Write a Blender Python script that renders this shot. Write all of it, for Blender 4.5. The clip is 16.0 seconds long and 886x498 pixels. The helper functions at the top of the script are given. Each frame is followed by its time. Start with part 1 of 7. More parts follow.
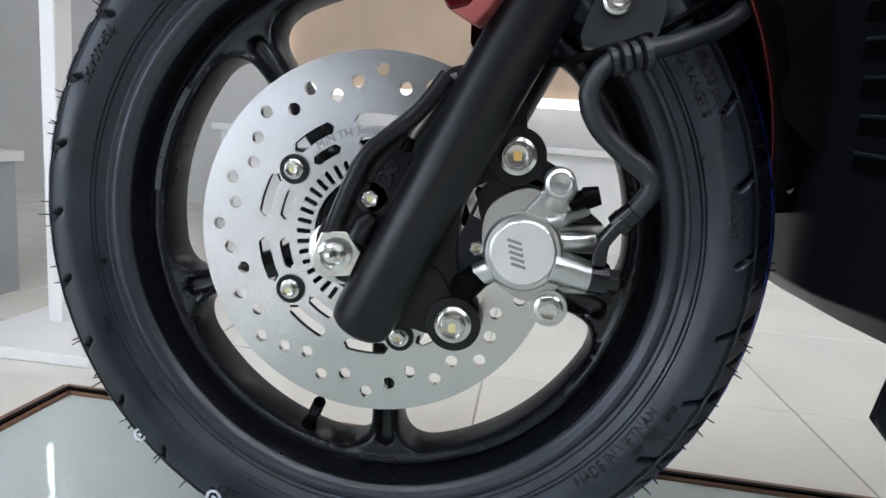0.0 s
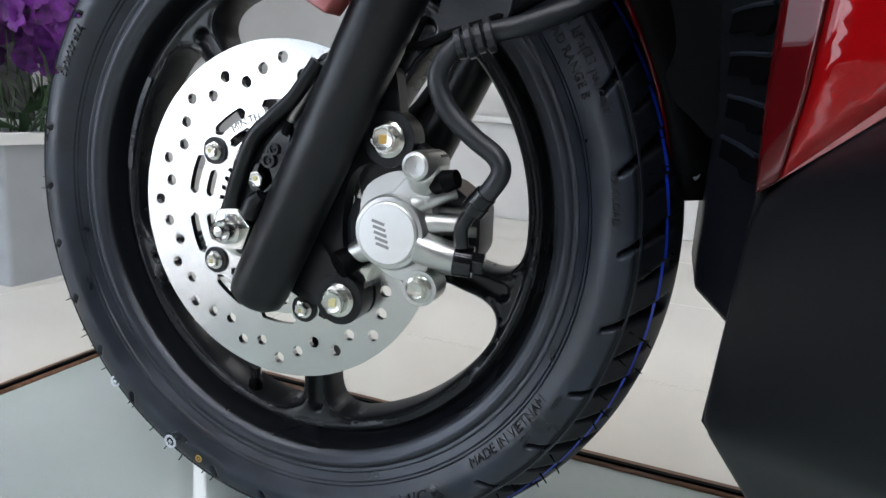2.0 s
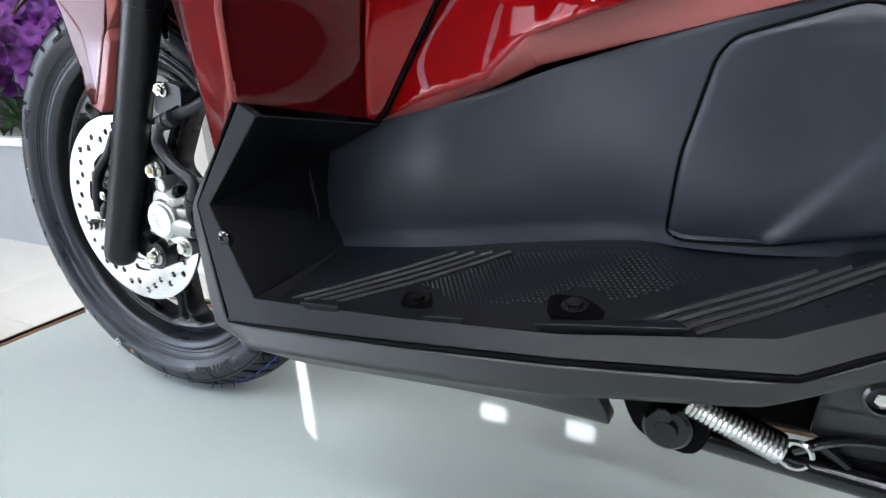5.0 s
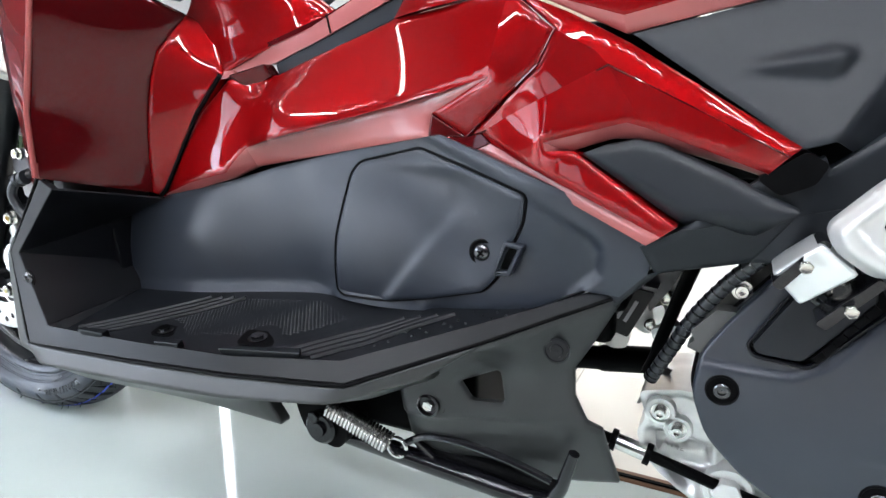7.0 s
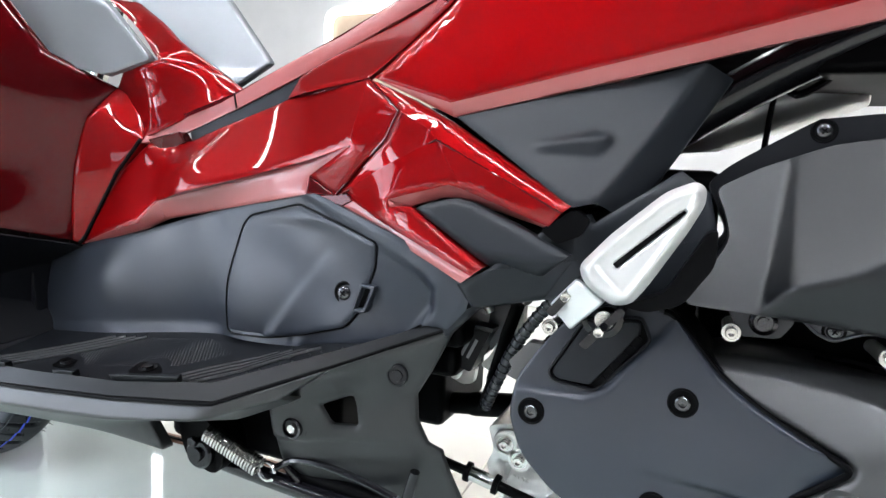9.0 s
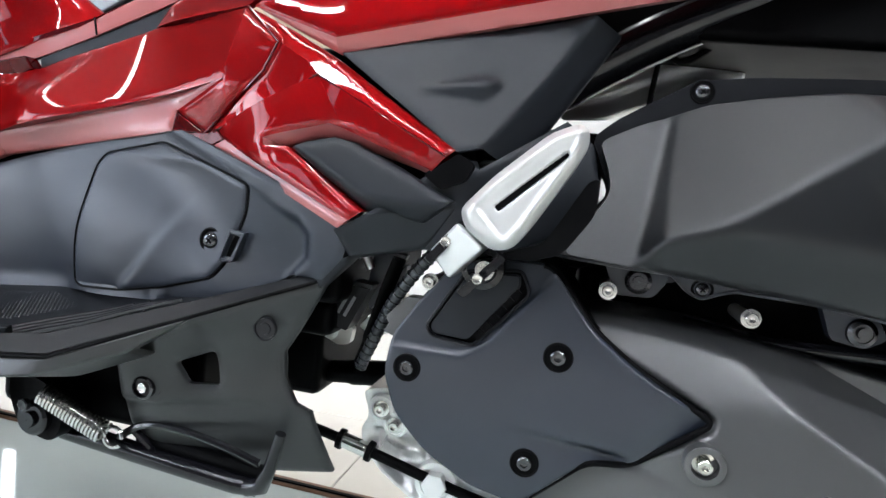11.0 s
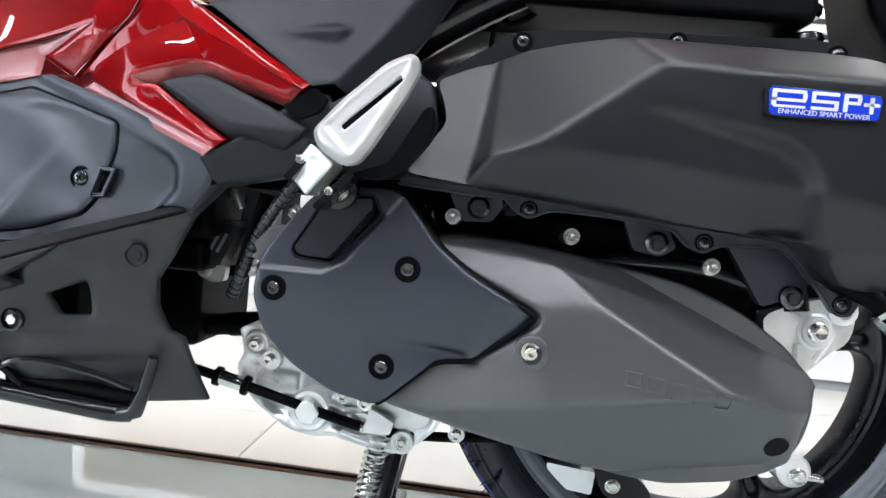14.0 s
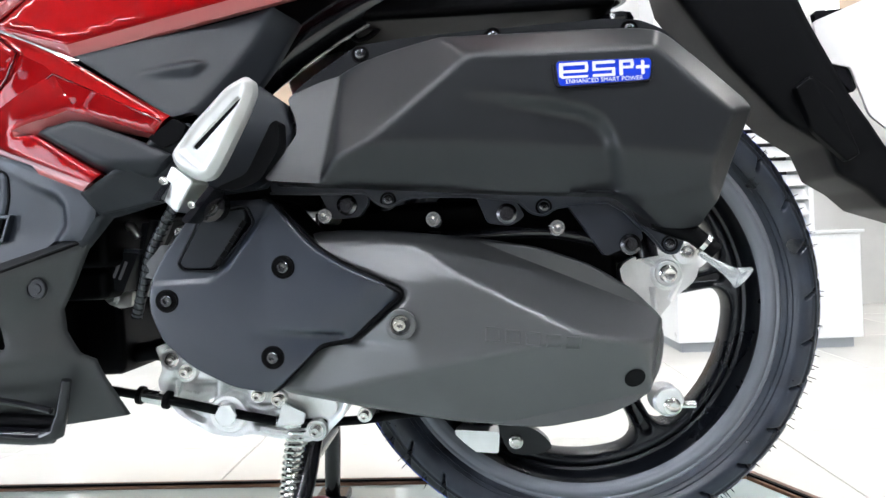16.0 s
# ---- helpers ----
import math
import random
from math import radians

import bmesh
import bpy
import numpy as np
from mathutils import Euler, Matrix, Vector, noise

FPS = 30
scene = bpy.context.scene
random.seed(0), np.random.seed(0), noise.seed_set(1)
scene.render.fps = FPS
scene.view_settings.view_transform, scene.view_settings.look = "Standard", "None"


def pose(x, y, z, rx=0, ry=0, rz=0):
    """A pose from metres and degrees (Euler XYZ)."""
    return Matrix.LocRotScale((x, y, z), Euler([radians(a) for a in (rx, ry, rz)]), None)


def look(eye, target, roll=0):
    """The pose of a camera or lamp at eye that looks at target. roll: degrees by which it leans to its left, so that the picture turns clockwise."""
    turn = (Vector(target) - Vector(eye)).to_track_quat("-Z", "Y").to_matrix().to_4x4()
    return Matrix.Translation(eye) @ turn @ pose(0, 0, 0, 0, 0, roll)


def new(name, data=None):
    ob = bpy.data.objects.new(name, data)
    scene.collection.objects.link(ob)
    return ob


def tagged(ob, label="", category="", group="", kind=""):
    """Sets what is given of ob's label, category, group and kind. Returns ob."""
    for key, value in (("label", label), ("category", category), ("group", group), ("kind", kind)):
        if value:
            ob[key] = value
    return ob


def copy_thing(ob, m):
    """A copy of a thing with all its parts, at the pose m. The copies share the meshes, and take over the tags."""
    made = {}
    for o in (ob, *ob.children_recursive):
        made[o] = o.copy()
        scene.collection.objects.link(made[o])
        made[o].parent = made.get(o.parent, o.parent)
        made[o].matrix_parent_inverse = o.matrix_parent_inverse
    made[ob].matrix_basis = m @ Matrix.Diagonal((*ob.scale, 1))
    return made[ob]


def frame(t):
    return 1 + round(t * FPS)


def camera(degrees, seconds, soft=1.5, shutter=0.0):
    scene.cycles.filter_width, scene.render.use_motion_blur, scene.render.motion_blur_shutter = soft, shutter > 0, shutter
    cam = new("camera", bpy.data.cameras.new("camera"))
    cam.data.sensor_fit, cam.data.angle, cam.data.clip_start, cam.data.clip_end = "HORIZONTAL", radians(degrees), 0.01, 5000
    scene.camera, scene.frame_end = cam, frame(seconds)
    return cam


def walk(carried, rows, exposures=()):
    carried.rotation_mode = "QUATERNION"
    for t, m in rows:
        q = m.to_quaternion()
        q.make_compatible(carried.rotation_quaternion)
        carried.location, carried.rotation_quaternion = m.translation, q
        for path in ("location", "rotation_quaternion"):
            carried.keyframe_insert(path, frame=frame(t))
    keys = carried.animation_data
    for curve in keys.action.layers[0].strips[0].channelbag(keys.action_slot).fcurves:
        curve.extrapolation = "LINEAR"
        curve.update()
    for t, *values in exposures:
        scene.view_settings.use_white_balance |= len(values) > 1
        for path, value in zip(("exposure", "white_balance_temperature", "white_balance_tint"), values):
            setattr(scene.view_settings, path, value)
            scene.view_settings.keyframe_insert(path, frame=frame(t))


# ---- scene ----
cam = camera(70.1, 16.0)
PATH = [
    (0, (0.087, -0.426, 0.312), (-0.158, 1.53, -0.024), 4.2),
    (0.5, (0.17, -0.414, 0.323), (-0.354, 1.479, -0.054), 4.3),
    (1, (0.204, -0.406, 0.325), (-0.403, 1.458, -0.071), 4.6),
    (1.5, (0.211, -0.401, 0.325), (-0.419, 1.452, -0.086), 4.2),
    (2, (0.235, -0.402, 0.324), (-0.416, 1.442, -0.099), 3.9),
    (2.5, (0.298, -0.436, 0.342), (-0.355, 1.402, -0.099), 2.8),
    (3, (0.436, -0.513, 0.379), (-0.327, 1.289, -0.037), 0.9),
    (3.5, (0.548, -0.538, 0.398), (-0.295, 1.206, -0.1), -0.5),
    (3.7, (0.583, -0.528, 0.404), (-0.273, 1.196, -0.138), -1.8),
    (5.8, (0.752, -0.503, 0.443), (-0.203, 1.136, -0.19), -3.5),
    (6, (0.789, -0.518, 0.454), (-0.12, 1.149, -0.174), -2.2),
    (6.5, (0.863, -0.541, 0.463), (0.021, 1.189, -0.084), -0.3),
    (7, (0.91, -0.55, 0.464), (0.084, 1.206, -0.02), 0.2),
    (7.5, (0.936, -0.55, 0.455), (0.072, 1.203, 0.032), 0.4),
    (8, (0.949, -0.556, 0.453), (0.074, 1.202, 0.073), 0.3),
    (8.5, (0.965, -0.572, 0.449), (0.122, 1.213, 0.13), 0.6),
    (9, (1.017, -0.595, 0.448), (0.272, 1.25, 0.241), 2.8),
    (9.2, (1.037, -0.601, 0.444), (0.331, 1.261, 0.26), 3.8),
    (11.3, (1.017, -0.558, 0.401), (0.693, 1.405, 0.198), 6.3),
    (11.5, (1.005, -0.548, 0.391), (0.788, 1.424, 0.134), 5.9),
    (12, (0.969, -0.526, 0.38), (0.896, 1.451, 0.087), 5.7),
    (12.5, (0.963, -0.519, 0.377), (0.9, 1.458, 0.084), 5.3),
    (13, (0.967, -0.515, 0.377), (0.899, 1.462, 0.084), 5.1),
    (13.5, (0.993, -0.547, 0.373), (0.906, 1.436, 0.128), 4.6),
    (14, (1.077, -0.625, 0.354), (0.928, 1.366, 0.244), 5.6),
    (14.5, (1.148, -0.663, 0.33), (0.983, 1.329, 0.277), 6.8),
    (15, (1.168, -0.671, 0.322), (1.021, 1.323, 0.303), 5.1),
    (15.5, (1.179, -0.671, 0.326), (1.082, 1.326, 0.29), -0.4),
    (16, (1.179, -0.679, 0.328), (1.078, 1.318, 0.294), -2.6),
]
walk(cam, [(t, look(eye, target, roll)) for t, eye, target, roll in PATH], [(0, -0.76, 6120, 10), (2, -0.80, 6120, 10), (2.9, -0.92, 6120, 10), (3.5, -0.78, 6120, 10), (6, 0.05, 6120, 10), (9, 0.2, 6120, 10), (11.5, 0.0, 6120, 10), (13.3, 0.0, 6120, 10), (14.6, 0.12, 6120, 10), (16, 0.15, 6120, 10)])

# ---- world and light ----
world = bpy.data.worlds.new("showroom_world")
scene.world = world
world.use_nodes = True
world.node_tree.nodes["Background"].inputs[0].default_value = (0.85, 0.92, 1.0, 1)
world.node_tree.nodes["Background"].inputs[1].default_value = 0.3
LAMP_POWER = 36.0
FILL_POWER = 110.0
WINDOW_POWER = 70.0
scene.view_settings.exposure = 0.0

# ---- materials ----
def material(name, colour, rough=0.5, metal=0.0, grain=0.0, scale=400.0, spread=0.12, coat=0.0, spec=0.5, wear=0.0, wear_scale=9.0, ior=1.5, stretch=(1, 1, 1)):
    """A surface with colour, two scales of variation and fine relief."""
    m = bpy.data.materials.new(name)
    m.use_nodes = True
    n, l = m.node_tree.nodes, m.node_tree.links
    b = n["Principled BSDF"]
    b.inputs["Metallic"].default_value = metal
    b.inputs["IOR"].default_value = ior
    b.inputs["Specular IOR Level"].default_value = spec
    b.inputs["Coat Weight"].default_value = coat
    b.inputs["Coat Roughness"].default_value = 0.03
    b.inputs["Coat IOR"].default_value = 1.4
    co = n.new("ShaderNodeTexCoord")
    mp = n.new("ShaderNodeMapping")
    mp.inputs["Scale"].default_value = stretch
    l.new(co.outputs["Object"], mp.inputs["Vector"])
    big, fine = n.new("ShaderNodeTexNoise"), n.new("ShaderNodeTexNoise")
    big.inputs["Scale"].default_value, big.inputs["Detail"].default_value = wear_scale, 5
    fine.inputs["Scale"].default_value, fine.inputs["Detail"].default_value = scale, 3
    l.new(mp.outputs[0], big.inputs["Vector"])
    l.new(mp.outputs[0], fine.inputs["Vector"])
    ramp = n.new("ShaderNodeValToRGB")
    c = Vector(colour)
    ramp.color_ramp.elements[0].position, ramp.color_ramp.elements[1].position = 0.3, 0.7
    ramp.color_ramp.elements[0].color = (*(c * (1 - spread)), 1)
    ramp.color_ramp.elements[1].color = (*(c * (1 + spread)), 1)
    l.new(big.outputs["Fac"], ramp.inputs[0])
    l.new(ramp.outputs[0], b.inputs["Base Color"])
    rr = n.new("ShaderNodeMapRange")
    rr.inputs["To Min"].default_value = max(0.02, rough * (1 - 0.22 - wear))
    rr.inputs["To Max"].default_value = min(1.0, rough * (1 + 0.22 + wear))
    l.new(big.outputs["Fac"], rr.inputs[0])
    l.new(rr.outputs[0], b.inputs["Roughness"])
    if grain:
        bump = n.new("ShaderNodeBump")
        bump.inputs["Strength"].default_value = grain
        bump.inputs["Distance"].default_value = 0.0006
        l.new(fine.outputs["Fac"], bump.inputs["Height"])
        l.new(bump.outputs[0], b.inputs["Normal"])
    return m


def glowing(name, colour, strength):
    m = bpy.data.materials.new(name)
    m.use_nodes = True
    b = m.node_tree.nodes["Principled BSDF"]
    b.inputs["Base Color"].default_value = (*colour, 1)
    b.inputs["Emission Color"].default_value = (*colour, 1)
    b.inputs["Emission Strength"].default_value = strength
    return m


RED = material("candy_red_paint", (0.185, 0.0010, 0.0018), 0.34, 0.38, 0.004, 2500, 0.05, coat=0.8, spec=0.0)
# same red paint, darkened to stand for shade
RED_IN_SHADE = material("red_with_shade_in_colour", (0.060, 0.0008, 0.0018), 0.22, 0.4, 0.004, 1800, 0.05, coat=0.8, spec=0.0)
# same red paint, made paler to stand for reflected floor light
RED_IN_LIGHT = material("red_with_floor_reflection", (0.29, 0.068, 0.064), 0.32, 0.0, 0.01, 2500, 0.04, coat=0.4)
for paint in (RED, RED_IN_SHADE, RED_IN_LIGHT):
    paint.node_tree.nodes["Principled BSDF"].inputs["Coat IOR"].default_value = 1.42
    paint.node_tree.nodes["Principled BSDF"].inputs["Coat Roughness"].default_value = 0.015
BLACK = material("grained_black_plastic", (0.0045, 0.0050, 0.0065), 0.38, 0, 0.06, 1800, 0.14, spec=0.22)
TRIM_BLACK = material("dull_blue_black_trim_plastic", (0.0120, 0.0140, 0.0175), 0.40, 0, 0.05, 1800, 0.12, spec=0.24)
TUNNEL = material("scuffed_blue_black_plastic", (0.0190, 0.0230, 0.0315), 0.38, 0, 0.05, 1800, 0.20, spec=0.42, wear=0.3, wear_scale=14)
SKIRT = material("grey_black_skirt_plastic", (0.0185, 0.0198, 0.0200), 0.38, 0, 0.05, 1800, 0.10, spec=0.48)
AIRBOX = material("blue_grey_air_box_plastic", (0.0070, 0.0078, 0.0092), 0.36, 0, 0.05, 1800, 0.10, spec=0.40)
COWL = material("dull_black_cowl_plastic", (0.0028, 0.0029, 0.0034), 0.45, 0, 0.05, 1200, 0.1, spec=0.07)
HOSE = material("black_rubber_hose", (0.016, 0.018, 0.022), 0.38, 0, 0.25, 900, 0.15, spec=0.5)
COVER = material("grey_black_cover_plastic", (0.047, 0.048, 0.049), 0.34, 0, 0.05, 1800, 0.10, spec=0.85)
FRONT_COVER = material("blue_black_cover_plastic", (0.0130, 0.0172, 0.0265), 0.33, 0, 0.04, 1800, 0.10, spec=0.66)
# black rubber, also used for pieces that stand for shade in gaps
GAP = material("matte_black_rubber_and_gap_shade", (0.0012, 0.0012, 0.0015), 0.5, 0, 0.1, 500, spec=0.06)
SCREW = material("dark_plated_screw", (0.10, 0.10, 0.105), 0.24, 1.0, 0.05, 900, 0.1)
GLOSS = material("gloss_black_paint", (0.005, 0.005, 0.0065), 0.16, 0, 0.03, 900, 0.1, coat=0.35, spec=0.35)
FORKM = material("satin_black_fork_paint", (0.0045, 0.0050, 0.0065), 0.32, 0, 0.04, 1800, 0.1, spec=0.34)
RUBBER = material("tyre_sidewall_rubber", (0.0118, 0.0156, 0.0245), 0.36, 0, 0.08, 900, 0.45, spec=0.50, wear=0.5, wear_scale=38)
TREAD = material("tyre_tread_rubber", (0.0050, 0.0060, 0.0085), 0.48, 0, 0.12, 700, 0.30, spec=0.28, wear=0.2, wear_scale=30)
RIMM = material("satin_black_cast_wheel", (0.0042, 0.0050, 0.0070), 0.28, 0.0, 0.04, 1800, 0.12, spec=0.46)
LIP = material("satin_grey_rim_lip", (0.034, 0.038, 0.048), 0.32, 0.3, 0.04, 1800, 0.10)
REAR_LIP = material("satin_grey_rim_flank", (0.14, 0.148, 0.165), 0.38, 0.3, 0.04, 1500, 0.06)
STEEL = material("brushed_disc_steel", (0.72, 0.71, 0.69), 0.25, 1.0, 0.02, 900, 0.06)
tangent = STEEL.node_tree.nodes.new("ShaderNodeTangent")
tangent.direction_type, tangent.axis = "RADIAL", "Y"
STEEL.node_tree.nodes["Principled BSDF"].inputs["Anisotropic"].default_value = 0.6
STEEL.node_tree.links.new(tangent.outputs[0], STEEL.node_tree.nodes["Principled BSDF"].inputs["Tangent"])
ALLOY = material("cast_aluminium", (0.62, 0.62, 0.60), 0.34, 1.0, 0.14, 1200, 0.14)
DULL = material("duller_cast_aluminium", (0.82, 0.82, 0.81), 0.36, 0.85, 0.16, 800, 0.16, wear_scale=40)
FOOT = material("footboard_black_plastic", (0.0055, 0.0063, 0.0080), 0.40, 0, 0.06, 1800, 0.16, spec=0.24)
CASTING = material("bright_engine_casting", (0.88, 0.88, 0.87), 0.34, 0.75, 0.14, 900, 0.12)
ZINC = material("zinc_plated_steel", (0.66, 0.65, 0.60), 0.22, 1.0, 0.06, 900, 0.12, wear_scale=120)
CHROME = material("spring_steel", (0.72, 0.71, 0.68), 0.16, 1.0, 0.03, 900, 0.08)
SATIN = material("satin_silver_foot_peg", (0.58, 0.58, 0.565), 0.34, 0.5, 0.03, 1500, 0.06)
SILVER = material("silver_plastic_trim", (0.20, 0.21, 0.225), 0.35, 0.4, 0.05, 1200, 0.06, coat=0.3)
SMOKE = material("grey_inner_trim", (0.22, 0.24, 0.27), 0.35, 0.3, 0.05, 1200, 0.1)
BLUE = material("blue_stripe_paint", (0.010, 0.050, 0.60), 0.45, 0, 0.1, 900, 0.2)
BADGE_BLUE = material("blue_badge_resin", (0.010, 0.040, 0.50), 0.14, 0.1, 0.0, 900, 0.06, coat=1.0)
BADGE_WHITE = material("white_badge_print", (0.78, 0.80, 0.84), 0.2, 0.2, 0.0, 900, 0.04, coat=1.0)
GREYINK = material("etched_grey_mark", (0.30, 0.30, 0.31), 0.5, 0.6, 0, 500)
LETTER = material("moulded_rubber_letter", (0.005, 0.006, 0.009), 0.30, 0, 0.1, 900, 0.2)
CLEAR = material("clear_moulded_plastic", (0.80, 0.82, 0.82), 0.12, 0, 0.02, 700, 0.05, spec=0.6)
CLEAR.node_tree.nodes["Principled BSDF"].inputs["Transmission Weight"].default_value = 0.75
PALE = material("pale_paint_mark", (0.62, 0.66, 0.70), 0.6, 0, 0.1, 700, 0.2)
PLATE_BLUE = material("blue_grey_pressed_steel", (0.022, 0.027, 0.037), 0.34, 0.3, 0.04, 1500, 0.3, wear_scale=60)
OCHRE = material("ochre_paint_mark", (0.50, 0.32, 0.08), 0.6, 0, 0.1, 700, 0.2)
AMBER = material("yellow_thread_lock", (0.62, 0.56, 0.28), 0.5, 0, 0.1, 700, 0.15)
WARM = material("warm_red_part", (0.22, 0.012, 0.010), 0.4, 0, 0.1, 700, 0.1, coat=0.3)
GLASS_TOP = material("frosted_green_white_glass", (0.47, 0.53, 0.51), 0.035, 0, 0.0, 200, 0.05, wear=0.2, wear_scale=3)
WOOD = material("varnished_brown_wood", (0.17, 0.085, 0.045), 0.38, 0, 0.25, 60, 0.35, wear_scale=25, stretch=(1, 6, 6))
TILE = material("polished_ivory_tile", (0.74, 0.72, 0.66), 0.20, 0, 0.04, 120, 0.05, wear_scale=2.5)
DARK_FLOOR = material("dark_grey_screed", (0.05, 0.05, 0.052), 0.7, 0, 0.3, 200, 0.15)
GROUT = material("grey_grout", (0.42, 0.40, 0.37), 0.85, 0, 0.4, 400)
# unseen walls, kept dark to deepen contrast in light and reflections
UNSEEN = material("unseen_wall_dark_grey", (0.07, 0.07, 0.075), 0.8, 0, 0.15, 250, 0.05)
CEILING_PAINT = material("grey_ceiling_paint", (0.10, 0.10, 0.10), 0.8, 0, 0.15, 250, 0.05)
PLASTER = material("white_wall_paint", (0.62, 0.61, 0.59), 0.75, 0, 0.15, 250, 0.03)
WHITE = material("white_lacquer", (0.80, 0.80, 0.79), 0.30, 0, 0.05, 400, 0.03)
STONE = material("grey_planter_laminate", (0.36, 0.38, 0.40), 0.55, 0, 0.3, 200, 0.06)
BEIGE = material("beige_sign_board", (0.56, 0.42, 0.30), 0.55, 0, 0.1, 200, 0.10, wear_scale=3)
PETAL = material("purple_orchid_petal", (0.13, 0.014, 0.20), 0.55, 0, 0.1, 300, 0.45, wear_scale=60)
PALE_PETAL = material("lilac_orchid_petal", (0.22, 0.06, 0.27), 0.55, 0, 0.2, 300, 0.30, wear_scale=60)
LEAF = material("orchid_leaf", (0.045, 0.095, 0.035), 0.45, 0, 0.2, 200, 0.3, wear_scale=40)
PLATE = material("white_blank_plate", (0.72, 0.70, 0.68), 0.4, 0, 0.1, 300, 0.05)
LIGHT = glowing("ceiling_light_diffuser", (1.0, 0.97, 0.93), LAMP_POWER)
FILL_LIGHT = glowing("unseen_fill_glow", (0.97, 0.98, 1.0), FILL_POWER)
SIGN_LIGHT = glowing("sign_edge_light", (1.0, 0.98, 0.95), 2.2)
WALL_LIGHT = glowing("wall_light_glow", (0.95, 0.98, 1.0), 12.0)
DAY = glowing("daylight_beyond_window", (0.80, 0.88, 1.0), 1.6)

# glow of unseen slabs, tuned for reflections in paint and metal
STREET = glowing("unseen_street_glow", (0.92, 0.95, 1.0), 10.5)
STREET_FAINT = glowing("unseen_fainter_street_glow", (0.86, 0.93, 1.0), 2.2)

# ---- mesh helpers ----
from mathutils.geometry import delaunay_2d_cdt, tessellate_polygon


def finish(name, bm, mat, parent=None, label="", bevel=0.0, segments=2, smooth=40.0, solid=0.0, m=None, soft=None):
    """Links a bmesh as one mesh object. soft: crease of inner edges of a smooth moulded skin."""
    if m is not None:
        bmesh.ops.transform(bm, matrix=m, verts=bm.verts)
    bmesh.ops.recalc_face_normals(bm, faces=bm.faces)
    me = bpy.data.meshes.new(name)
    if soft is not None:
        ce, cv = bm.edges.layers.float.new("crease_edge"), bm.verts.layers.float.new("crease_vert")
        for e in bm.edges:
            flat = len(e.link_faces) == 2 and e.calc_face_angle(0) < radians(62)
            e[ce] = soft if flat else 0.92
            if not flat and len(e.link_faces) == 2:
                e.verts[0][cv] = e.verts[1][cv] = 0.8
            if len(e.link_faces) == 1:
                e.verts[0][cv] = e.verts[1][cv] = 1.0
    for f in bm.faces:
        f.smooth = True
    bm.to_mesh(me)
    bm.free()
    me.materials.append(mat)
    if smooth < 180 and soft is None:
        me.set_sharp_from_angle(angle=radians(smooth))
    ob = new(name, me)
    if parent is not None:
        ob.parent = parent
    if label:
        tagged(ob, label)
    if solid:
        mod = ob.modifiers.new("thickness", "SOLIDIFY")
        mod.thickness, mod.offset = solid, -1
    if soft is not None:
        mod = ob.modifiers.new("skin", "SUBSURF")
        mod.levels = mod.render_levels = 3
    elif bevel:
        mod = ob.modifiers.new("edges", "BEVEL")
        mod.width, mod.segments, mod.limit_method, mod.angle_limit = bevel, segments, "ANGLE", radians(22)
        mod.use_clamp_overlap = True
        mod.harden_normals = True
    return ob


def part(name, bm, mat, parent, label="", **kw):
    return finish(name, bm, mat, parent, label, **kw)


def thing(name, label, category, at=(0, 0, 0), group="", kind=""):
    ob = new(name)
    ob.location = at
    ob.empty_display_size = 0.05
    return tagged(ob, label, category, group, kind)


def spline(points, n=6, closed=True):
    """Catmull-Rom through points of any dimension."""
    p = [Vector(q) for q in points]
    k, out = len(p), []
    for i in range(k if closed else k - 1):
        a, b, c, d = (p[(i + j) % k] if closed else p[min(max(i + j, 0), k - 1)] for j in (-1, 0, 1, 2))
        for s in range(n):
            t = s / n
            out.append(0.5 * (2 * b + (c - a) * t + (2 * a - 5 * b + 4 * c - d) * t * t + (3 * b - a - 3 * c + d) * t ** 3))
    if not closed:
        out.append(p[-1])
    return out


def rounded(points, r, n=4):
    """A polygon with its corners rounded by about r."""
    p = [Vector(q) for q in points]
    out = []
    for i, b in enumerate(p):
        a, c = p[i - 1], p[(i + 1) % len(p)]
        u, v = a - b, c - b
        d = min(r, u.length * 0.45, v.length * 0.45)
        s, e = b + u.normalized() * d, b + v.normalized() * d
        for j in range(n + 1):
            t = j / n
            out.append((1 - t) ** 2 * s + 2 * t * (1 - t) * b + t * t * e)
    return out


def ring(cx, cz, r, n=24, turn=0.0):
    return [(cx + r * math.cos(turn + 2 * math.pi * i / n), cz + r * math.sin(turn + 2 * math.pi * i / n)) for i in range(n)]


def prism(bm, loops, y0, y1):
    """A plate with outlines and holes in x and z, between two depths."""
    vecs = [[Vector((p[0], p[1], 0)) for p in loop] for loop in loops]
    flat = [p for loop in vecs for p in loop]
    front = [bm.verts.new((p.x, y0, p.y)) for p in flat]
    back = [bm.verts.new((p.x, y1, p.y)) for p in flat]
    for a, b, c in tessellate_polygon(vecs):
        if len({a, b, c}) == 3:
            bm.faces.new((front[a], front[b], front[c]))
            bm.faces.new((back[c], back[b], back[a]))
    at = 0
    for loop in vecs:
        k = len(loop)
        for i in range(k):
            a, b = at + i, at + (i + 1) % k
            bm.faces.new((front[a], front[b], back[b], back[a]))
        at += k
    return bm


def plate(loops, y0, y1):
    return prism(bmesh.new(), loops, y0, y1)


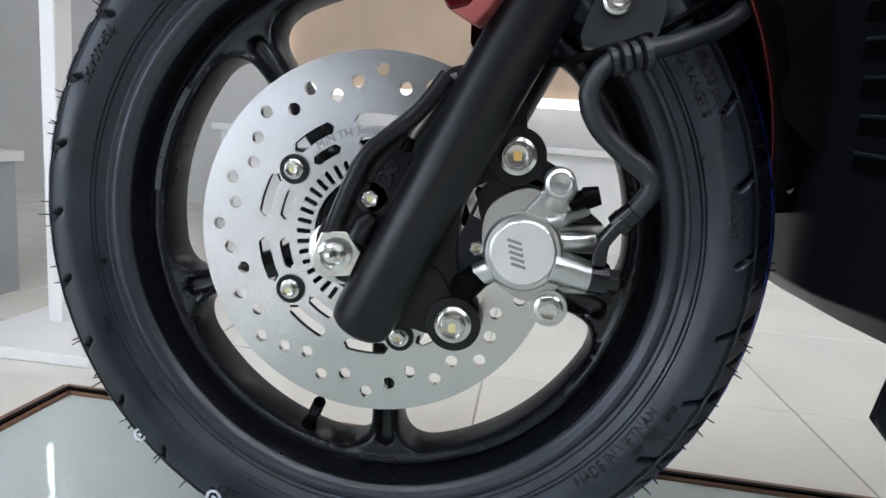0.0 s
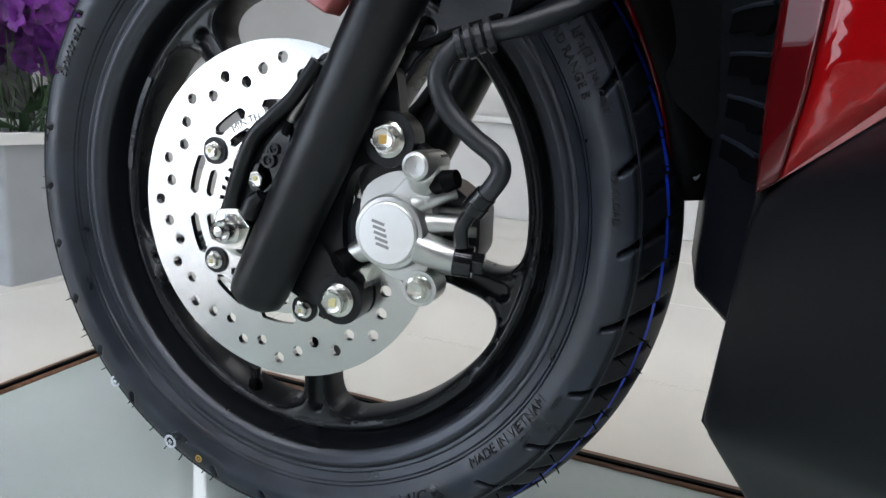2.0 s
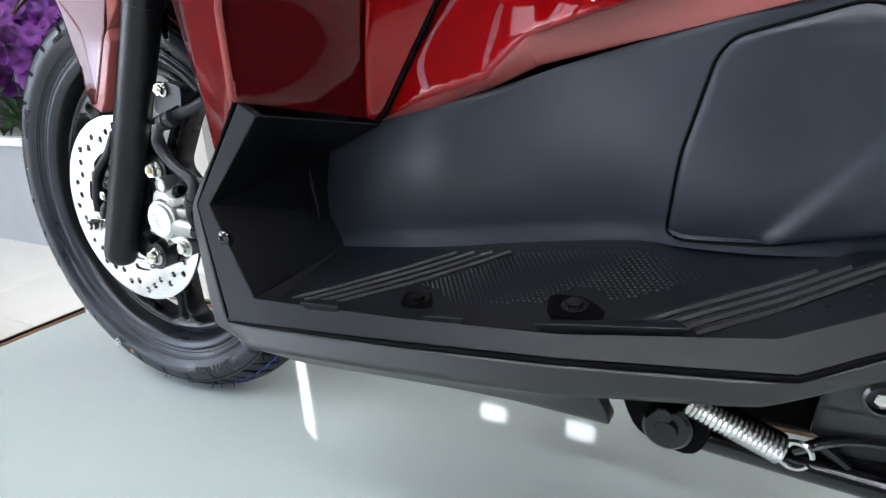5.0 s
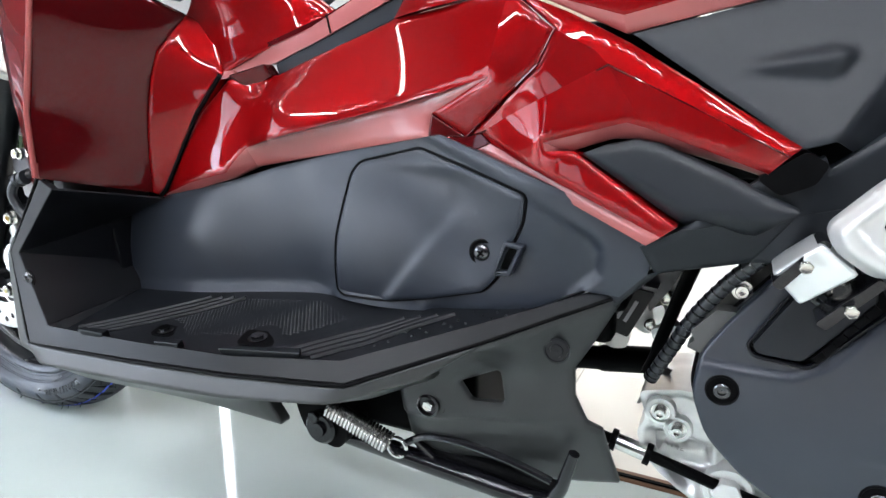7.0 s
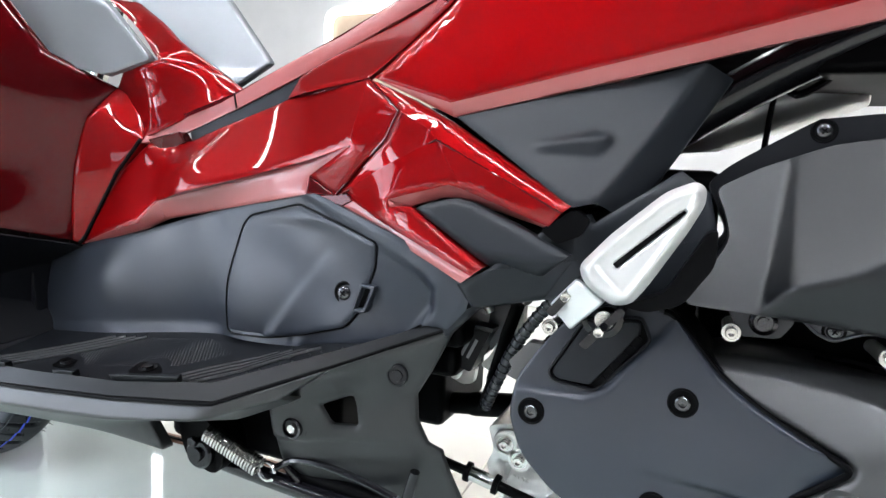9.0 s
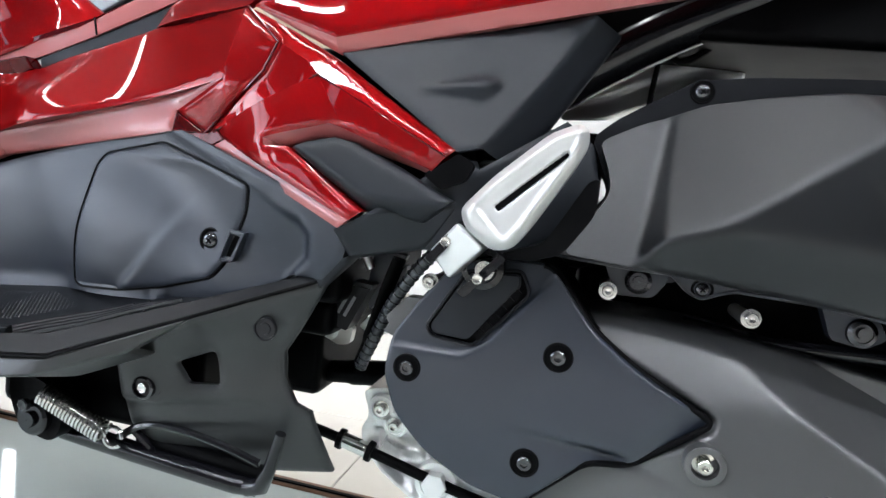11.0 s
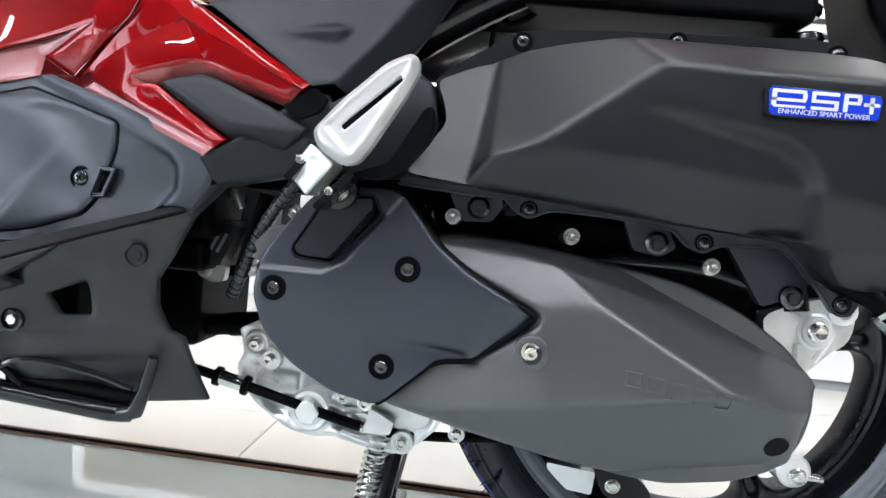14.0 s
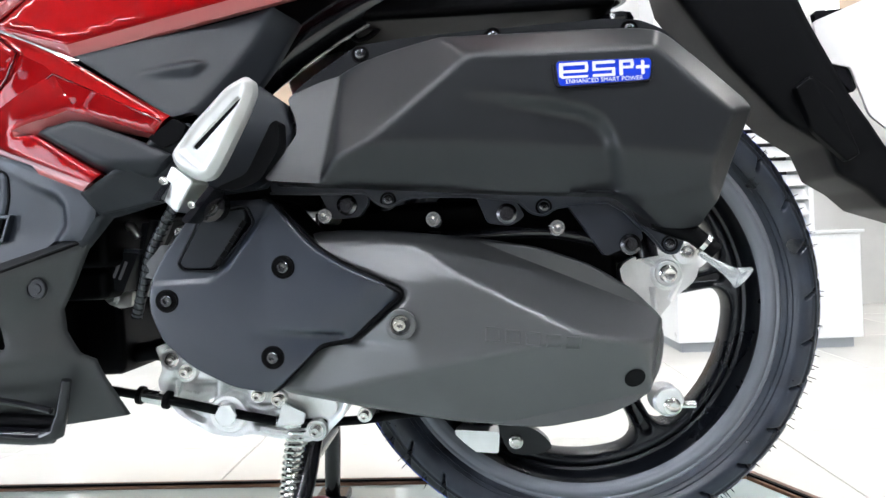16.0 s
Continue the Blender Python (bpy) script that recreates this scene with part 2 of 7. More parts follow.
def loft(bm, loops, caps=True):
    """Skins closed loops of equal length, with flat ends."""
    rows = [[bm.verts.new(p) for p in loop] for loop in loops]
    k = len(rows[0])
    for a, b in zip(rows, rows[1:]):
        for i in range(k):
            bm.faces.new((a[i], a[(i + 1) % k], b[(i + 1) % k], b[i]))
    if caps:
        bm.faces.new(rows[0])
        bm.faces.new(rows[-1])
    return bm


def shell(verts, faces, depth=0.02, sink=(0, 1, 0)):
    """Facets by named corners; their open rim is drawn back by depth."""
    bm = bmesh.new()
    v = {k: bm.verts.new(p) for k, p in verts.items()}
    for f in faces:
        bm.faces.new([v[k] for k in f.split()])
    bmesh.ops.delete(bm, geom=[q for q in bm.verts if not q.link_faces], context="VERTS")
    bmesh.ops.recalc_face_normals(bm, faces=bm.faces)
    if depth:
        edges = [e for e in bm.edges if len(e.link_faces) == 1]
        new_geo = bmesh.ops.extrude_edge_only(bm, edges=edges)["geom"]
        move = Vector(sink).normalized() * depth
        for g in new_geo:
            if isinstance(g, bmesh.types.BMVert):
                g.co += move
    return bm


def smin(k, *hs):
    """Soft least of several height fields."""
    h = np.stack(np.broadcast_arrays(*hs))
    low = h.min(axis=0)
    return low - k * np.log(np.exp(-(h - low) / k).sum(axis=0))


def smax(k, *hs):
    return -smin(k, *[-h for h in hs])


def slope(a, b, h, rise):
    """A sloping plane: height h along the line a to b, and rise for each metre to the left of it."""
    dx, dz = b[0] - a[0], b[1] - a[1]
    n = math.hypot(dx, dz)
    return lambda x, z: h + rise * (dx * (z - a[1]) - dz * (x - a[0])) / n


def facet(p, q, r):
    """A plane through three points (x, z, height)."""
    m = np.linalg.solve(np.array([[a[0], a[1], 1.0] for a in (p, q, r)]), np.array([a[2] for a in (p, q, r)]))
    return lambda x, z: m[0] * x + m[1] * z + m[2]


def along(loop, step, closed=True):
    """A polygon with its sides cut into pieces of about step."""
    out, k = [], len(loop)
    for i in range(k if closed else k - 1):
        a, b = loop[i], loop[(i + 1) % k]
        n = max(1, round(math.hypot(b[0] - a[0], b[1] - a[1]) / step))
        out += [(a[0] + (b[0] - a[0]) * j / n, a[1] + (b[1] - a[1]) * j / n) for j in range(n)]
    return out


def reach(x, z, line, closed=False):
    """Distance of points to a broken line."""
    best = np.full(np.shape(x), 9.0)
    k = len(line)
    for i in range(k if closed else k - 1):
        (ax, az), (bx, bz) = line[i][:2], line[(i + 1) % k][:2]
        ux, uz = bx - ax, bz - az
        t = np.clip(((x - ax) * ux + (z - az) * uz) / max(1e-12, ux * ux + uz * uz), 0, 1)
        best = np.minimum(best, np.hypot(x - ax - t * ux, z - az - t * uz))
    return best


def within(x, z, loop):
    """Which points lie inside a polygon."""
    got = np.zeros(np.shape(x), bool)
    k = len(loop)
    for i in range(k):
        (ax, az), (bx, bz) = loop[i][:2], loop[(i + 1) % k][:2]
        if az != bz:
            got ^= ((az > z) != (bz > z)) & (x < (bx - ax) * (z - az) / (bz - az) + ax)
    return got


def relief(outline, height, step=.004, depth=.02, holes=(), thin=None):
    """A moulded skin inside an outline (x, z): height gives how far it stands out towards -y; its rims are drawn back by depth."""
    loops = [along(q, step) for q in (outline, *holes)]
    xs, zs = [p[0] for p in loops[0]], [p[1] for p in loops[0]]
    gx, gz = np.meshgrid(np.arange(min(xs), max(xs), step), np.arange(min(zs), max(zs), step * .87))
    gx = gx + (np.arange(gx.shape[0])[:, None] % 2) * step * .5
    gx, gz = gx.ravel(), gz.ravel()
    keep = within(gx, gz, loops[0])
    for q in loops[1:]:
        keep &= ~within(gx, gz, q)
    gx, gz = gx[keep], gz[keep]
    if thin is not None:
        keep = thin(gx, gz)
        gx, gz = gx[keep], gz[keep]
    near = min(step * .9, .0032)
    for q in loops:
        keep = reach(gx, gz, q, True) > near + step * .35
        gx, gz = gx[keep], gz[keep]
    for gap in (near * .36, near):
        rx, rz = [], []
        for q in loops:
            a = np.array([p[:2] for p in q])
            t = np.roll(a, -1, 0) - np.roll(a, 1, 0)
            t /= np.maximum(1e-9, np.hypot(t[:, 0], t[:, 1]))[:, None]
            for sign in (1, -1):
                rx.append(a[:, 0] - sign * t[:, 1] * gap)
                rz.append(a[:, 1] + sign * t[:, 0] * gap)
        rx, rz = np.concatenate(rx), np.concatenate(rz)
        keep = within(rx, rz, loops[0])
        for q in loops[1:]:
            keep &= ~within(rx, rz, q)
        for q in loops:
            keep &= reach(rx, rz, q, True) > gap * .93
        gx, gz = np.concatenate([gx, rx[keep]]), np.concatenate([gz, rz[keep]])
    pts, edges = [], []
    for q in loops:
        at = len(pts)
        pts += [Vector(p[:2]) for p in q]
        edges += [(at + i, at + (i + 1) % len(q)) for i in range(len(q))]
    pts += [Vector((a, b)) for a, b in zip(gx.tolist(), gz.tolist())]
    out, _, tris, _, _, _ = delaunay_2d_cdt(pts, edges, [], 0, 1e-7)
    co = np.array([tuple(p) for p in out])
    mid = co[np.array([t[:3] for t in tris])].mean(axis=1)
    good = within(mid[:, 0], mid[:, 1], loops[0])
    for q in loops[1:]:
        good &= ~within(mid[:, 0], mid[:, 1], q)
    tris = [t for t, g in zip(tris, good.tolist()) if g]
    ys = -height(co[:, 0], co[:, 1])
    bm = bmesh.new()
    vs = [bm.verts.new((p[0], y, p[1])) for p, y in zip(co.tolist(), ys.tolist())]
    for t in tris:
        bm.faces.new([vs[i] for i in t])
    bmesh.ops.delete(bm, geom=[v for v in bm.verts if not v.link_faces], context="VERTS")
    bmesh.ops.recalc_face_normals(bm, faces=bm.faces)
    edges = [e for e in bm.edges if len(e.link_faces) == 1]
    for g in bmesh.ops.extrude_edge_only(bm, edges=edges)["geom"]:
        if isinstance(g, bmesh.types.BMVert):
            g.co.y += depth
    return bm


def fair(points, stiff=.0004):
    """A thin sheet bent smoothly through points (x, z, height)."""
    p = np.array(points) * 10.0
    n = len(p)

    def kernel(x, z):
        r2 = (x[:, None] - p[None, :, 0]) ** 2 + (z[:, None] - p[None, :, 1]) ** 2
        return r2 * np.log(r2 + 1e-12)
    a = np.zeros((n + 3, n + 3))
    a[:n, :n] = kernel(p[:, 0], p[:, 1]) + np.eye(n) * stiff
    a[:n, n] = a[n, :n] = 1
    a[:n, n + 1:n + 3], a[n + 1:n + 3, :n] = p[:, :2], p[:, :2].T
    w = np.linalg.lstsq(a, np.concatenate([p[:, 2], np.zeros(3)]), rcond=None)[0]
    return lambda x, z: (kernel(x * 10, z * 10) @ w[:n] + w[n] + w[n + 1] * x * 10 + w[n + 2] * z * 10) / 10


def rims(faces):
    """The open edges of named facets, as one closed chain of names."""
    ways = [(a, b) for f in faces for a, b in zip(f.split(), f.split()[1:] + f.split()[:1])]
    nxt = {a: b for a, b in ways if (b, a) not in ways}
    chain = [next(iter(nxt))]
    while nxt[chain[-1]] != chain[0]:
        chain.append(nxt[chain[-1]])
    return chain


def turned_alike(verts, faces):
    """The same facets, all named in one sense of turn."""
    out = []
    for f in faces:
        k = f.split()
        area = sum(verts[a][0] * verts[b][2] - verts[b][0] * verts[a][2] for a, b in zip(k, k[1:] + k[:1]))
        out.append(" ".join(k if area > 0 else reversed(k)))
    return out


def moulded(verts, groups, depth=.012, step=.004, roll=.0014, stiff=.0004):
    """Glossy bodywork: each group of facets is one smooth sheet, creases run between groups, and the outer edge is rolled."""
    groups = [turned_alike(verts, g) for g in groups]
    whole = rims([f for g in groups for f in g])
    outer = [(verts[k][0], verts[k][2]) for k in whole]
    bm = bmesh.new()
    for g in groups:
        names = list(dict.fromkeys(k for f in g for k in f.split()))
        sheet = fair([(verts[k][0], verts[k][2], -verts[k][1]) for k in names], stiff)

        def height(x, z, sheet=sheet):
            return sheet(x, z) - roll * np.exp(-(reach(x, z, outer, True) / .0016) ** 2)
        piece = relief([(verts[k][0], verts[k][2]) for k in rims(g)], height, step, depth)
        me = bpy.data.meshes.new("piece")
        piece.to_mesh(me)
        piece.free()
        bm.from_mesh(me)
        bpy.data.meshes.remove(me)
    return bm


def fold(x, z, a, b, width, grow, fade):
    """A pressed fold below the line a to b: full at b (or at a where grow is negative), fading downwards."""
    dx, dz = b[0] - a[0], b[1] - a[1]
    n = math.hypot(dx, dz)
    t = ((x - a[0]) * dx + (z - a[1]) * dz) / n / n
    d = (dx * (z - a[1]) - dz * (x - a[0])) / n
    t = t if grow > 0 else 1 - t
    full = np.clip(t, 0, 1) * (1 / (1 + np.exp((t - 1.02) / .03)))
    return full / (1 + np.exp(d / width)) * np.exp(np.minimum(d, 0) / fade)


def tube(bm, points, r, n=10, caps=True, squash=1.0):
    """Sweeps a circle (radius r, or one for each point) along points."""
    p = [Vector(q) for q in points]
    rs = r if hasattr(r, "__len__") else [r] * len(p)
    rows, side = [], None
    for i, q in enumerate(p):
        d = (p[min(i + 1, len(p) - 1)] - p[max(i - 1, 0)]).normalized()
        if side is None:
            side = d.orthogonal().normalized()
        side = (side - d * side.dot(d)).normalized()
        up = d.cross(side)
        rows.append([bm.verts.new(q + (side * math.cos(a) + up * math.sin(a) * squash) * rs[i]) for a in (2 * math.pi * j / n for j in range(n))])
    for a, b in zip(rows, rows[1:]):
        for j in range(n):
            bm.faces.new((a[j], a[(j + 1) % n], b[(j + 1) % n], b[j]))
    if caps:
        bm.faces.new(rows[0])
        bm.faces.new(rows[-1])
    return bm


def rod(a, b, r, n=16):
    return tube(bmesh.new(), [a, b], r, n)


def helix(bm, a, b, r, wire, turns, n=14, k=6):
    a, b = Vector(a), Vector(b)
    d = (b - a).normalized()
    s = d.orthogonal().normalized()
    u = d.cross(s)
    pts = []
    for i in range(int(turns * n) + 1):
        t = 2 * math.pi * i / n
        pts.append(a + (b - a) * (i / (turns * n)) + (s * math.cos(t) + u * math.sin(t)) * r)
    return tube(bm, pts, wire, k)


def lathe(bm, profile, n=64, centre=(0, 0, 0), close=True, start=0.0, end=2 * math.pi):
    """Turns a profile of (radius, y) round the y axis through centre."""
    cx, cy, cz = centre
    full = abs(end - start - 2 * math.pi) < 1e-6
    rows = []
    for i in range(n if full else n + 1):
        a = start + (end - start) * i / n
        rows.append([bm.verts.new((cx + r * math.cos(a), cy + y, cz + r * math.sin(a))) for r, y in profile])
    k = len(profile)
    for i in range(n):
        a, b = rows[i], rows[(i + 1) % len(rows)]
        for j in range(k if close else k - 1):
            bm.faces.new((a[j], a[(j + 1) % k], b[(j + 1) % k], b[j]))
    return bm


def block(bm, centre, size, m=None):
    """A box, turned by m about its centre."""
    mat = Matrix.Translation(centre) @ (m or Matrix()) @ Matrix.Diagonal((*size, 1))
    bmesh.ops.create_cube(bm, size=1, matrix=mat)
    return bm


def disc_y(bm, x, y0, y1, z, r, n=20, turn=0.0):
    return prism(bm, [ring(x, z, r, n, turn)], y0, y1)


def text_bm(words, size, depth=0.0004, bend=None):
    """Raised letters in x and z, facing -y, centred; bend maps (x, z) to a place."""
    cu = bpy.data.curves.new("letters", "FONT")
    cu.body, cu.size, cu.align_x, cu.align_y, cu.extrude, cu.resolution_u = words, size, "CENTER", "CENTER", depth, 3
    ob = new("letters", cu)
    bpy.context.view_layer.update()
    me = bpy.data.meshes.new_from_object(ob.evaluated_get(bpy.context.evaluated_depsgraph_get()))
    bpy.data.objects.remove(ob)
    bm = bmesh.new()
    bm.from_mesh(me)
    bpy.data.meshes.remove(me)
    for v in bm.verts:
        x, z, y = v.co
        v.co = bend(x, z, -y) if bend else Vector((x, -y, z))
    return bm


def hex_bolt(parent, x, y, z, r, name="hex_bolt", mat=None, flange=True, mark=None, tall=1.0, turn=0.3):
    """A flanged hexagon bolt head that faces -y; y is the seat."""
    mat = mat or ZINC
    bm = bmesh.new()
    if flange:
        lathe(bm, [(0.0005, 0), (r * 1.32, 0), (r * 1.34, -r * 0.16), (r * 1.05, -r * 0.34), (0.0005, -r * 0.36)], 24, (x, y, z), close=False)
    h = r * 0.95 * tall
    prism(bm, [ring(x, z, r, 6, turn)], y - h, y - r * 0.1)
    lathe(bm, [(r * 0.80, -h - 0.0001), (r * 0.78, -h - r * 0.10), (r * 0.55, -h - r * 0.04), (0.0004, -h - r * 0.03)], 20, (x, y, z), close=False)
    ob = part(name, bm, mat, parent, bevel=r * 0.06, segments=1)
    if mark:
        b2 = bmesh.new()
        prism(b2, [rounded([(x - r * .25, z - r * .3), (x + r * .3, z - r * .3), (x + r * .3, z + r * .35), (x - r * .25, z + r * .3)], r * .15, 2)], y - h - r * 0.12, y - h)
        part("paint_mark", b2, mark, ob)
    return ob


def socket_bolt(parent, x, y, z, r, mat=None, name="socket_bolt", tall=1.0):
    bm = bmesh.new()
    h = r * 1.2 * tall
    lathe(bm, [(r * 1.55, 0), (r * 1.55, -r * 0.2), (r * 1.0, -r * 0.22), (r, -h), (r * 0.9, -h - r * 0.08), (r * 0.52, -h - r * 0.08), (r * 0.50, -h + r * 0.55), (0.0004, -h + r * 0.6)], 20, (x, y, z), close=False)
    return part(name, bm, mat or ZINC, parent, smooth=35)


def cross_screw(parent, x, y, z, r, mat=None, name="cross_screw", dish=True):
    """A dark pan-head screw; black bars and a black ring stand for its shaded cross slot and dished hole."""
    bm = bmesh.new()
    lathe(bm, [(r, 0), (r * 0.97, -r * 0.25), (r * 0.7, -r * 0.42), (r * 0.3, -r * 0.48), (0.0004, -r * 0.5)], 20, (x, y, z), close=False)
    ob = part(name, bm, mat or SCREW, parent, smooth=60)
    b2 = bmesh.new()
    for k in (0, 1):
        block(b2, (x, y - r * 0.47, z), (r * 0.95, r * 0.14, r * 0.2), pose(0, 0, 0, 0, 35 + 90 * k, 0))
    part("cross_slot", b2, GAP, ob)
    if dish:
        b3 = bmesh.new()
        lathe(b3, [(r * 1.05, 0.0005), (r * 1.45, -0.0004), (r * 1.6, 0.0002)], 24, (x, y, z), close=False)
        part("screw_recess_shade", b3, GAP, ob)
    return ob


def surface_y(ob, x, z, lift=0.0):
    """Depth at which a line from the camera's side meets a finished part."""
    bpy.context.view_layer.update()
    ev = ob.evaluated_get(bpy.context.evaluated_depsgraph_get())
    hit, place, normal, _ = ev.ray_cast((x, -1.0, z), (0, 1, 0))
    return (place.y if hit else -0.15) - lift


def drape(bm, ob, lift=0.0):
    """Lays a thin flat part, built about y = 0, on another part."""
    bpy.context.view_layer.update()
    ev = ob.evaluated_get(bpy.context.evaluated_depsgraph_get())
    for v in bm.verts:
        hit, place, _, _ = ev.ray_cast((v.co.x, -1.0, v.co.z), (0, 1, 0))
        v.co.y += (place.y if hit else -0.15) - lift
    return bm

# ---- showroom ----
FLOOR_Z = -0.15
X0, X1, Y0, Y1, CEIL = -4.2, 5.4, -4.4, 3.0, 3.0


def slab(name, lo, hi, mat, label, category, kind="structure", bevel=0.0):
    bm = bmesh.new()
    c = [(a + b) / 2 for a, b in zip(lo, hi)]
    block(bm, c, [b - a for a, b in zip(lo, hi)])
    return tagged(finish(name, bm, mat, bevel=bevel), label, category, kind=kind)


floor = slab("floor", (X0, Y0, FLOOR_Z - 0.20), (X1, Y1, FLOOR_Z - 0.004), GROUT, "polished ivory floor tiles with thin grey joints", "floor")
slab("wall_back", (X0, Y1, FLOOR_Z), (X1, Y1 + 0.15, CEIL), PLASTER, "plain white painted showroom wall", "wall")
# unseen openings, placed so that the glow outside reflects in paint and disc
SX0, SX1, SZ0, SZ1 = -4.0, -1.5, -0.02, 0.75
bm = plate([[(X0, FLOOR_Z), (X1, FLOOR_Z), (X1, CEIL), (X0, CEIL)], [(SX0, SZ0), (SX0, 2.75), (-3.5, 2.75), (-3.5, SZ1), (SX1, SZ1), (SX1, SZ0)]], Y0 - 0.15, Y0)
tagged(finish("wall_street", bm, UNSEEN), "grey side wall with a glass door and a low shop window", "wall", kind="structure")
bm = bmesh.new()
for k in range(4):
    block(bm, (SX0 + (SX1 - SX0) * k / 3, Y0 - 0.07, (SZ0 + SZ1) / 2), (0.05, 0.08, SZ1 - SZ0))
tagged(finish("window_2", bm, UNSEEN), "low shop window onto the daylit street", "window", kind="structure")
# unseen glowing slabs, added to light and reflect in the scooter
slab("backdrop_street_1", (X0 - 1.6, Y0 - 1.2, -0.6), (-3.8, Y0 - 1.15, 0.90), STREET, "unseen glowing slab outside the corner window", "street")
slab("backdrop_street_2", (-3.8, Y0 - 1.2, -0.6), (0.0, Y0 - 1.15, 0.90), STREET_FAINT, "unseen fainter glowing slab outside the low window", "street")
slab("backdrop_street_3", (X0 - 0.9, Y0 - 1.15, -0.6), (X0 - 0.85, -2.75, 0.72), STREET, "unseen glowing slab outside the end window", "street")
slab("backdrop_street_4", (X0 - 1.6, Y0 - 1.2, 0.90), (0.0, Y0 - 1.15, 3.4), DAY, "pale daylight over the street", "street")
slab("wall_rear_end", (X1, Y0 - 0.15, FLOOR_Z), (X1 + 0.15, Y1 + 0.15, CEIL), UNSEEN, "plain grey painted end wall", "wall")
slab("ceiling", (X0 - 0.15, Y0 - 0.15, CEIL + 0.02), (X1 + 0.15, Y1 + 0.15, CEIL + 0.2), CEILING_PAINT, "plain grey showroom ceiling", "ceiling")

# front end wall with one wide shop window
W0, W1, WZ0, WZ1 = -3.8, -1.3, 0.36, 2.6
bm = plate([[(Y0 - 0.15, FLOOR_Z), (Y1 + 0.15, FLOOR_Z), (Y1 + 0.15, CEIL), (Y0 - 0.15, CEIL)], [(-4.25, -0.02), (-4.25, 0.70), (W0, 0.70), (W0, WZ1), (W1, WZ1), (W1, WZ0), (-2.75, WZ0), (-2.75, -0.02)]], X0 - 0.15, X0)
for v in bm.verts:
    v.co = (v.co.y, v.co.x, v.co.z)
tagged(finish("wall_window", bm, UNSEEN), "grey end wall with a wide shop window", "wall", kind="structure")
bm = bmesh.new()
for k in range(4):
    block(bm, (X0 - 0.07, W0 + (W1 - W0) * k / 3, (WZ0 + WZ1) / 2), (0.08, 0.06, WZ1 - WZ0))
tagged(finish("window_1", bm, WHITE), "white framed shop window onto daylight", "window", kind="structure")
slab("backdrop", (X0 - 1.2, -6.0, -0.5), (X0 - 1.15, 1.5, 3.4), DAY, "pale daylight outside the shop window", "sky")
lamp = bpy.data.lights.new("window_daylight", "AREA")
lamp.shape, lamp.size, lamp.size_y, lamp.energy, lamp.color = "RECTANGLE", 2.45, 2.2, WINDOW_POWER, (0.86, 0.93, 1.0)
new("window_daylight", lamp).matrix_world = look((X0 - 0.2, (W0 + W1) / 2, 1.48), (0.0, -0.9, 0.7))


def ceiling_light(x, y, along, length=1.2, width=0.07, glow=None, group="rows of ceiling lights"):
    """A slim surface-mounted fitting with a glowing diffuser."""
    root = thing("ceiling_light", "slim white ceiling light with a glowing diffuser", "ceiling light", (x, y, CEIL), group)
    sx, sy = (length, width) if along == "x" else (width, length)
    bm = bmesh.new()
    block(bm, (0, 0, -0.010), (sx + 0.03, sy + 0.03, 0.06))
    part("housing", bm, WHITE, root, bevel=0.006)
    bm = bmesh.new()
    block(bm, (0, 0, -0.048), (sx, sy, 0.02))
    part("diffuser", bm, glow or LIGHT, root, "glowing white diffuser", bevel=0.004)
    return root


first_light = ceiling_light(-2.6, -0.9, "y", 1.5)
for cx in (-2.6, -1.2, 0.2, 1.6, 3.0, 4.4):
    for cy in (-0.9, 0.9, 2.2):
        if (cx, cy) != (-2.6, -0.9) and not (cx > 2 and cy < 0) and not (cx < -2 and cy < -3) and not (cx < -1 and cy > 0) and not (cx < 1 and cy > 2):
            copy_thing(first_light, pose(cx, cy, CEIL))

# unseen fill strips, added to brighten floor and covers on the camera's side
first_fill = ceiling_light(-1.6, -1.9, "x", 1.5, 0.06, FILL_LIGHT, "slim strips along the ceiling")
for cx in (-1.6, 0.2, 2.0, 3.6):
    for cy in (-1.9, -3.3):
        if (cx, cy) != (-1.6, -1.9):
            copy_thing(first_fill, pose(cx, cy, CEIL))

# display platform: frosted glass top in a wooden edge
platform = thing("display_platform", "low display platform with a frosted glass top and brown wooden edge", "platform", (0.55, -0.45, FLOOR_Z))
PO = [(-0.425, -0.80), (1.60, -0.80), (1.60, 0.02), (1.53, 0.172), (-0.425, 0.212)]


def in_platform(bm):
    for v in bm.verts:
        v.co -= Vector((0.55, -0.45, FLOOR_Z))
    return bm


def ground_plate(loop, z0, z1):
    bm = plate([loop], 0, 1)
    for v in bm.verts:
        x, y, z = v.co
        v.co = (x, z, z1 if y < 0.5 else z0)
    return in_platform(bm)


def inset(loop, d):
    """Moves each side of a convex loop inwards by d."""
    p = [Vector(q) for q in loop]
    out = []
    for i, b in enumerate(p):
        u, v = (b - p[i - 1]).normalized(), (p[(i + 1) % len(p)] - b).normalized()
        nu, nv = Vector((-u.y, u.x)), Vector((-v.y, v.x))
        h = (nu + nv).normalized()
        out.append(b + h * d / max(0.2, h.dot(nu)))
    return out


part("glass_top", ground_plate(inset(PO, 0.022), -0.02, 0.0), GLASS_TOP, platform, "pale green frosted glass top", bevel=0.002)
part("plinth", ground_plate(inset(PO, 0.03), FLOOR_Z, -0.022), WHITE, platform, "white plinth")
inner = inset(PO, 0.0215)
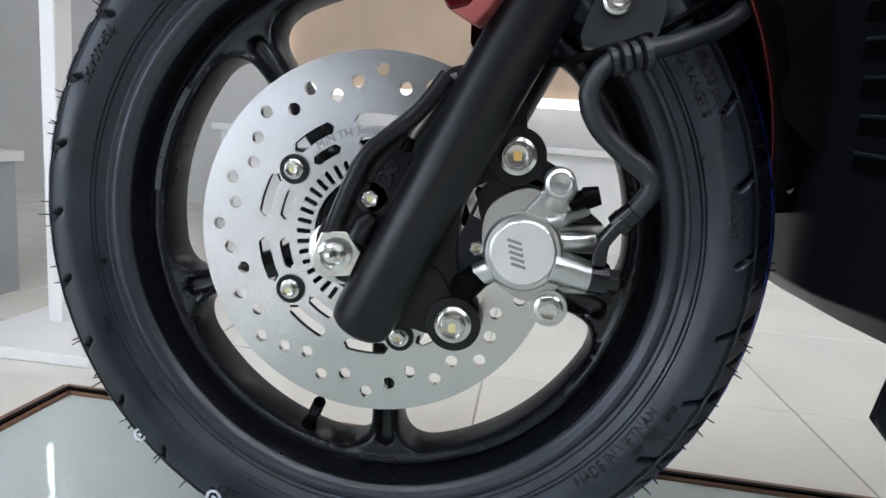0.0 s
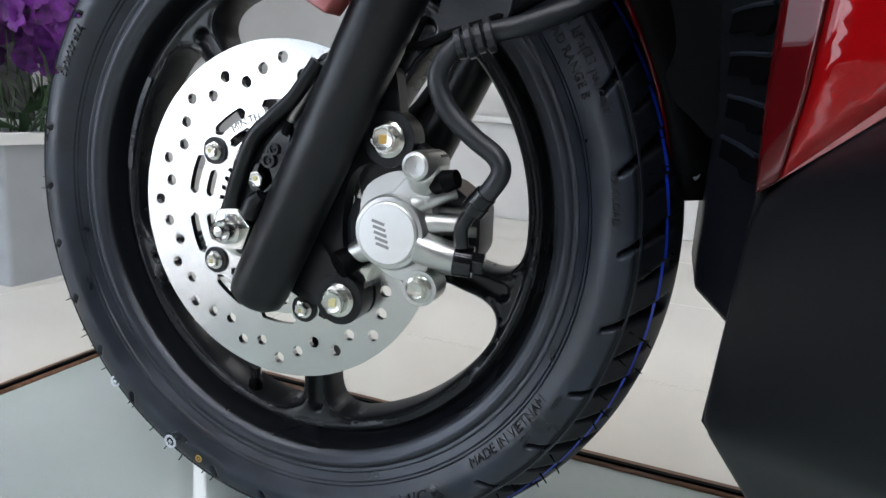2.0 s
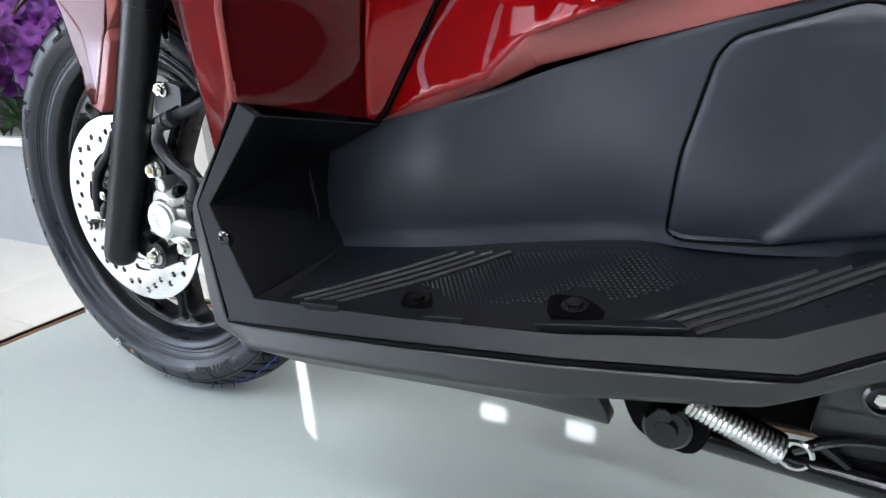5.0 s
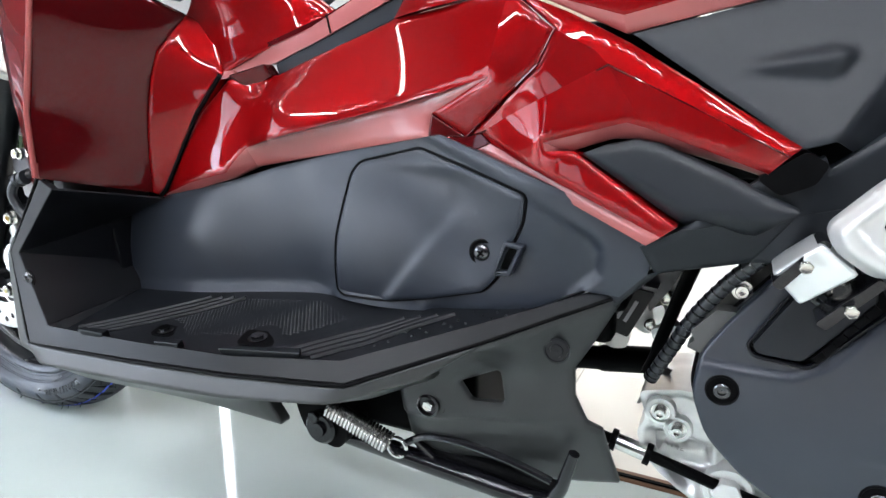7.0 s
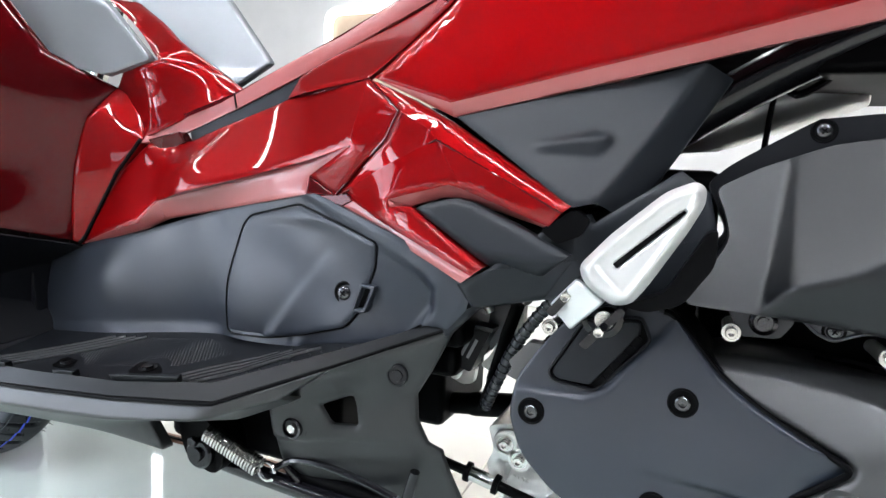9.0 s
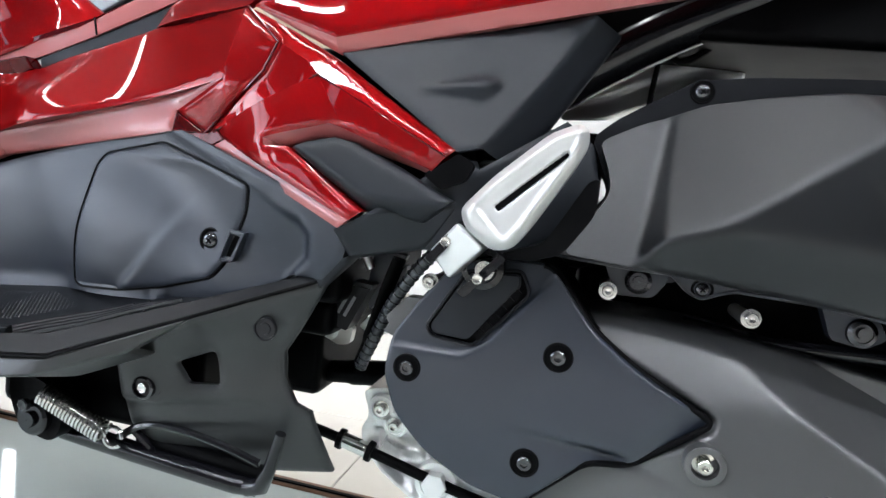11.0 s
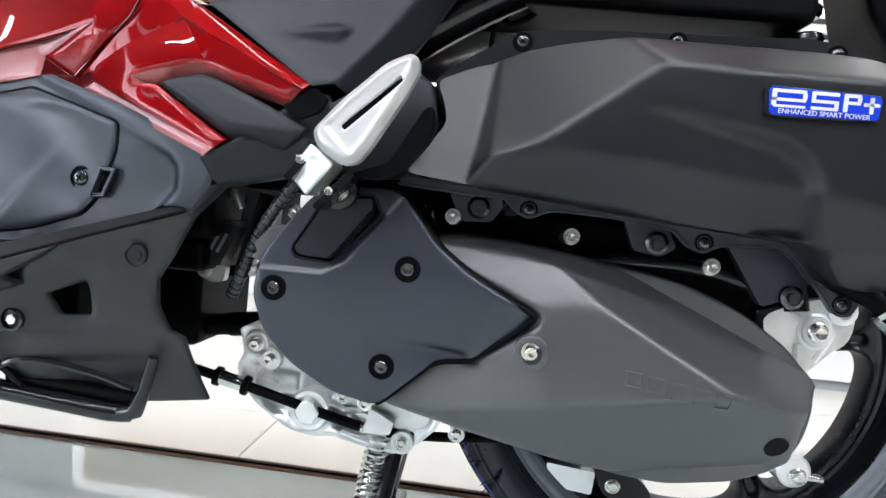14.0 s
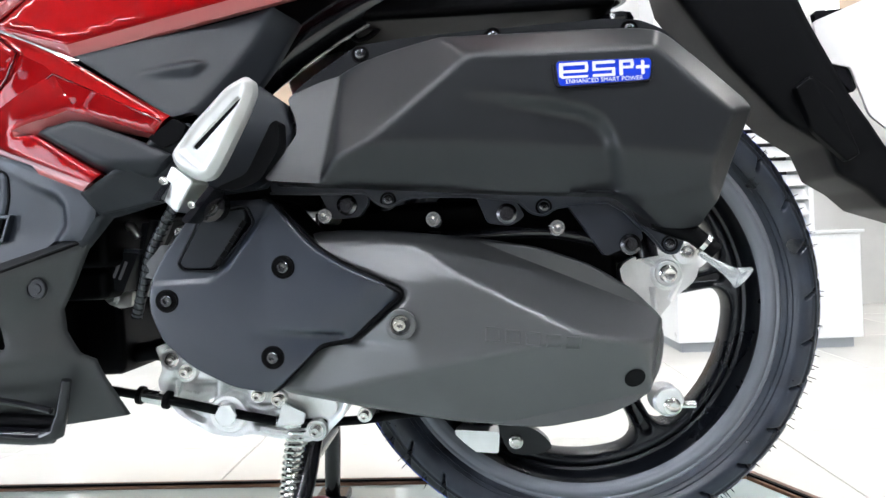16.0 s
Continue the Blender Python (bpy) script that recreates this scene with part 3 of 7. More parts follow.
for i in range(len(PO)):
    a, b, c, d = Vector(PO[i]), Vector(PO[(i + 1) % 5]), inner[(i + 1) % 5], inner[i]
    part("wood_edge", ground_plate([a, b, c, d], -0.045, 0.003), WOOD, platform, "varnished brown wooden edge", bevel=0.003)
    mid = [(a + (d - a) * 0.62), (b + (c - b) * 0.62), (b + (c - b) * 0.86), (a + (d - a) * 0.86)]
    part("edge_bead", ground_plate(mid, 0.0031, 0.0058), GAP, platform, "dark seal beside the glass")

# white display stand behind the front wheel
stand = thing("display_stand", "slim white metal display stand with a square base", "display stand", (-0.83, 0.72, FLOOR_Z))
bm = bmesh.new()
block(bm, (0, 0, 0.012), (0.30, 0.26, 0.024))
part("base_plate", bm, WHITE, stand, bevel=0.004)
bm = bmesh.new()
block(bm, (-0.05, 0.06, 0.60), (0.035, 0.05, 1.16))
part("post", bm, WHITE, stand, bevel=0.004)
bm = bmesh.new()
block(bm, (-0.03, 0.05, 1.19), (0.34, 0.02, 0.24), pose(0, 0, 0, 62, 0, 0))
part("sign_holder", bm, WHITE, stand, bevel=0.004)

# planter with purple orchids
planter = thing("orchid_planter", "grey planter box with purple orchids and leaves", "planter", (-1.52, 0.82, FLOOR_Z))
bm = bmesh.new()
prism(bm, [rounded([(-0.32, -0.21), (0.32, -0.21), (0.32, 0.21), (-0.32, 0.21)], 0.012, 3)], 0, 0.34)
for v in bm.verts:
    x, y, z = v.co
    v.co = (x, z, y)
part("box", bm, STONE, planter, "grey laminate planter box")
bm = bmesh.new()
prism(bm, [rounded([(-0.335, -0.225), (0.335, -0.225), (0.335, 0.225), (-0.335, 0.225)], 0.012, 3), rounded([(-0.30, -0.19), (0.30, -0.19), (0.30, 0.19), (-0.30, 0.19)], 0.012, 3)], 0.335, 0.362)
for v in bm.verts:
    x, y, z = v.co
    v.co = (x, z, y)
part("rim", bm, WHITE, planter, "white planter rim", bevel=0.003)
bm = bmesh.new()
block(bm, (0, 0, 0.318), (0.60, 0.38, 0.02))
part("soil", bm, GAP, planter, "dark soil")


def petal(bm, c, d, n, length, width):
    """One cupped petal that starts at c, points along d and faces n."""
    s = d.cross(n).normalized()
    rows = []
    for t, w, h in ((0, 0.15, 0), (0.3, 0.75, 0.10), (0.65, 1.0, 0.12), (0.9, 0.6, 0.04), (1.0, 0.1, -0.02)):
        q = c + d * length * t + n * h * length
        rows.append([bm.verts.new(q - s * width * w * 0.5 + n * 0.12 * width * w), bm.verts.new(q), bm.verts.new(q + s * width * w * 0.5 + n * 0.12 * width * w)])
    for a, b in zip(rows, rows[1:]):
        for j in (0, 1):
            bm.faces.new((a[j], a[j + 1], b[j + 1], b[j]))


rnd = random.Random(5)
for k in range(34):
    fx, fy = rnd.uniform(-0.24, 0.26), rnd.uniform(-0.16, 0.16)
    base = Vector((fx, fy, 0.33))
    tip = base + Vector((rnd.uniform(-0.20, 0.30), rnd.uniform(-0.30, 0.10), rnd.uniform(0.22, 0.62)))
    mid = base.lerp(tip, 0.55) + Vector((0, 0, 0.12))
    path = spline([base, mid, tip], 6, closed=False)
    part("stem", tube(bmesh.new(), path, 0.0025, 5), LEAF, planter)
    for j in range(15):
        c = path[len(path) // 3 + rnd.randrange(len(path) * 2 // 3)] + Vector((rnd.uniform(-1, 1), rnd.uniform(-1, 1), rnd.uniform(-1, 1))) * 0.03
        face = Vector((rnd.uniform(-0.3, 1.0), rnd.uniform(-1.2, -0.2), rnd.uniform(-0.3, 0.6))).normalized()
        s = face.orthogonal().normalized()
        u = face.cross(s)
        size = rnd.uniform(0.028, 0.046)
        bm = bmesh.new()
        for q in range(5):
            a = 2 * math.pi * q / 5 + rnd.random()
            d = (s * math.cos(a) + u * math.sin(a) + face * 0.25).normalized()
            petal(bm, c, d, face, size, size * 0.95)
        lilac = rnd.random() > 0.88
        part("bloom", bm, PALE_PETAL if lilac else PETAL, planter, "lilac orchid bloom" if lilac else "")
for k in range(60):
    c = Vector((rnd.uniform(-0.26, 0.28), rnd.uniform(-0.17, 0.17), 0.33 + rnd.uniform(0, 0.08)))
    d = Vector((rnd.uniform(-0.7, 0.8), rnd.uniform(-0.9, 0.5), rnd.uniform(0.3, 1.0))).normalized()
    bm = bmesh.new()
    petal(bm, c, d, d.orthogonal().normalized(), rnd.uniform(0.12, 0.26), 0.034)
    part("leaf", bm, LEAF, planter)

# white cabinet with a louvred rack on it, behind the rear wheel
cabinet = thing("cabinet", "white lacquered low cabinet standing on the tiles", "cabinet", (2.27, 1.97, FLOOR_Z))
bm = bmesh.new()
block(bm, (0, 0, 0.235), (0.68, 0.46, 0.39))
part("body", bm, WHITE, cabinet, bevel=0.004)
bm = bmesh.new()
block(bm, (0, 0.01, 0.02), (0.64, 0.42, 0.04))
part("plinth", bm, STONE, cabinet, "grey plinth")
bm = bmesh.new()
block(bm, (0, 0, 0.436), (0.70, 0.48, 0.012))
part("cabinet_top", bm, WHITE, cabinet, bevel=0.003)
rack = thing("louvred_rack", "white louvred rack of thin slats on the cabinet", "rack", (2.23, 1.97, FLOOR_Z + 0.4425))
for sx in (-0.29, 0.29):
    bm = bmesh.new()
    block(bm, (sx, 0.03, 0.52), (0.02, 0.20, 1.04))
    part("side_post", bm, WHITE, rack, bevel=0.002)
for k in range(17):
    bm = bmesh.new()
    block(bm, (0, -0.05, 0.030 + 0.058 * k), (0.56, 0.055, 0.007), pose(0, 0, 0, 52, 0, 0))
    part("slat", bm, WHITE, rack)
bm = bmesh.new()
block(bm, (0, 0.11, 0.52), (0.56, 0.02, 1.04))
part("back_panel", bm, DARK_FLOOR, rack, "grey back panel")


def wall_sign(x, z, w, h):
    """A beige board with a glowing rounded white edge."""
    root = thing("light_box_sign", "beige wall board with a glowing rounded white frame", "sign", (x, Y1, z))
    out = rounded([(-w, -h), (w, -h), (w, h), (-w, h)], 0.10, 6)
    mid = rounded([(-w + .045, -h + .045), (w - .045, -h + .045), (w - .045, h - .045), (-w + .045, h - .045)], 0.07, 6)
    part("light_frame", plate([out, mid], -0.06, -0.004), SIGN_LIGHT, root, "glowing white frame", bevel=0.004)
    part("board", plate([mid], -0.03, -0.004), BEIGE, root, "beige board")
    return root


wall_sign(-0.30, 1.02, 1.00, 0.50)
wall_sign(3.9, 1.55, 0.7, 0.40)


def wall_light(x, z, w, h, label):
    """A glowing fitting on the back wall, high above the platform."""
    root = thing("wall_light", label, "wall light", (x, Y1, z))
    part("housing", plate([rounded([(-w - .02, -h - .02), (w + .02, -h - .02), (w + .02, h + .02), (-w - .02, h + .02)], .02)], -.04, -.004), WHITE, root, bevel=.004)
    part("diffuser", plate([rounded([(-w, -h), (w, -h), (w, h), (-w, h)], .018)], -.055, -.035), WALL_LIGHT, root, "glowing white diffuser", bevel=.004)


wall_light(-2.72, 2.34, .045, .58, "tall glowing strip light on the white wall")
wall_light(-.98, 2.07, .09, .06, "small glowing spot light on the white wall")
wall_light(-.36, 2.05, .09, .06, "small glowing spot light on the white wall")

# low counter along the back wall
counter = thing("counter", "long low white counter along the wall", "counter", (0.4, Y1 - 0.28, FLOOR_Z))
bm = bmesh.new()
block(bm, (0, 0, 0.22), (3.6, 0.44, 0.44))
part("body", bm, WHITE, counter, "white counter front", bevel=0.004)
bm = bmesh.new()
block(bm, (0, -0.01, 0.455), (3.66, 0.50, 0.03))
part("worktop", bm, WHITE, counter, "white counter top", bevel=0.004)

# ---- scooter ----
scooter = thing("scooter", "red and black step-through scooter on a glass display platform", "scooter")
FX, FZ = -0.004, 0.250
RX, RZ = 1.282, 0.252


def turned(cx, cz, r, deg, y):
    return Vector((cx + r * math.cos(radians(deg)), y, cz + r * math.sin(radians(deg))))


def tyre_mesh(cx, cz, big, half, bead, n=1080):
    """A tubeless tyre whose tread slashes are cut into the surface."""
    mid = (big + bead) / 2
    side = [(bead, .60), (bead + .006, .74), (mid - .008, .99), (mid + .006, .97), (big - .019, .83), (big - .0075, .50)]
    prof = spline([(r, -half * w) for r, w in side] + [(big, 0)] + [(r, half * w) for r, w in reversed(side)], 9, closed=False)
    rows = len(prof)
    dirs = []
    for j in range(rows):
        t = (prof[min(j + 1, rows - 1)] - prof[max(j - 1, 0)]).normalized()
        d = Vector((t.y, -t.x))
        dirs.append(d if d.dot(prof[j] - Vector(((big + bead) / 2, 0))) > 0 else -d)
    edge = big - .024
    verts, faces, slots = [], [], []
    for i in range(n):
        a = 360 * i / n
        ca, sa = math.cos(radians(a)), math.sin(radians(a))
        for j, p in enumerate(prof):
            s = abs(p.y) / half
            cut = 0.0
            if p.x > edge - .010 and s > 0.10:
                lean = 4.0 * (big - p.x) / .024
                phase = (a + lean + (0 if p.y < 0 else 3)) / 12.0
                f = (phase - math.floor(phase) - 0.5) * 12.0
                g = (phase + .5 - math.floor(phase + .5) - 0.5) * 12.0
                wide = 1.35 - .70 * (big - p.x) / .030
                slim = 1.15 - .75 * (big - p.x) / .016
                if s > .22:
                    cut = .0070 * min(1, max(0, (wide - abs(f)) / .55)) * min(1, (s - .22) / .08)
                if s > .40:
                    cut = max(cut, .0060 * min(1, max(0, (slim - abs(g)) / .55)) * min(1, (s - .40) / .08))
            if abs(p.x - edge) < .0012:
                cut = max(cut, .0010)
            q = p - dirs[j] * cut
            verts.append((cx + q.x * ca, q.y, cz + q.x * sa))
    for i in range(n):
        b = (i + 1) % n
        for j in range(rows - 1):
            faces.append((i * rows + j, i * rows + j + 1, b * rows + j + 1, b * rows + j))
            slots.append(1 if min(prof[j].x, prof[j + 1].x) >= edge - .001 else 0)
    me = bpy.data.meshes.new("tyre")
    me.from_pydata(verts, [], faces)
    me.polygons.foreach_set("use_smooth", [True] * len(faces))
    me.materials.append(RUBBER)
    me.materials.append(TREAD)
    me.polygons.foreach_set("material_index", slots)
    me.set_sharp_from_angle(angle=radians(65))
    return me, prof


def tyre_extras(tyre, cx, cz, big, half, bead, prof, seed):
    """Moulding hairs, the blue zigzag stripe and raised sidewall rings."""
    rng = random.Random(seed)
    bm = bmesh.new()
    for k in range(220):
        a = rng.uniform(0, 360)
        y = rng.choice((-1, 1)) * half * rng.choice((0.42, 0.80, 0.62))
        p = min(prof, key=lambda q: abs(q.y - y) + (0.1 if q.x < (big + bead) / 2 else 0))
        q = turned(cx, cz, p.x, a, p.y)
        out = Vector((math.cos(radians(a)), 0.7 * (1 if p.y > 0 else -1), math.sin(radians(a)))).normalized()
        tube(bm, [q, q + out * rng.uniform(0.003, 0.007) + Vector((rng.uniform(-1, 1), 0, rng.uniform(-1, 1))) * 0.001], [0.0006, 0.0004], 4)
    tagged(part("moulding_hairs", bm, GAP, tyre, "fine rubber moulding hairs"), kind="stuff")
    bm = bmesh.new()
    near = [q for q in prof if q.y < 0 and q.x > big - .02]
    for i in range(60):
        for k in range(4):
            a0, a1 = 6 * i + 1.40 * k, 6 * i + 1.40 * (k + 1)
            row = []
            for a in (a0, a1):
                y = -half * (.52 + .008 * (k + (0 if a == a0 else 1)))
                pair = []
                for yy in (y, y - .0022):
                    i1 = max(j for j in range(len(near)) if near[j].y <= yy or j == 0)
                    p, q = near[i1], near[min(i1 + 1, len(near) - 1)]
                    t = 0 if p.y == q.y else (yy - p.y) / (q.y - p.y)
                    pair.append(turned(cx, cz, p.x + (q.x - p.x) * t + .0004, a, yy - .0003))
                row.append(pair)
            (p, q), (r, u) = row
            bm.faces.new([bm.verts.new(v) for v in (p, q, u, r)])
    part("blue_stripe", bm, BLUE, tyre, "thin broken blue stripe round the tread")
    for r, w, y in ((bead + .011, .0007, -.78), (bead + .0135, .0005, -.835), (big - .022, .0009, -.895)):
        p = min((q for q in prof if q.y < 0), key=lambda q: abs(q.x - r))
        bm = bmesh.new()
        lathe(bm, [(p.x - w, p.y + .0002), (p.x, p.y - .0009), (p.x + w, p.y + .0002)], 160, (cx, 0, cz), close=False)
        part("sidewall_ring", bm, RUBBER, tyre)


def arc_words(words, size, cx, cz, r, deg, prof, inward=False, lift=0.0006):
    """Raised letters that follow the sidewall."""
    def bend(x, z, d):
        rr = r + (-z if inward else z)
        a = deg + (1 if inward else -1) * math.degrees(x / r)
        p0 = min((q for q in prof if q.y < -0.005), key=lambda q: abs(q.x - rr))
        return turned(cx, cz, rr, a, p0.y + d - lift)
    return text_bm(words, size, 0.0005, bend)


def window_loop(cx, cz, deg, half, inner, outer, r0=.016, r1=.026):
    """The opening between two spokes of a cast wheel, with wide rounded corners."""
    def corner(r, side):
        spread = math.asin(min(.99, half(r) / r))
        return radians(deg - side * 36) + side * spread

    def at(r, a):
        return Vector((cx + r * math.cos(a), cz + r * math.sin(a)))
    pts = []
    # outer arc, from one spoke to the next
    a0, a1 = corner(outer, 1), corner(outer, -1)
    lead = r1 / outer
    arc = [at(outer, a0 + lead + (a1 - a0 - 2 * lead) * i / 24) for i in range(25)]
    side1 = [at(r, corner(r, -1)) for r in np.linspace(outer - r1, inner + r0, 10)]
    b0, b1 = corner(inner, 1), corner(inner, -1)
    lead0 = min(r0, inner * (b1 - b0) * .3) / inner
    low = [at(inner, b1 - lead0 + (b0 - b1 + 2 * lead0) * i / 10) for i in range(11)]
    side0 = [at(r, corner(r, 1)) for r in np.linspace(inner + r0, outer - r1, 10)]

    def bend(p, c, q, n=8):
        return [(1 - t) ** 2 * p + 2 * t * (1 - t) * c + t * t * q for t in (i / n for i in range(1, n))]
    pts += arc + bend(arc[-1], at(outer, a1), side1[0]) + side1 + bend(side1[-1], at(inner, b1), low[0]) + low + bend(low[-1], at(inner, b0), side0[0]) + side0 + bend(side0[-1], at(outer, a0), arc[0])
    return [(p.x, p.y) for p in pts]


def wheel(name, cx, cz, big, half, bead, phase, rimw, lip_mat, tyre_label):
    k = bead - 0.1865
    w = rimw - .030
    bm = bmesh.new()
    side = [(.1600, .0115), (.1640, .0120), (.1660, .0115), (.1676, .0085), (.1700, .0070), (.1722, .0090), (.1750, .0190), (.1765, .0250), (.1785, .0280)]
    front = [(r + k * (r - .16) / .0325, -y - w * (r > .173)) for r, y in side]
    back = [(r, -y) for r, y in front]
    tail = [(.1925 + k, -rimw), (.1925 + k, -rimw + .003), (.187 + k, -rimw + .005), (.180, -.014), (.172, -.009), (.170, .010), (.180, .016), (.187 + k, rimw - .005), (.1925 + k, rimw - .003), (.1925 + k, rimw)]
    lathe(bm, [*front, *tail, *reversed(back)], 200, (cx, 0, cz))
    rim = part(name, bm, RIMM, scooter, "satin black five-spoke cast wheel", smooth=50)
    # rolled outer lip: thin edge, groove and a broad sloping flange
    lip = [(.1928, .0296), (.1921, .0309), (.1905, .0311), (.1897, .0300), (.1890, .0297), (.1882, .0306), (.1866, .0317), (.1845, .0319), (.1830, .0313), (.1822, .0305), (.1808, .0300), (.1790, .0288), (.1772, .0264)]
    bm = bmesh.new()
    lathe(bm, [(r + k * (r - .16) / .0325, -y - w - .0004) for r, y in lip], 200, (cx, 0, cz), close=False)
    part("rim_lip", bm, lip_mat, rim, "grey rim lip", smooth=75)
    # spoke star: openings with a raised edge, grooved spokes, inner ledge
    width = lambda r: .0092 + .030 * max(0, .105 - r) ** 1.0 * .35  # noqa: E731
    wins = [window_loop(cx, cz, phase + 36 + 72 * j, width, .062, .1578) for j in range(5)]
    slots = []
    for j in range(5):
        a = radians(phase + 72 * j)
        c, q = math.cos(a), math.sin(a)
        put = lambda r, t: (cx + r * c - t * q, cz + r * q + t * c)  # noqa: E731, B023
        slots.append([put(.070, 0), put(.148, 0)])

    def height(x, z):
        d = np.full(np.shape(x), 9.0)
        for q in wins:
            d = np.minimum(d, reach(x, z, q, True))
        r = np.hypot(x - cx, z - cz)
        h = .0142 + np.zeros(np.shape(x))
        step1 = 1 / (1 + np.exp(-(.0026 - d) / .00022))
        groove = np.exp(-((d - .0036) / .0009) ** 2)
        edge = 1 / (1 + np.exp(-(d - .0007) / .00025))
        h = h + .0010 * step1 - .0014 * groove - .0022 * (1 - edge)
        h = h + .0022 / (1 + np.exp(-(r - .1612) / .0004))
        for q in slots:
            t = reach(x, z, q)
            w0 = .0016 + .0042 * np.clip((r - .09) / .06, 0, 1)
            h = h - .0080 / (1 + np.exp((t - w0) / .00045))
        return h - .0016 / (1 + np.exp((r - .1655) / -.0004))
    bm = relief(ring(cx, cz, .1668, 240), height, .0017, .026, wins, lambda x, z: (np.hypot(x - cx, z - cz) > .098) | (np.random.RandomState(3).rand(len(x)) < .12))
    part("spoke_star", bm, RIMM, rim, "five fluted cast spokes with raised opening edges", smooth=55)
    bm = bmesh.new()
    lathe(bm, [(.012, -.034), (.040, -.034), (.046, -.026), (.048, .026), (.040, .034), (.012, .034)], 48, (cx, 0, cz))
    part("hub", bm, RIMM, rim, bevel=.002)
    me, tp = tyre_mesh(cx, cz, big, half, bead)
    tyre = new(name.replace("wheel", "tyre"), me)
    tyre.parent = scooter
    tagged(tyre, tyre_label)
    tyre_extras(tyre, cx, cz, big, half, bead, tp, len(name))
    return rim, tyre, tp


front_wheel, front_tyre, tp = wheel("front_wheel", FX, FZ, .2495, .0420, .1865, -87, .030, LIP, "new black front tyre with moulded lettering and a blue stripe")
for words, size, r, deg, inward in (("90/80-14 M/C", .0135, .2125, -68, True), ("MADE IN VIETNAM", .0085, .205, -37, True), ("DT02", .0048, .213, -26, True),
                                   ("225 kPa(33 psi)cold", .0082, .2165, 30, False), ("LOAD RANGE B", .0075, .2075, 32, False), ("MAX LOAD", .0060, .2135, 9, False),
                                   ("75R-004049", .0085, .2140, 152, True), ("43P", .0100, .213, -117, True), ("TUBELESS", .0080, .213, 110, False)):
    part("sidewall_lettering", arc_words(words, size, FX, FZ, r, deg, tp, inward), LETTER, front_tyre, "raised rubber lettering")
for r, deg, mat, size in ((.222, -118.5, PALE, .0058), (.2255, -136, PALE, .0048), (.2165, -111, OCHRE, .0030)):
    p0 = min((q for q in tp if q.y < -.005), key=lambda q: abs(q.x - r))
    bm = bmesh.new()
    c = turned(FX, FZ, r, deg, p0.y - .0006)
    lathe(bm, [(size, 0), (size * .98, -.0005), (size * .66, -.0005), (size * .64, 0)], 20, c)
    block(bm, c + Vector((0, -.0002, 0)), (size * .5, .0006, size * .35), pose(0, 0, 0, 0, 30, 0))
    part("paint_mark", bm, mat, front_tyre, "smudged inspection paint mark")
# valve and spoke plane lettering
v0, v1 = turned(FX, FZ, .163, -109, -.004), turned(FX, FZ, .128, -107, -.026)
bm = tube(bmesh.new(), [v0, v0.lerp(v1, .35), v0.lerp(v1, .42), v0.lerp(v1, .68), v0.lerp(v1, .72), v1], [.0062, .0052, .0036, .0036, .0045, .0043], 14)
valve = part("valve_stem", bm, GAP, front_wheel, "black rubber valve stem")
part("valve_cap", tube(bmesh.new(), [v0.lerp(v1, .70), v0.lerp(v1, 1.02)], [.0046, .0044], 12), GLOSS, valve)


def rim_words(words, size, r, deg):
    def bend(x, z, d):
        return turned(FX, FZ, r - z * .8, deg + math.degrees(x / r), -.0170 + d)
    return text_bm(words, size, .0003, bend)


def rim_pad(a0, a1):
    bm = bmesh.new()
    lathe(bm, [(.1612, -.0150), (.1616, -.0166), (.1660, -.0166), (.1664, -.0130)], 24, (FX, 0, FZ), close=False, start=radians(a0), end=radians(a1))
    return bm


part("lettering_pad", rim_pad(149, 175), RIMM, front_wheel)
part("lettering_pad", rim_pad(-66, -38), RIMM, front_wheel)
part("rim_lettering", rim_words("J14M/CxMT1.85 DOT", .0052, .1638, 162), LIP, front_wheel)
part("rim_lettering", rim_words("8", .0050, .1638, -62), LIP, front_wheel)

# brake disc with drilled holes, slots, a sensor ring and five bolts
DY = -.050
DC = (FX + .001, FZ + .001)


def slot_loop(r, deg, span, w, n=8):
    out = [turned(DC[0], DC[1], r + w, deg - span + 2 * span * i / n, 0) for i in range(n + 1)]
    e1 = turned(DC[0], DC[1], r, deg + span + math.degrees(w * .8 / r), 0)
    back = [turned(DC[0], DC[1], r - w, deg + span - 2 * span * i / n, 0) for i in range(n + 1)]
    e0 = turned(DC[0], DC[1], r, deg - span - math.degrees(w * .8 / r), 0)
    return [(p.x, p.z) for p in (*out, e1, *back, e0)]


outer = []
for i in range(160):
    outer.append((DC[0] + .1112 * math.cos(math.pi * i / 80), DC[1] + .1112 * math.sin(math.pi * i / 80)))
loops = [outer, ring(*DC, .0378, 72)]
for i in range(40):
    r = (.1000, .0937, .0878, .0966, .0908)[i % 5]
    p = turned(DC[0], DC[1], r, 90 + 9 * i, 0)
    loops.append(ring(p.x, p.z, .0039, 14))
for j in range(5):
    mid = 36 + 72 * j
    for side in (-1, 1):
        loops.append(slot_loop(.0708, mid + side * 17, 9.5, .0037))
        loops.append(slot_loop(.0577, mid + side * 15.5, 7.5, .0031))
for i in range(44):
    loops.append([(turned(DC[0], DC[1], r, 360 * i / 44 + d, 0).x, turned(DC[0], DC[1], r, 360 * i / 44 + d, 0).z) for r, d in ((.0404, -1.9), (.0488, -1.7), (.0493, 0), (.0488, 1.7), (.0404, 1.9))])
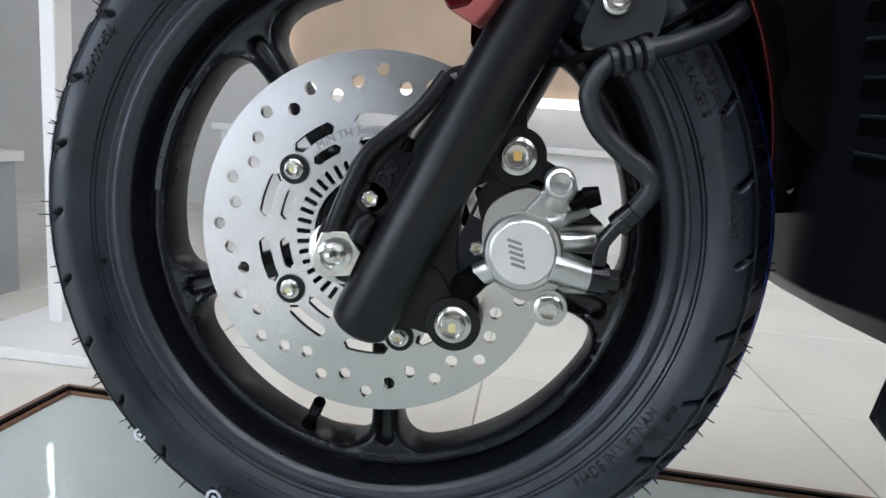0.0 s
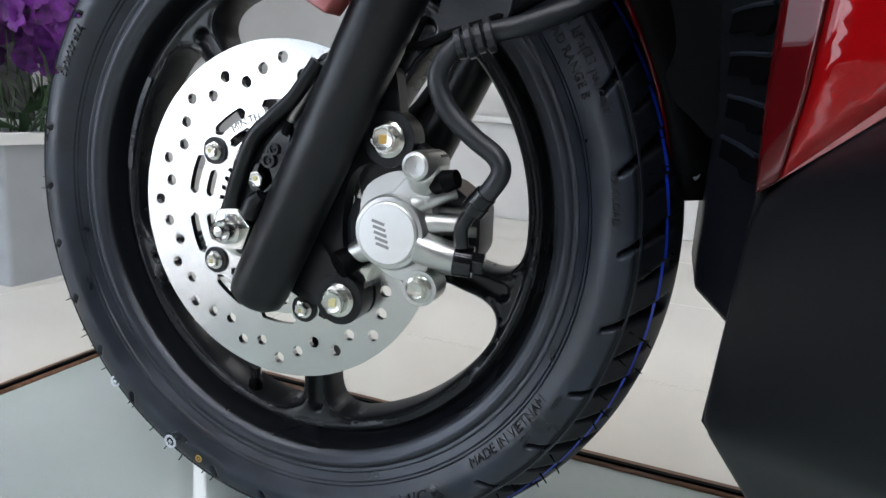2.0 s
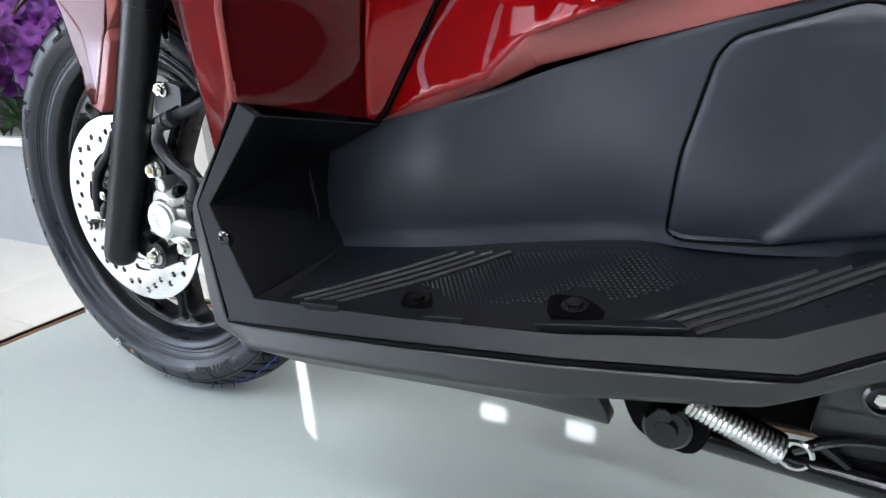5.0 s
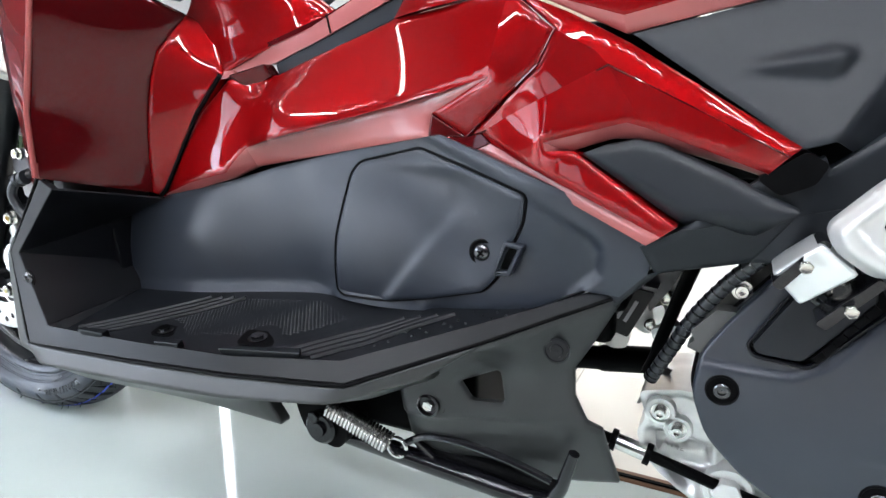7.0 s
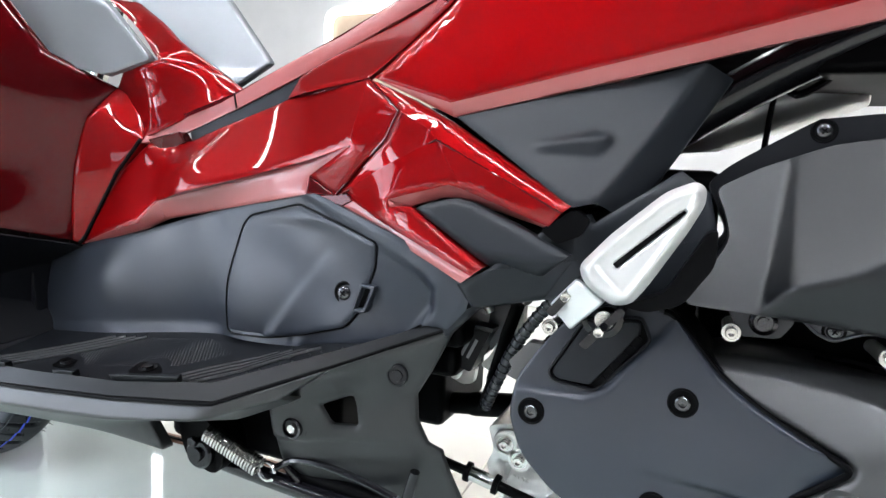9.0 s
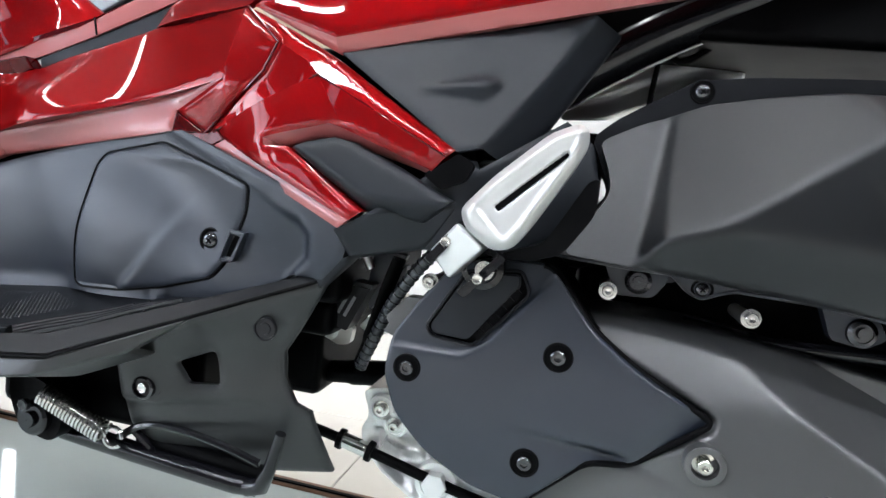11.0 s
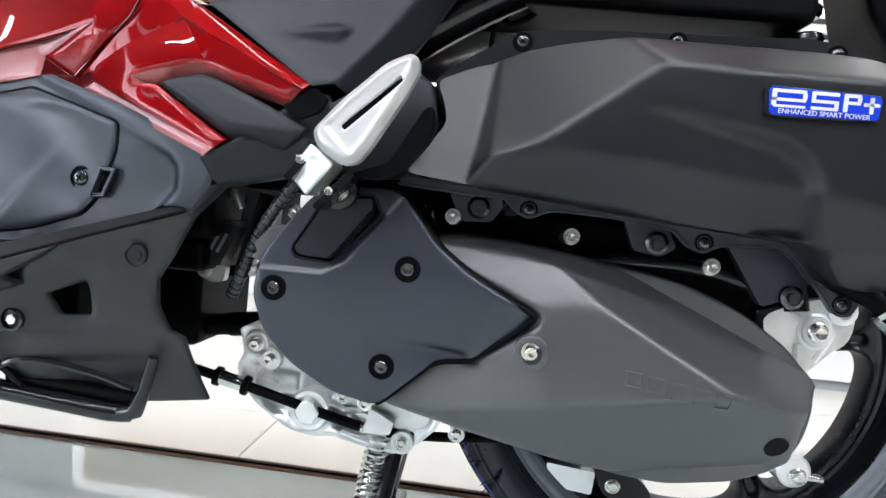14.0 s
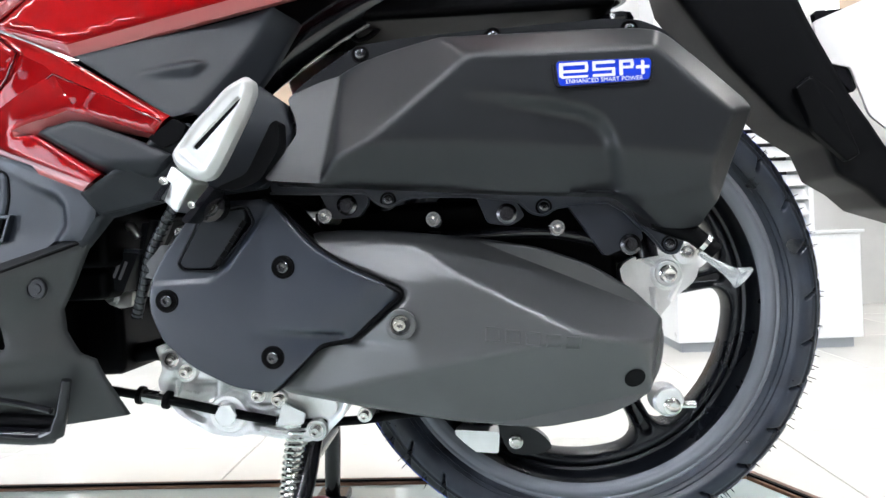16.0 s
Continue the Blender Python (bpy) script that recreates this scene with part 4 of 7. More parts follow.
disc = part("brake_disc", plate(loops, DY - .002, DY + .002), STEEL, scooter, "brushed steel drilled front brake disc with a slotted sensor ring", smooth=30)
for j in range(5):
    p = turned(DC[0], DC[1], .0640, 72 * j, 0)
    bm = bmesh.new()
    disc_y(bm, p.x, DY - .0035, DY, p.z, .0092, 28)
    part("bolt_seat", bm, FORKM, disc, "black bolt seat", bevel=.0006)
    bm = bmesh.new()
    disc_y(bm, p.x, DY, -.015, p.z, .013, 20)
    part("disc_boss", bm, RIMM, disc)
    hex_bolt(disc, p.x, DY - .0035, p.z, .0048, "disc_bolt", ZINC, True, AMBER)
part("thickness_mark", text_bm("MIN.TH 3mm", .0072, .00015, lambda x, z, d: turned(DC[0], DC[1], .0645 + z, 108 - math.degrees(x / .0645), DY - .0021 + d)), GREYINK, disc, "etched grey lettering")
part("date_mark", text_bm("255", .0045, .00015, lambda x, z, d: turned(DC[0], DC[1], .0660 - z, 215 + math.degrees(x / .066), DY - .0021 + d)), GREYINK, disc, "etched grey lettering")

# fork legs
FD = Vector((.0810, 0, .1720)).normalized()
for side, nm in ((-1, "fork_leg"), (1, "fork_leg")):
    y = .092 * side
    foot = Vector((.0035, y, .2050))
    bm = bmesh.new()
    tube(bm, [foot, foot + FD * .003, foot + FD * .010, foot + FD * .285, foot + FD * .2855, foot + FD * .298, foot + FD * .2985], [.0135, .0166, .0178, .0180, .0192, .0192, .0165], 40)
    leg = part(nm, bm, FORKM, scooter, "satin black fork leg")
    bm = tube(bmesh.new(), [foot + FD * .297, foot + FD * .304], [.0185, .0180], 32)
    part("dust_seal", bm, ALLOY, leg, "grey metal dust seal ring", bevel=.001)
    part("stanchion", tube(bmesh.new(), [foot + FD * .29, foot + FD * .52], .0130, 32), CHROME, leg, "polished steel fork tube")
    # axle lug and caliper bracket cast on the leg
    loop = spline([(-.022, .250), (-.019, .264), (-.010, .274), (.003, .303), (.018, .318), (.031, .329), (.046, .350), (.060, .345), (.040, .300), (.022, .262), (.012, .236), (-.008, .232)], 4)
    part("axle_lug", plate([loop], y - .001, y + .012), FORKM, leg, bevel=.003, segments=3)
    bm = tube(bmesh.new(), spline([(-.012, y - .002, .2600), (-.008, y - .0035, .2725), (.0045, y - .005, .3010), (.0180, y - .005, .3145), (.0320, y - .004, .3270), (.0450, y - .002, .3460)], 5, closed=False), [.0050] * 10 + [.0046] * 16, 10)
    part("lug_rib", bm, FORKM, leg)
    part("lug_rib", tube(bmesh.new(), [(.002, y - .003, .2570), (.006, y - .004, .2660), (.0105, y - .004, .2700)], [.007, .006, .004], 10), FORKM, leg)
    if side < 0:
        bm = plate([spline([(.036, .262), (.060, .305), (.080, .345), (.086, .335), (.090, .314), (.104, .304), (.114, .300), (.100, .292), (.080, .294), (.064, .290), (.056, .276), (.055, .246), (.062, .232), (.070, .224), (.067, .206), (.056, .201), (.040, .203), (.020, .209), (.010, .222)], 4)], -.078, -.066)
        part("caliper_bracket", bm, FORKM, leg, "satin black caliper bracket", bevel=.003, segments=3)
        bm = plate([rounded([(.022, .218), (.046, .207), (.058, .222), (.045, .242), (.034, .246)], .006)], -.082, -.077)
        part("bracket_web", bm, FORKM, leg, bevel=.0025)
        for bx, bz, br in ((.084, .3075, .0098), (.0565, .2115, .0100)):
            bm = bmesh.new()
            disc_y(bm, bx, -.084, -.068, bz, .0155, 32)
            part("bolt_boss", bm, FORKM, leg, bevel=.002)
            hex_bolt(leg, bx, -.084, bz, br * .80, "bracket_bolt", ZINC, True, OCHRE if bz > .3 else AMBER, 1.0, .2)
        # wheel-speed sensor with its cable and spring sleeve
        bm = plate([rounded([(.0035, .2760), (.0110, .2715), (.0190, .2800), (.0270, .2960), (.0290, .3065), (.0215, .3085), (.0110, .2960)], .003)], -.1010, -.090)
        sensor = part("speed_sensor", bm, GLOSS, leg, "gloss black wheel-speed sensor", bevel=.002)
        for ex, ez, er in ((.0150, .2905, .0046), (.0185, .2970, .0034)):
            bm = bmesh.new()
            lathe(bm, [(er, 0), (er * .95, -.0020), (er * .62, -.0020), (er * .58, -.0006), (er * .35, -.0006), (er * .3, -.0016), (.0003, -.0016)], 20, (ex, -.1010, ez), close=False)
            part("sensor_eyelet", bm, FORKM, sensor, smooth=35)
        bm = bmesh.new()
        disc_y(bm, .0085, -.101, -.088, .2795, .0088, 24)
        part("screw_seat", bm, GLOSS, sensor, bevel=.001)
        hex_bolt(sensor, .0085, -.101, .2795, .0048, "sensor_bolt", ZINC, False, AMBER)
        line = spline([(.0250, -.0985, .3060), (.0290, -.1000, .3150), (.0365, -.1000, .3270), (.0460, -.0985, .3430), (.0560, -.090, .3540), (.062, -.078, .3600)], 6, closed=False)
        part("sensor_cable", tube(bmesh.new(), line, .0020, 8), GAP, sensor)
        part("cable_boot", tube(bmesh.new(), line[:5], [.0036, .0036, .0034, .0030, .0024], 10), GAP, sensor)
        bm = bmesh.new()
        for a, b in zip(line[5:20], line[6:21]):
            helix(bm, a, b, .0022, .0005, 3, 8, 4)
        sensor.location.y = .006
        tagged(part("spring_sleeve", bm, ALLOY, sensor, "fine steel spring sleeve"), kind="stuff")

# front axle nut
axle = part("front_axle", rod((FX, -.090, FZ), (FX, .100, FZ), .0070, 24), ZINC, scooter, "zinc-plated front axle")
bm = bmesh.new()
lathe(bm, [(.0075, 0), (.0178, 0), (.0180, -.0018), (.0140, -.003)], 32, (FX, -.0965, FZ), close=False)
part("washer", bm, ZINC, axle)
bm = bmesh.new()
prism(bm, [ring(FX, FZ, .0138, 6, .15)], -.1080, -.0970)
part("axle_nut", bm, ZINC, axle, "bright hexagonal axle nut", bevel=.0009)
bm = bmesh.new()
lathe(bm, [(.0090, 0), (.0088, -.003), (.0068, -.0036), (.0066, -.0090), (.0054, -.0098), (.0052, -.0060), (.0030, -.0055), (.0028, -.0112), (.0004, -.0116)], 28, (FX, -.1080, FZ), close=False)
part("axle_end", bm, CHROME, axle, smooth=30)

# moved deeper and scaled about the camera's eye, to fit the camera's view
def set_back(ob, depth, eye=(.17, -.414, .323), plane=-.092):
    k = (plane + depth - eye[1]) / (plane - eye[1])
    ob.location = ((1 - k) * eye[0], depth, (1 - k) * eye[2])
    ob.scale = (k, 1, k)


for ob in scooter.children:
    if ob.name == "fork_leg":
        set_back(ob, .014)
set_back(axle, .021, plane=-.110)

# brake caliper
caliper = part("brake_caliper", plate([spline([(.066, .262), (.070, .280), (.088, .290), (.102, .286), (.109, .276), (.112, .262), (.112, .246), (.108, .232), (.100, .228), (.088, .228), (.072, .240)], 4)], -.076, -.030), ALLOY, scooter, "cast aluminium front brake caliper", bevel=.006, segments=3)
part("caliper_bridge", plate([rounded([(.100, .230), (.128, .234), (.135, .246), (.134, .272), (.116, .284), (.100, .288)], .004)], -.060, -.030), FORKM, caliper, "dark caliper bridge", bevel=.002)
for z in (.2335, .2570, .2680):
    part("bridge_rib", rod((.104, -.064, z), (.133, -.061, z + .001), .0030, 10), ALLOY, caliper)
bm = bmesh.new()
lathe(bm, [(.0218, 0), (.0218, -.010), (.0204, -.0125), (.0182, -.0128), (.0178, -.0145), (.0164, -.0155), (.0004, -.0158)], 48, (.0895, -.074, .2560), close=False)
piston = part("piston_housing", bm, ALLOY, caliper, "round cast piston housing", smooth=35)
for k in range(5):
    bm = bmesh.new()
    block(bm, (.0845 + .0008 * k, -.0899, .2620 - .0032 * k), (.0080, .0006, .0016), pose(0, 0, 0, 0, 14, 0))
    part("maker_mark", bm, GREYINK, piston)
bm = bmesh.new()
lathe(bm, [(.0170, .001), (.0168, -.0006), (.0004, -.0007)], 44, (.0895, -.0893, .2560), close=False)
part("machined_face", bm, CASTING, piston, "bright machined face", smooth=35)
bm = tube(bmesh.new(), [(.104, -.070, .280), (.107, -.083, .2935)], [.010, .009], 20)
block(bm, (.099, -.074, .276), (.020, .016, .016), pose(0, 0, 0, 0, 40, 0))
part("upper_arm", bm, ALLOY, caliper, bevel=.002)
bm = bmesh.new()
lathe(bm, [(.0080, .030), (.0084, 0), (.0076, -.004), (.0058, -.005), (.0052, -.0035), (.0004, -.003)], 28, (.1055, -.088, .2950), close=False)
part("slide_pin_cap", bm, ALLOY, caliper, smooth=35)
bm = bmesh.new()
for a, b, r in (((.104, -.080, .250), (.132, -.074, .2425), .0100), ((.100, -.078, .262), (.128, -.072, .2640), .0060), ((.100, -.080, .272), (.122, -.070, .2820), .0055)):
    tube(bm, [a, b], [r, r * .85], 18)
part("fluid_gallery", bm, ALLOY, caliper, bevel=.001)
part("banjo_seat", tube(bmesh.new(), [(.1255, -.076, .2445), (.136, -.074, .2435)], .0092, 20), GLOSS, caliper, "gloss black banjo fitting", bevel=.001)
part("banjo_bolt", tube(bmesh.new(), [(.136, -.074, .2435), (.1425, -.073, .2430)], .0066, 6), GLOSS, caliper, bevel=.0006)
bm = tube(bmesh.new(), [(.113, -.080, .2845), (.119, -.083, .2875), (.1195, -.083, .2877), (.127, -.084, .2900)], [.0050, .0050, .0062, .0050], 14)
part("bleed_nipple_cap", bm, GAP, caliper, "black rubber bleed cap")
part("bleed_nipple", tube(bmesh.new(), [(.110, -.079, .2835), (.1175, -.082, .2868)], .0045, 6), ZINC, caliper)
bm = tube(bmesh.new(), [(.058, -.086, .2325), (.066, -.074, .2385), (.075, -.070, .244)], [.0085, .0075, .0070], 20)
part("slide_boot", bm, GAP, caliper, "black rubber slide boot", bevel=.001)
bm = tube(bmesh.new(), [(.064, -.0785, .2395), (.078, -.077, .2455)], [.0062, .0080], 16)
part("lower_arm", bm, ALLOY, caliper)
hex_bolt(caliper, .1065, -.078, .2245, .0062, "caliper_bolt", ZINC)
bm = bmesh.new()
disc_y(bm, .1065, -.078, -.060, .2245, .0105, 24)
part("bolt_ear", bm, ALLOY, caliper, bevel=.002)
bm = plate([spline([(.062, .285), (.075, .296), (.098, .294), (.110, .286), (.104, .276), (.090, .282), (.076, .280), (.066, .268)], 4)], -.070, -.052)
part("pad_carrier", bm, FORKM, caliper, "black pad carrier", bevel=.002)
bm = plate([rounded([(0.0648, 0.2908), (0.0909, 0.3013), (0.1090, 0.2991), (0.1025, 0.2815), (0.0760, 0.2788), (0.0731, 0.2634), (0.0632, 0.2418), (0.0616, 0.2294), (0.0521, 0.2315), (0.0506, 0.2539)], .004)], -.0640, -.0580)
part("caliper_plate", bm, PLATE_BLUE, caliper, "blue-grey pressed caliper plate", bevel=.0015)
for z in (.292, .236):
    bm = bmesh.new()
    block(bm, (.066, -.058, z - .012), (.006, .022, .020), pose(0, 0, 0, 0, 20, 0))
    part("pad_spring", bm, ZINC, caliper)
# caliper too is moved deeper and scaled to fit the camera's view
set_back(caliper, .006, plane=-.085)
pipe = spline([(.130, -.074, .252), (.130, -.077, .262), (.134, -.079, .270), (.139, -.081, .277)], 5, closed=False)
hose = part("brake_hose", tube(bmesh.new(), spline([(.143, -.082, .281), (.151, -.083, .294), (.148, -.083, .303), (.134, -.084, .313), (.120, -.085, .326), (.114, -.086, .341), (.120, -.084, .355), (.133, -.080, .363), (.160, -.072, .372), (.190, -.055, .390), (.215, -.03, .43), (.22, -.01, .50)], 7, closed=False), .0054, 16), HOSE, scooter, "black rubber front brake hose")
part("hose_pipe", tube(bmesh.new(), pipe, .0042, 14), GLOSS, hose)
for a, b, r in (((.1365, -.0795, .2735), (.1405, -.081, .2785), .0070), ((.1395, -.081, .2775), (.1445, -.0825, .2835), .0064)):
    part("hose_ferrule", tube(bmesh.new(), [a, b], r, 18), GLOSS, hose, bevel=.0008)
for k in range(4):
    a = Vector((.1225 + .0052 * k, -.084, .3575 + .0016 * k))
    part("hose_clamp", tube(bmesh.new(), [a, a + Vector((.0034, .0006, .0012))], .0088 if k % 2 else .0076, 14), HOSE, hose, bevel=.0006)
bm = plate([rounded([(.106, .368), (.124, .362), (.146, .370), (.150, .392), (.128, .398), (.112, .390)], .006)], -.076, -.062)
clamp_plate = part("hose_bracket", bm, HOSE, scooter, "black hose guide bracket", bevel=.003)
hex_bolt(clamp_plate, .124, -.077, .3900, .0060, "guide_bolt", ZINC, True, AMBER)
part("sensor_lead", tube(bmesh.new(), spline([(.088, -.070, .357), (.104, -.078, .3585), (.118, -.083, .3630), (.150, -.070, .378), (.185, -.045, .410), (.20, -.02, .47)], 6, closed=False), .0026, 8), GAP, scooter, "thin black sensor lead")


# front mudguard: inverted trough over the tyre and red side flaps
def guard(bm, r0, r1, half, a0, a1, n=30, drop=.030, side=None):
    rows = []
    for i in range(n + 1):
        a = a0 + (a1 - a0) * i / n
        t = i / n
        r = r0 + (r1 - r0) * t
        w = half * min(1, .10 + 3.4 * t)
        rows.append([turned(FX, FZ, r - drop * abs(s) ** 3, a, w * s) for s in (-1, -.8, -.45, 0, .45, .8, 1)])
    vs = [[bm.verts.new(p) for p in row] for row in rows]
    for a, b in zip(vs, vs[1:]):
        for j in range(6):
            bm.faces.new((a[j], a[j + 1], b[j + 1], b[j]))
    return bm


mudguard = part("front_mudguard", guard(bmesh.new(), .272, .288, .062, 7.5, 118), COWL, scooter, "front mudguard, black inside with a thin red edge", solid=.003, smooth=60)
for s in (-1, 1):
    bm = bmesh.new()
    pts = []
    for i in range(31):
        a = 7.5 + 110.5 * i / 30
        t = i / 30
        pts.append(turned(FX, FZ, .272 + .016 * t - .030, a, .062 * min(1, .10 + 3.4 * t) * s))
    tube(bm, pts, .0012, 8)
    part("red_edge", bm, RED_IN_SHADE, mudguard, "thin red edge")
    verts = {"a": (-.030, .088 * s, .530), "b": (.012, .092 * s, .476), "c": (.031, .095 * s, .412), "d": (.032, .096 * s, .390), "d2": (.040, .097 * s, .377), "e": (.053, .098 * s, .370), "f": (.065, .098 * s, .385), "g": (.092, .098 * s, .437), "h": (.088, .096 * s, .449), "i": (.105, .092 * s, .470), "j": (.118, .086 * s, .530),
             "k": (.050, .0985 * s, .379), "l": (.083, .0985 * s, .440), "m": (.094, .095 * s, .475), "n": (.104, .09 * s, .53), "o": (.045, .096 * s, .45)}
    # flap's shade is put into a darker red
    part("side_flap", shell(verts, ["a b o n", "b c o", "c d k o", "d d2 k", "k l o", "o l m n", "l h m"], .004, (0, -s, 0)), RED_IN_SHADE, mudguard, "red side flap of the mudguard, shade in its colour", soft=.55)
    part("flap_edge", shell(verts, ["d2 e f k", "k f g l", "l g h", "h i m", "m i j n"], .012, (.25, -s, 0)), RED_IN_LIGHT, mudguard, "pale red rolled edge of the flap", soft=.5)
    bm = plate([rounded([(.196, .412), (.217, .369), (.2295, .338), (.240, .330), (.252, .318), (.262, .350), (.268, .420)], .004)], .0330 * s - .0015, .0330 * s + .0015)
    part("tail_web", bm, COWL, mudguard, "black inner web")
    bm = plate([rounded([(.2405, .3080), (.2440, .2990), (.2475, .2945), (.2500, .299), (.2460, .3080)], .002)], .0080 * s - .002, .0080 * s + .002)
    part("tail_tip", bm, SILVER, mudguard, "pale grey mudguard tip", bevel=.001)
    if s < 0:
        part("abs_mark", text_bm("ABS", .016, .0003, lambda x, z, d: Vector((.040 + x, -.0925 + d, .492 + z + x * .12))), SILVER, mudguard, "silver lettering on the red flap")

# ---- bodywork ----
# footwell: front wall, floor and lip
TUB = {
    "l1": (.356, -.203, .388), "l2": (.3055, -.2072, .3185), "l3": (.3290, -.2172, .2362), "l4": (.470, -.2225, .249), "l5": (.576, -.2245, .259), "l6": (.685, -.2275, .274), "l7": (.770, -.1975, .3078), "l8": (.850, -.161, .3410),
    "i1": (.369, -.201, .380), "i2": (.3175, -.2070, .3190), "i3": (.352, -.212, .255), "i4": (.470, -.2130, .2605), "i5": (.576, -.2150, .2690), "i6": (.676, -.2160, .2850), "i7": (.765, -.186, .316), "i8": (.838, -.158, .342),
    "j3": (.360, -.2060, .2480), "j4": (.470, -.2070, .2530), "j5": (.576, -.2090, .2615), "j6": (.672, -.2090, .2775), "j7": (.760, -.180, .3110),
    "w1": (.403, -.114, .362), "w2": (.352, -.113, .340), "w3": (.341, -.113, .292), "w4": (.359, -.113, .265),
    "f4": (.470, -.1160, .277), "f5": (.606, -.1190, .294), "f6": (.700, -.1360, .3005), "f7": (.790, -.1560, .3190), "f8": (.826, -.1640, .3400),
}
footwell = part("footboard", shell(TUB, [
    "j3 w4 f4 j4", "j4 f4 f5 j5", "j5 f5 f6 j6", "j6 f6 f7 j7", "j7 f7 f8 i8", "i7 j7 i8", "i3 j3 j4 i4", "i4 j4 j5 i5", "i5 j5 j6 i6", "i6 j6 j7 i7", "i3 w4 j3",
    "l1 i1 i2 l2", "l2 i2 i3 l3", "l3 i3 i4 l4", "l4 i4 i5 l5", "l5 i5 i6 l6", "l6 i6 i7 l7", "l7 i7 i8 l8"], .006), FOOT, scooter, "black moulded footboard with ribs and grip studs", bevel=.0022, segments=3, smooth=30)
# toe wall's shade is put into its colour: blacker than the floor
part("toe_wall", shell(TUB, ["i1 w1 w2 i2", "i2 w2 w3", "i2 w3 w4 i3"], .006), BLACK, footwell, "toe wall, kept blacker to stand for shade", bevel=.003, segments=3, smooth=50)
# ribs on the foot floor
def on_floor(x, y):
    """Height of the foot floor."""
    keys = [(.352, .248, .265), (.470, .2530, .277), (.600, .2655, .294), (.676, .2785, .2985), (.79, .318, .3195)]
    for (xa, oa, ia), (xb, ob_, ib) in zip(keys, keys[1:]):
        if x <= xb:
            t = max(0, (x - xa) / (xb - xa))
            o, i = oa + (ob_ - oa) * t, ia + (ib - ia) * t
            return o + (i - o) * min(1, max(0, (y + .207) / .092))
    return .319


def floor_strip(a, b, w, h):
    bm = bmesh.new()
    pts = [(a[0] + (b[0] - a[0]) * t / 8, a[1] + (b[1] - a[1]) * t / 8) for t in range(9)]
    tube(bm, [(x, y, on_floor(x, y) + h * .3) for x, y in pts], w, 8, squash=1)
    return bm


for k in range(4):
    part("floor_rib", floor_strip((.372 + .012 * k, -.196), (.470 + .014 * k, -.128), .0024, .002), FOOT, footwell)
for k in range(4):
    part("floor_rib", floor_strip((.598 + .014 * k, -.202), (.690 + .014 * k, -.150), .0028, .002), FOOT, footwell)
for x0, x1 in ((.395, .430), (.490, .520), (.560, .640)):
    bm = bmesh.new()
    z0, z1 = on_floor(x0, -.205) + .0085, on_floor(x1, -.205) + .0085
    loft(bm, [[(x0 + .006, -.2120, z0 - .008), (x0 + .010, -.2000, z0 - .008), (x1 - .010, -.2000, z1 - .008), (x1 - .006, -.2120, z1 - .008)], [(x0, -.2150, z0 + .0016), (x0 + .008, -.2035, z0), (x1 - .008, -.2035, z1), (x1, -.2150, z1 + .0016)]])
    part("lip_pad", bm, FOOT, footwell, "raised pad of the footboard lip", bevel=.0012)
# knurled grip pad: small studs on a shallow pad
bm = bmesh.new()
PAD = [(.462, -.166), (.520, -.128), (.600, -.130), (.642, -.152), (.604, -.174), (.500, -.186)]
for i in range(56):
    for j in range(26):
        x, y = .455 + .0036 * i + (j % 2) * .0018, -.190 + .0026 * j
        if (x - .470) ** 2 + (y + .184) ** 2 < .015 ** 2 or (x - .574) ** 2 + (y + .184) ** 2 < .019 ** 2 or not within(np.array([x]), np.array([y]), PAD)[0]:
            continue
        z = on_floor(x, y)
        c = [bm.verts.new((x + dx, y + dy, z + .0001)) for dx, dy in ((-.0015, 0), (0, -.0011), (.0015, 0), (0, .0011))]
        t = bm.verts.new((x, y, z + .0013))
        for a in range(4):
            bm.faces.new((c[a], c[(a + 1) % 4], t))
tagged(part("grip_studs", bm, FOOT, footwell, "fine knurled grip studs"), kind="stuff")
bm = bmesh.new()
for i in range(34):
    x, y = .640 + .0045 * i + .004 * (i % 2), -.197 + .0012 * i + .010 * (i % 3)
    z = on_floor(x, y)
    tube(bm, [(x, y, z), (x, y, z + .0012)], [.0014, .0007], 6)
tagged(part("grip_dots", bm, BLACK, footwell, "small raised dots"), kind="stuff")
for x, y, w in ((.470, -.184, .011), (.574, -.184, .015)):
    z = on_floor(x, y)
    m4 = Matrix.Translation((x, y, z + .0010)) @ pose(0, 0, 0, 99.7, 0, 4)
    # thin dark plate on the floor imitates the shade of a pocket
    bm = bmesh.new()
    prism(bm, [rounded([(-w * 1.15, -w * .7), (w * 1.15, -w * .8), (w * 1.15, w * .7), (-w * .9, w * .8)], w * .4)], -.0006, .0006)
    pocket = part("pocket_shade_plate", bm, GAP, footwell, "dark plate standing for a shaded bolt pocket", m=m4)
    bm = bmesh.new()
    prism(bm, [ring(0, 0, .0052, 6)], 0, .0040)
    lathe(bm, [(.0078, .0004), (.0078, .0016), (.004, .0018)], 20, (0, 0, 0), close=False)
    part("floor_bolt", bm, SCREW, pocket, m=m4)
cross_screw(footwell, .3275, -.2075, .2962, .0056)

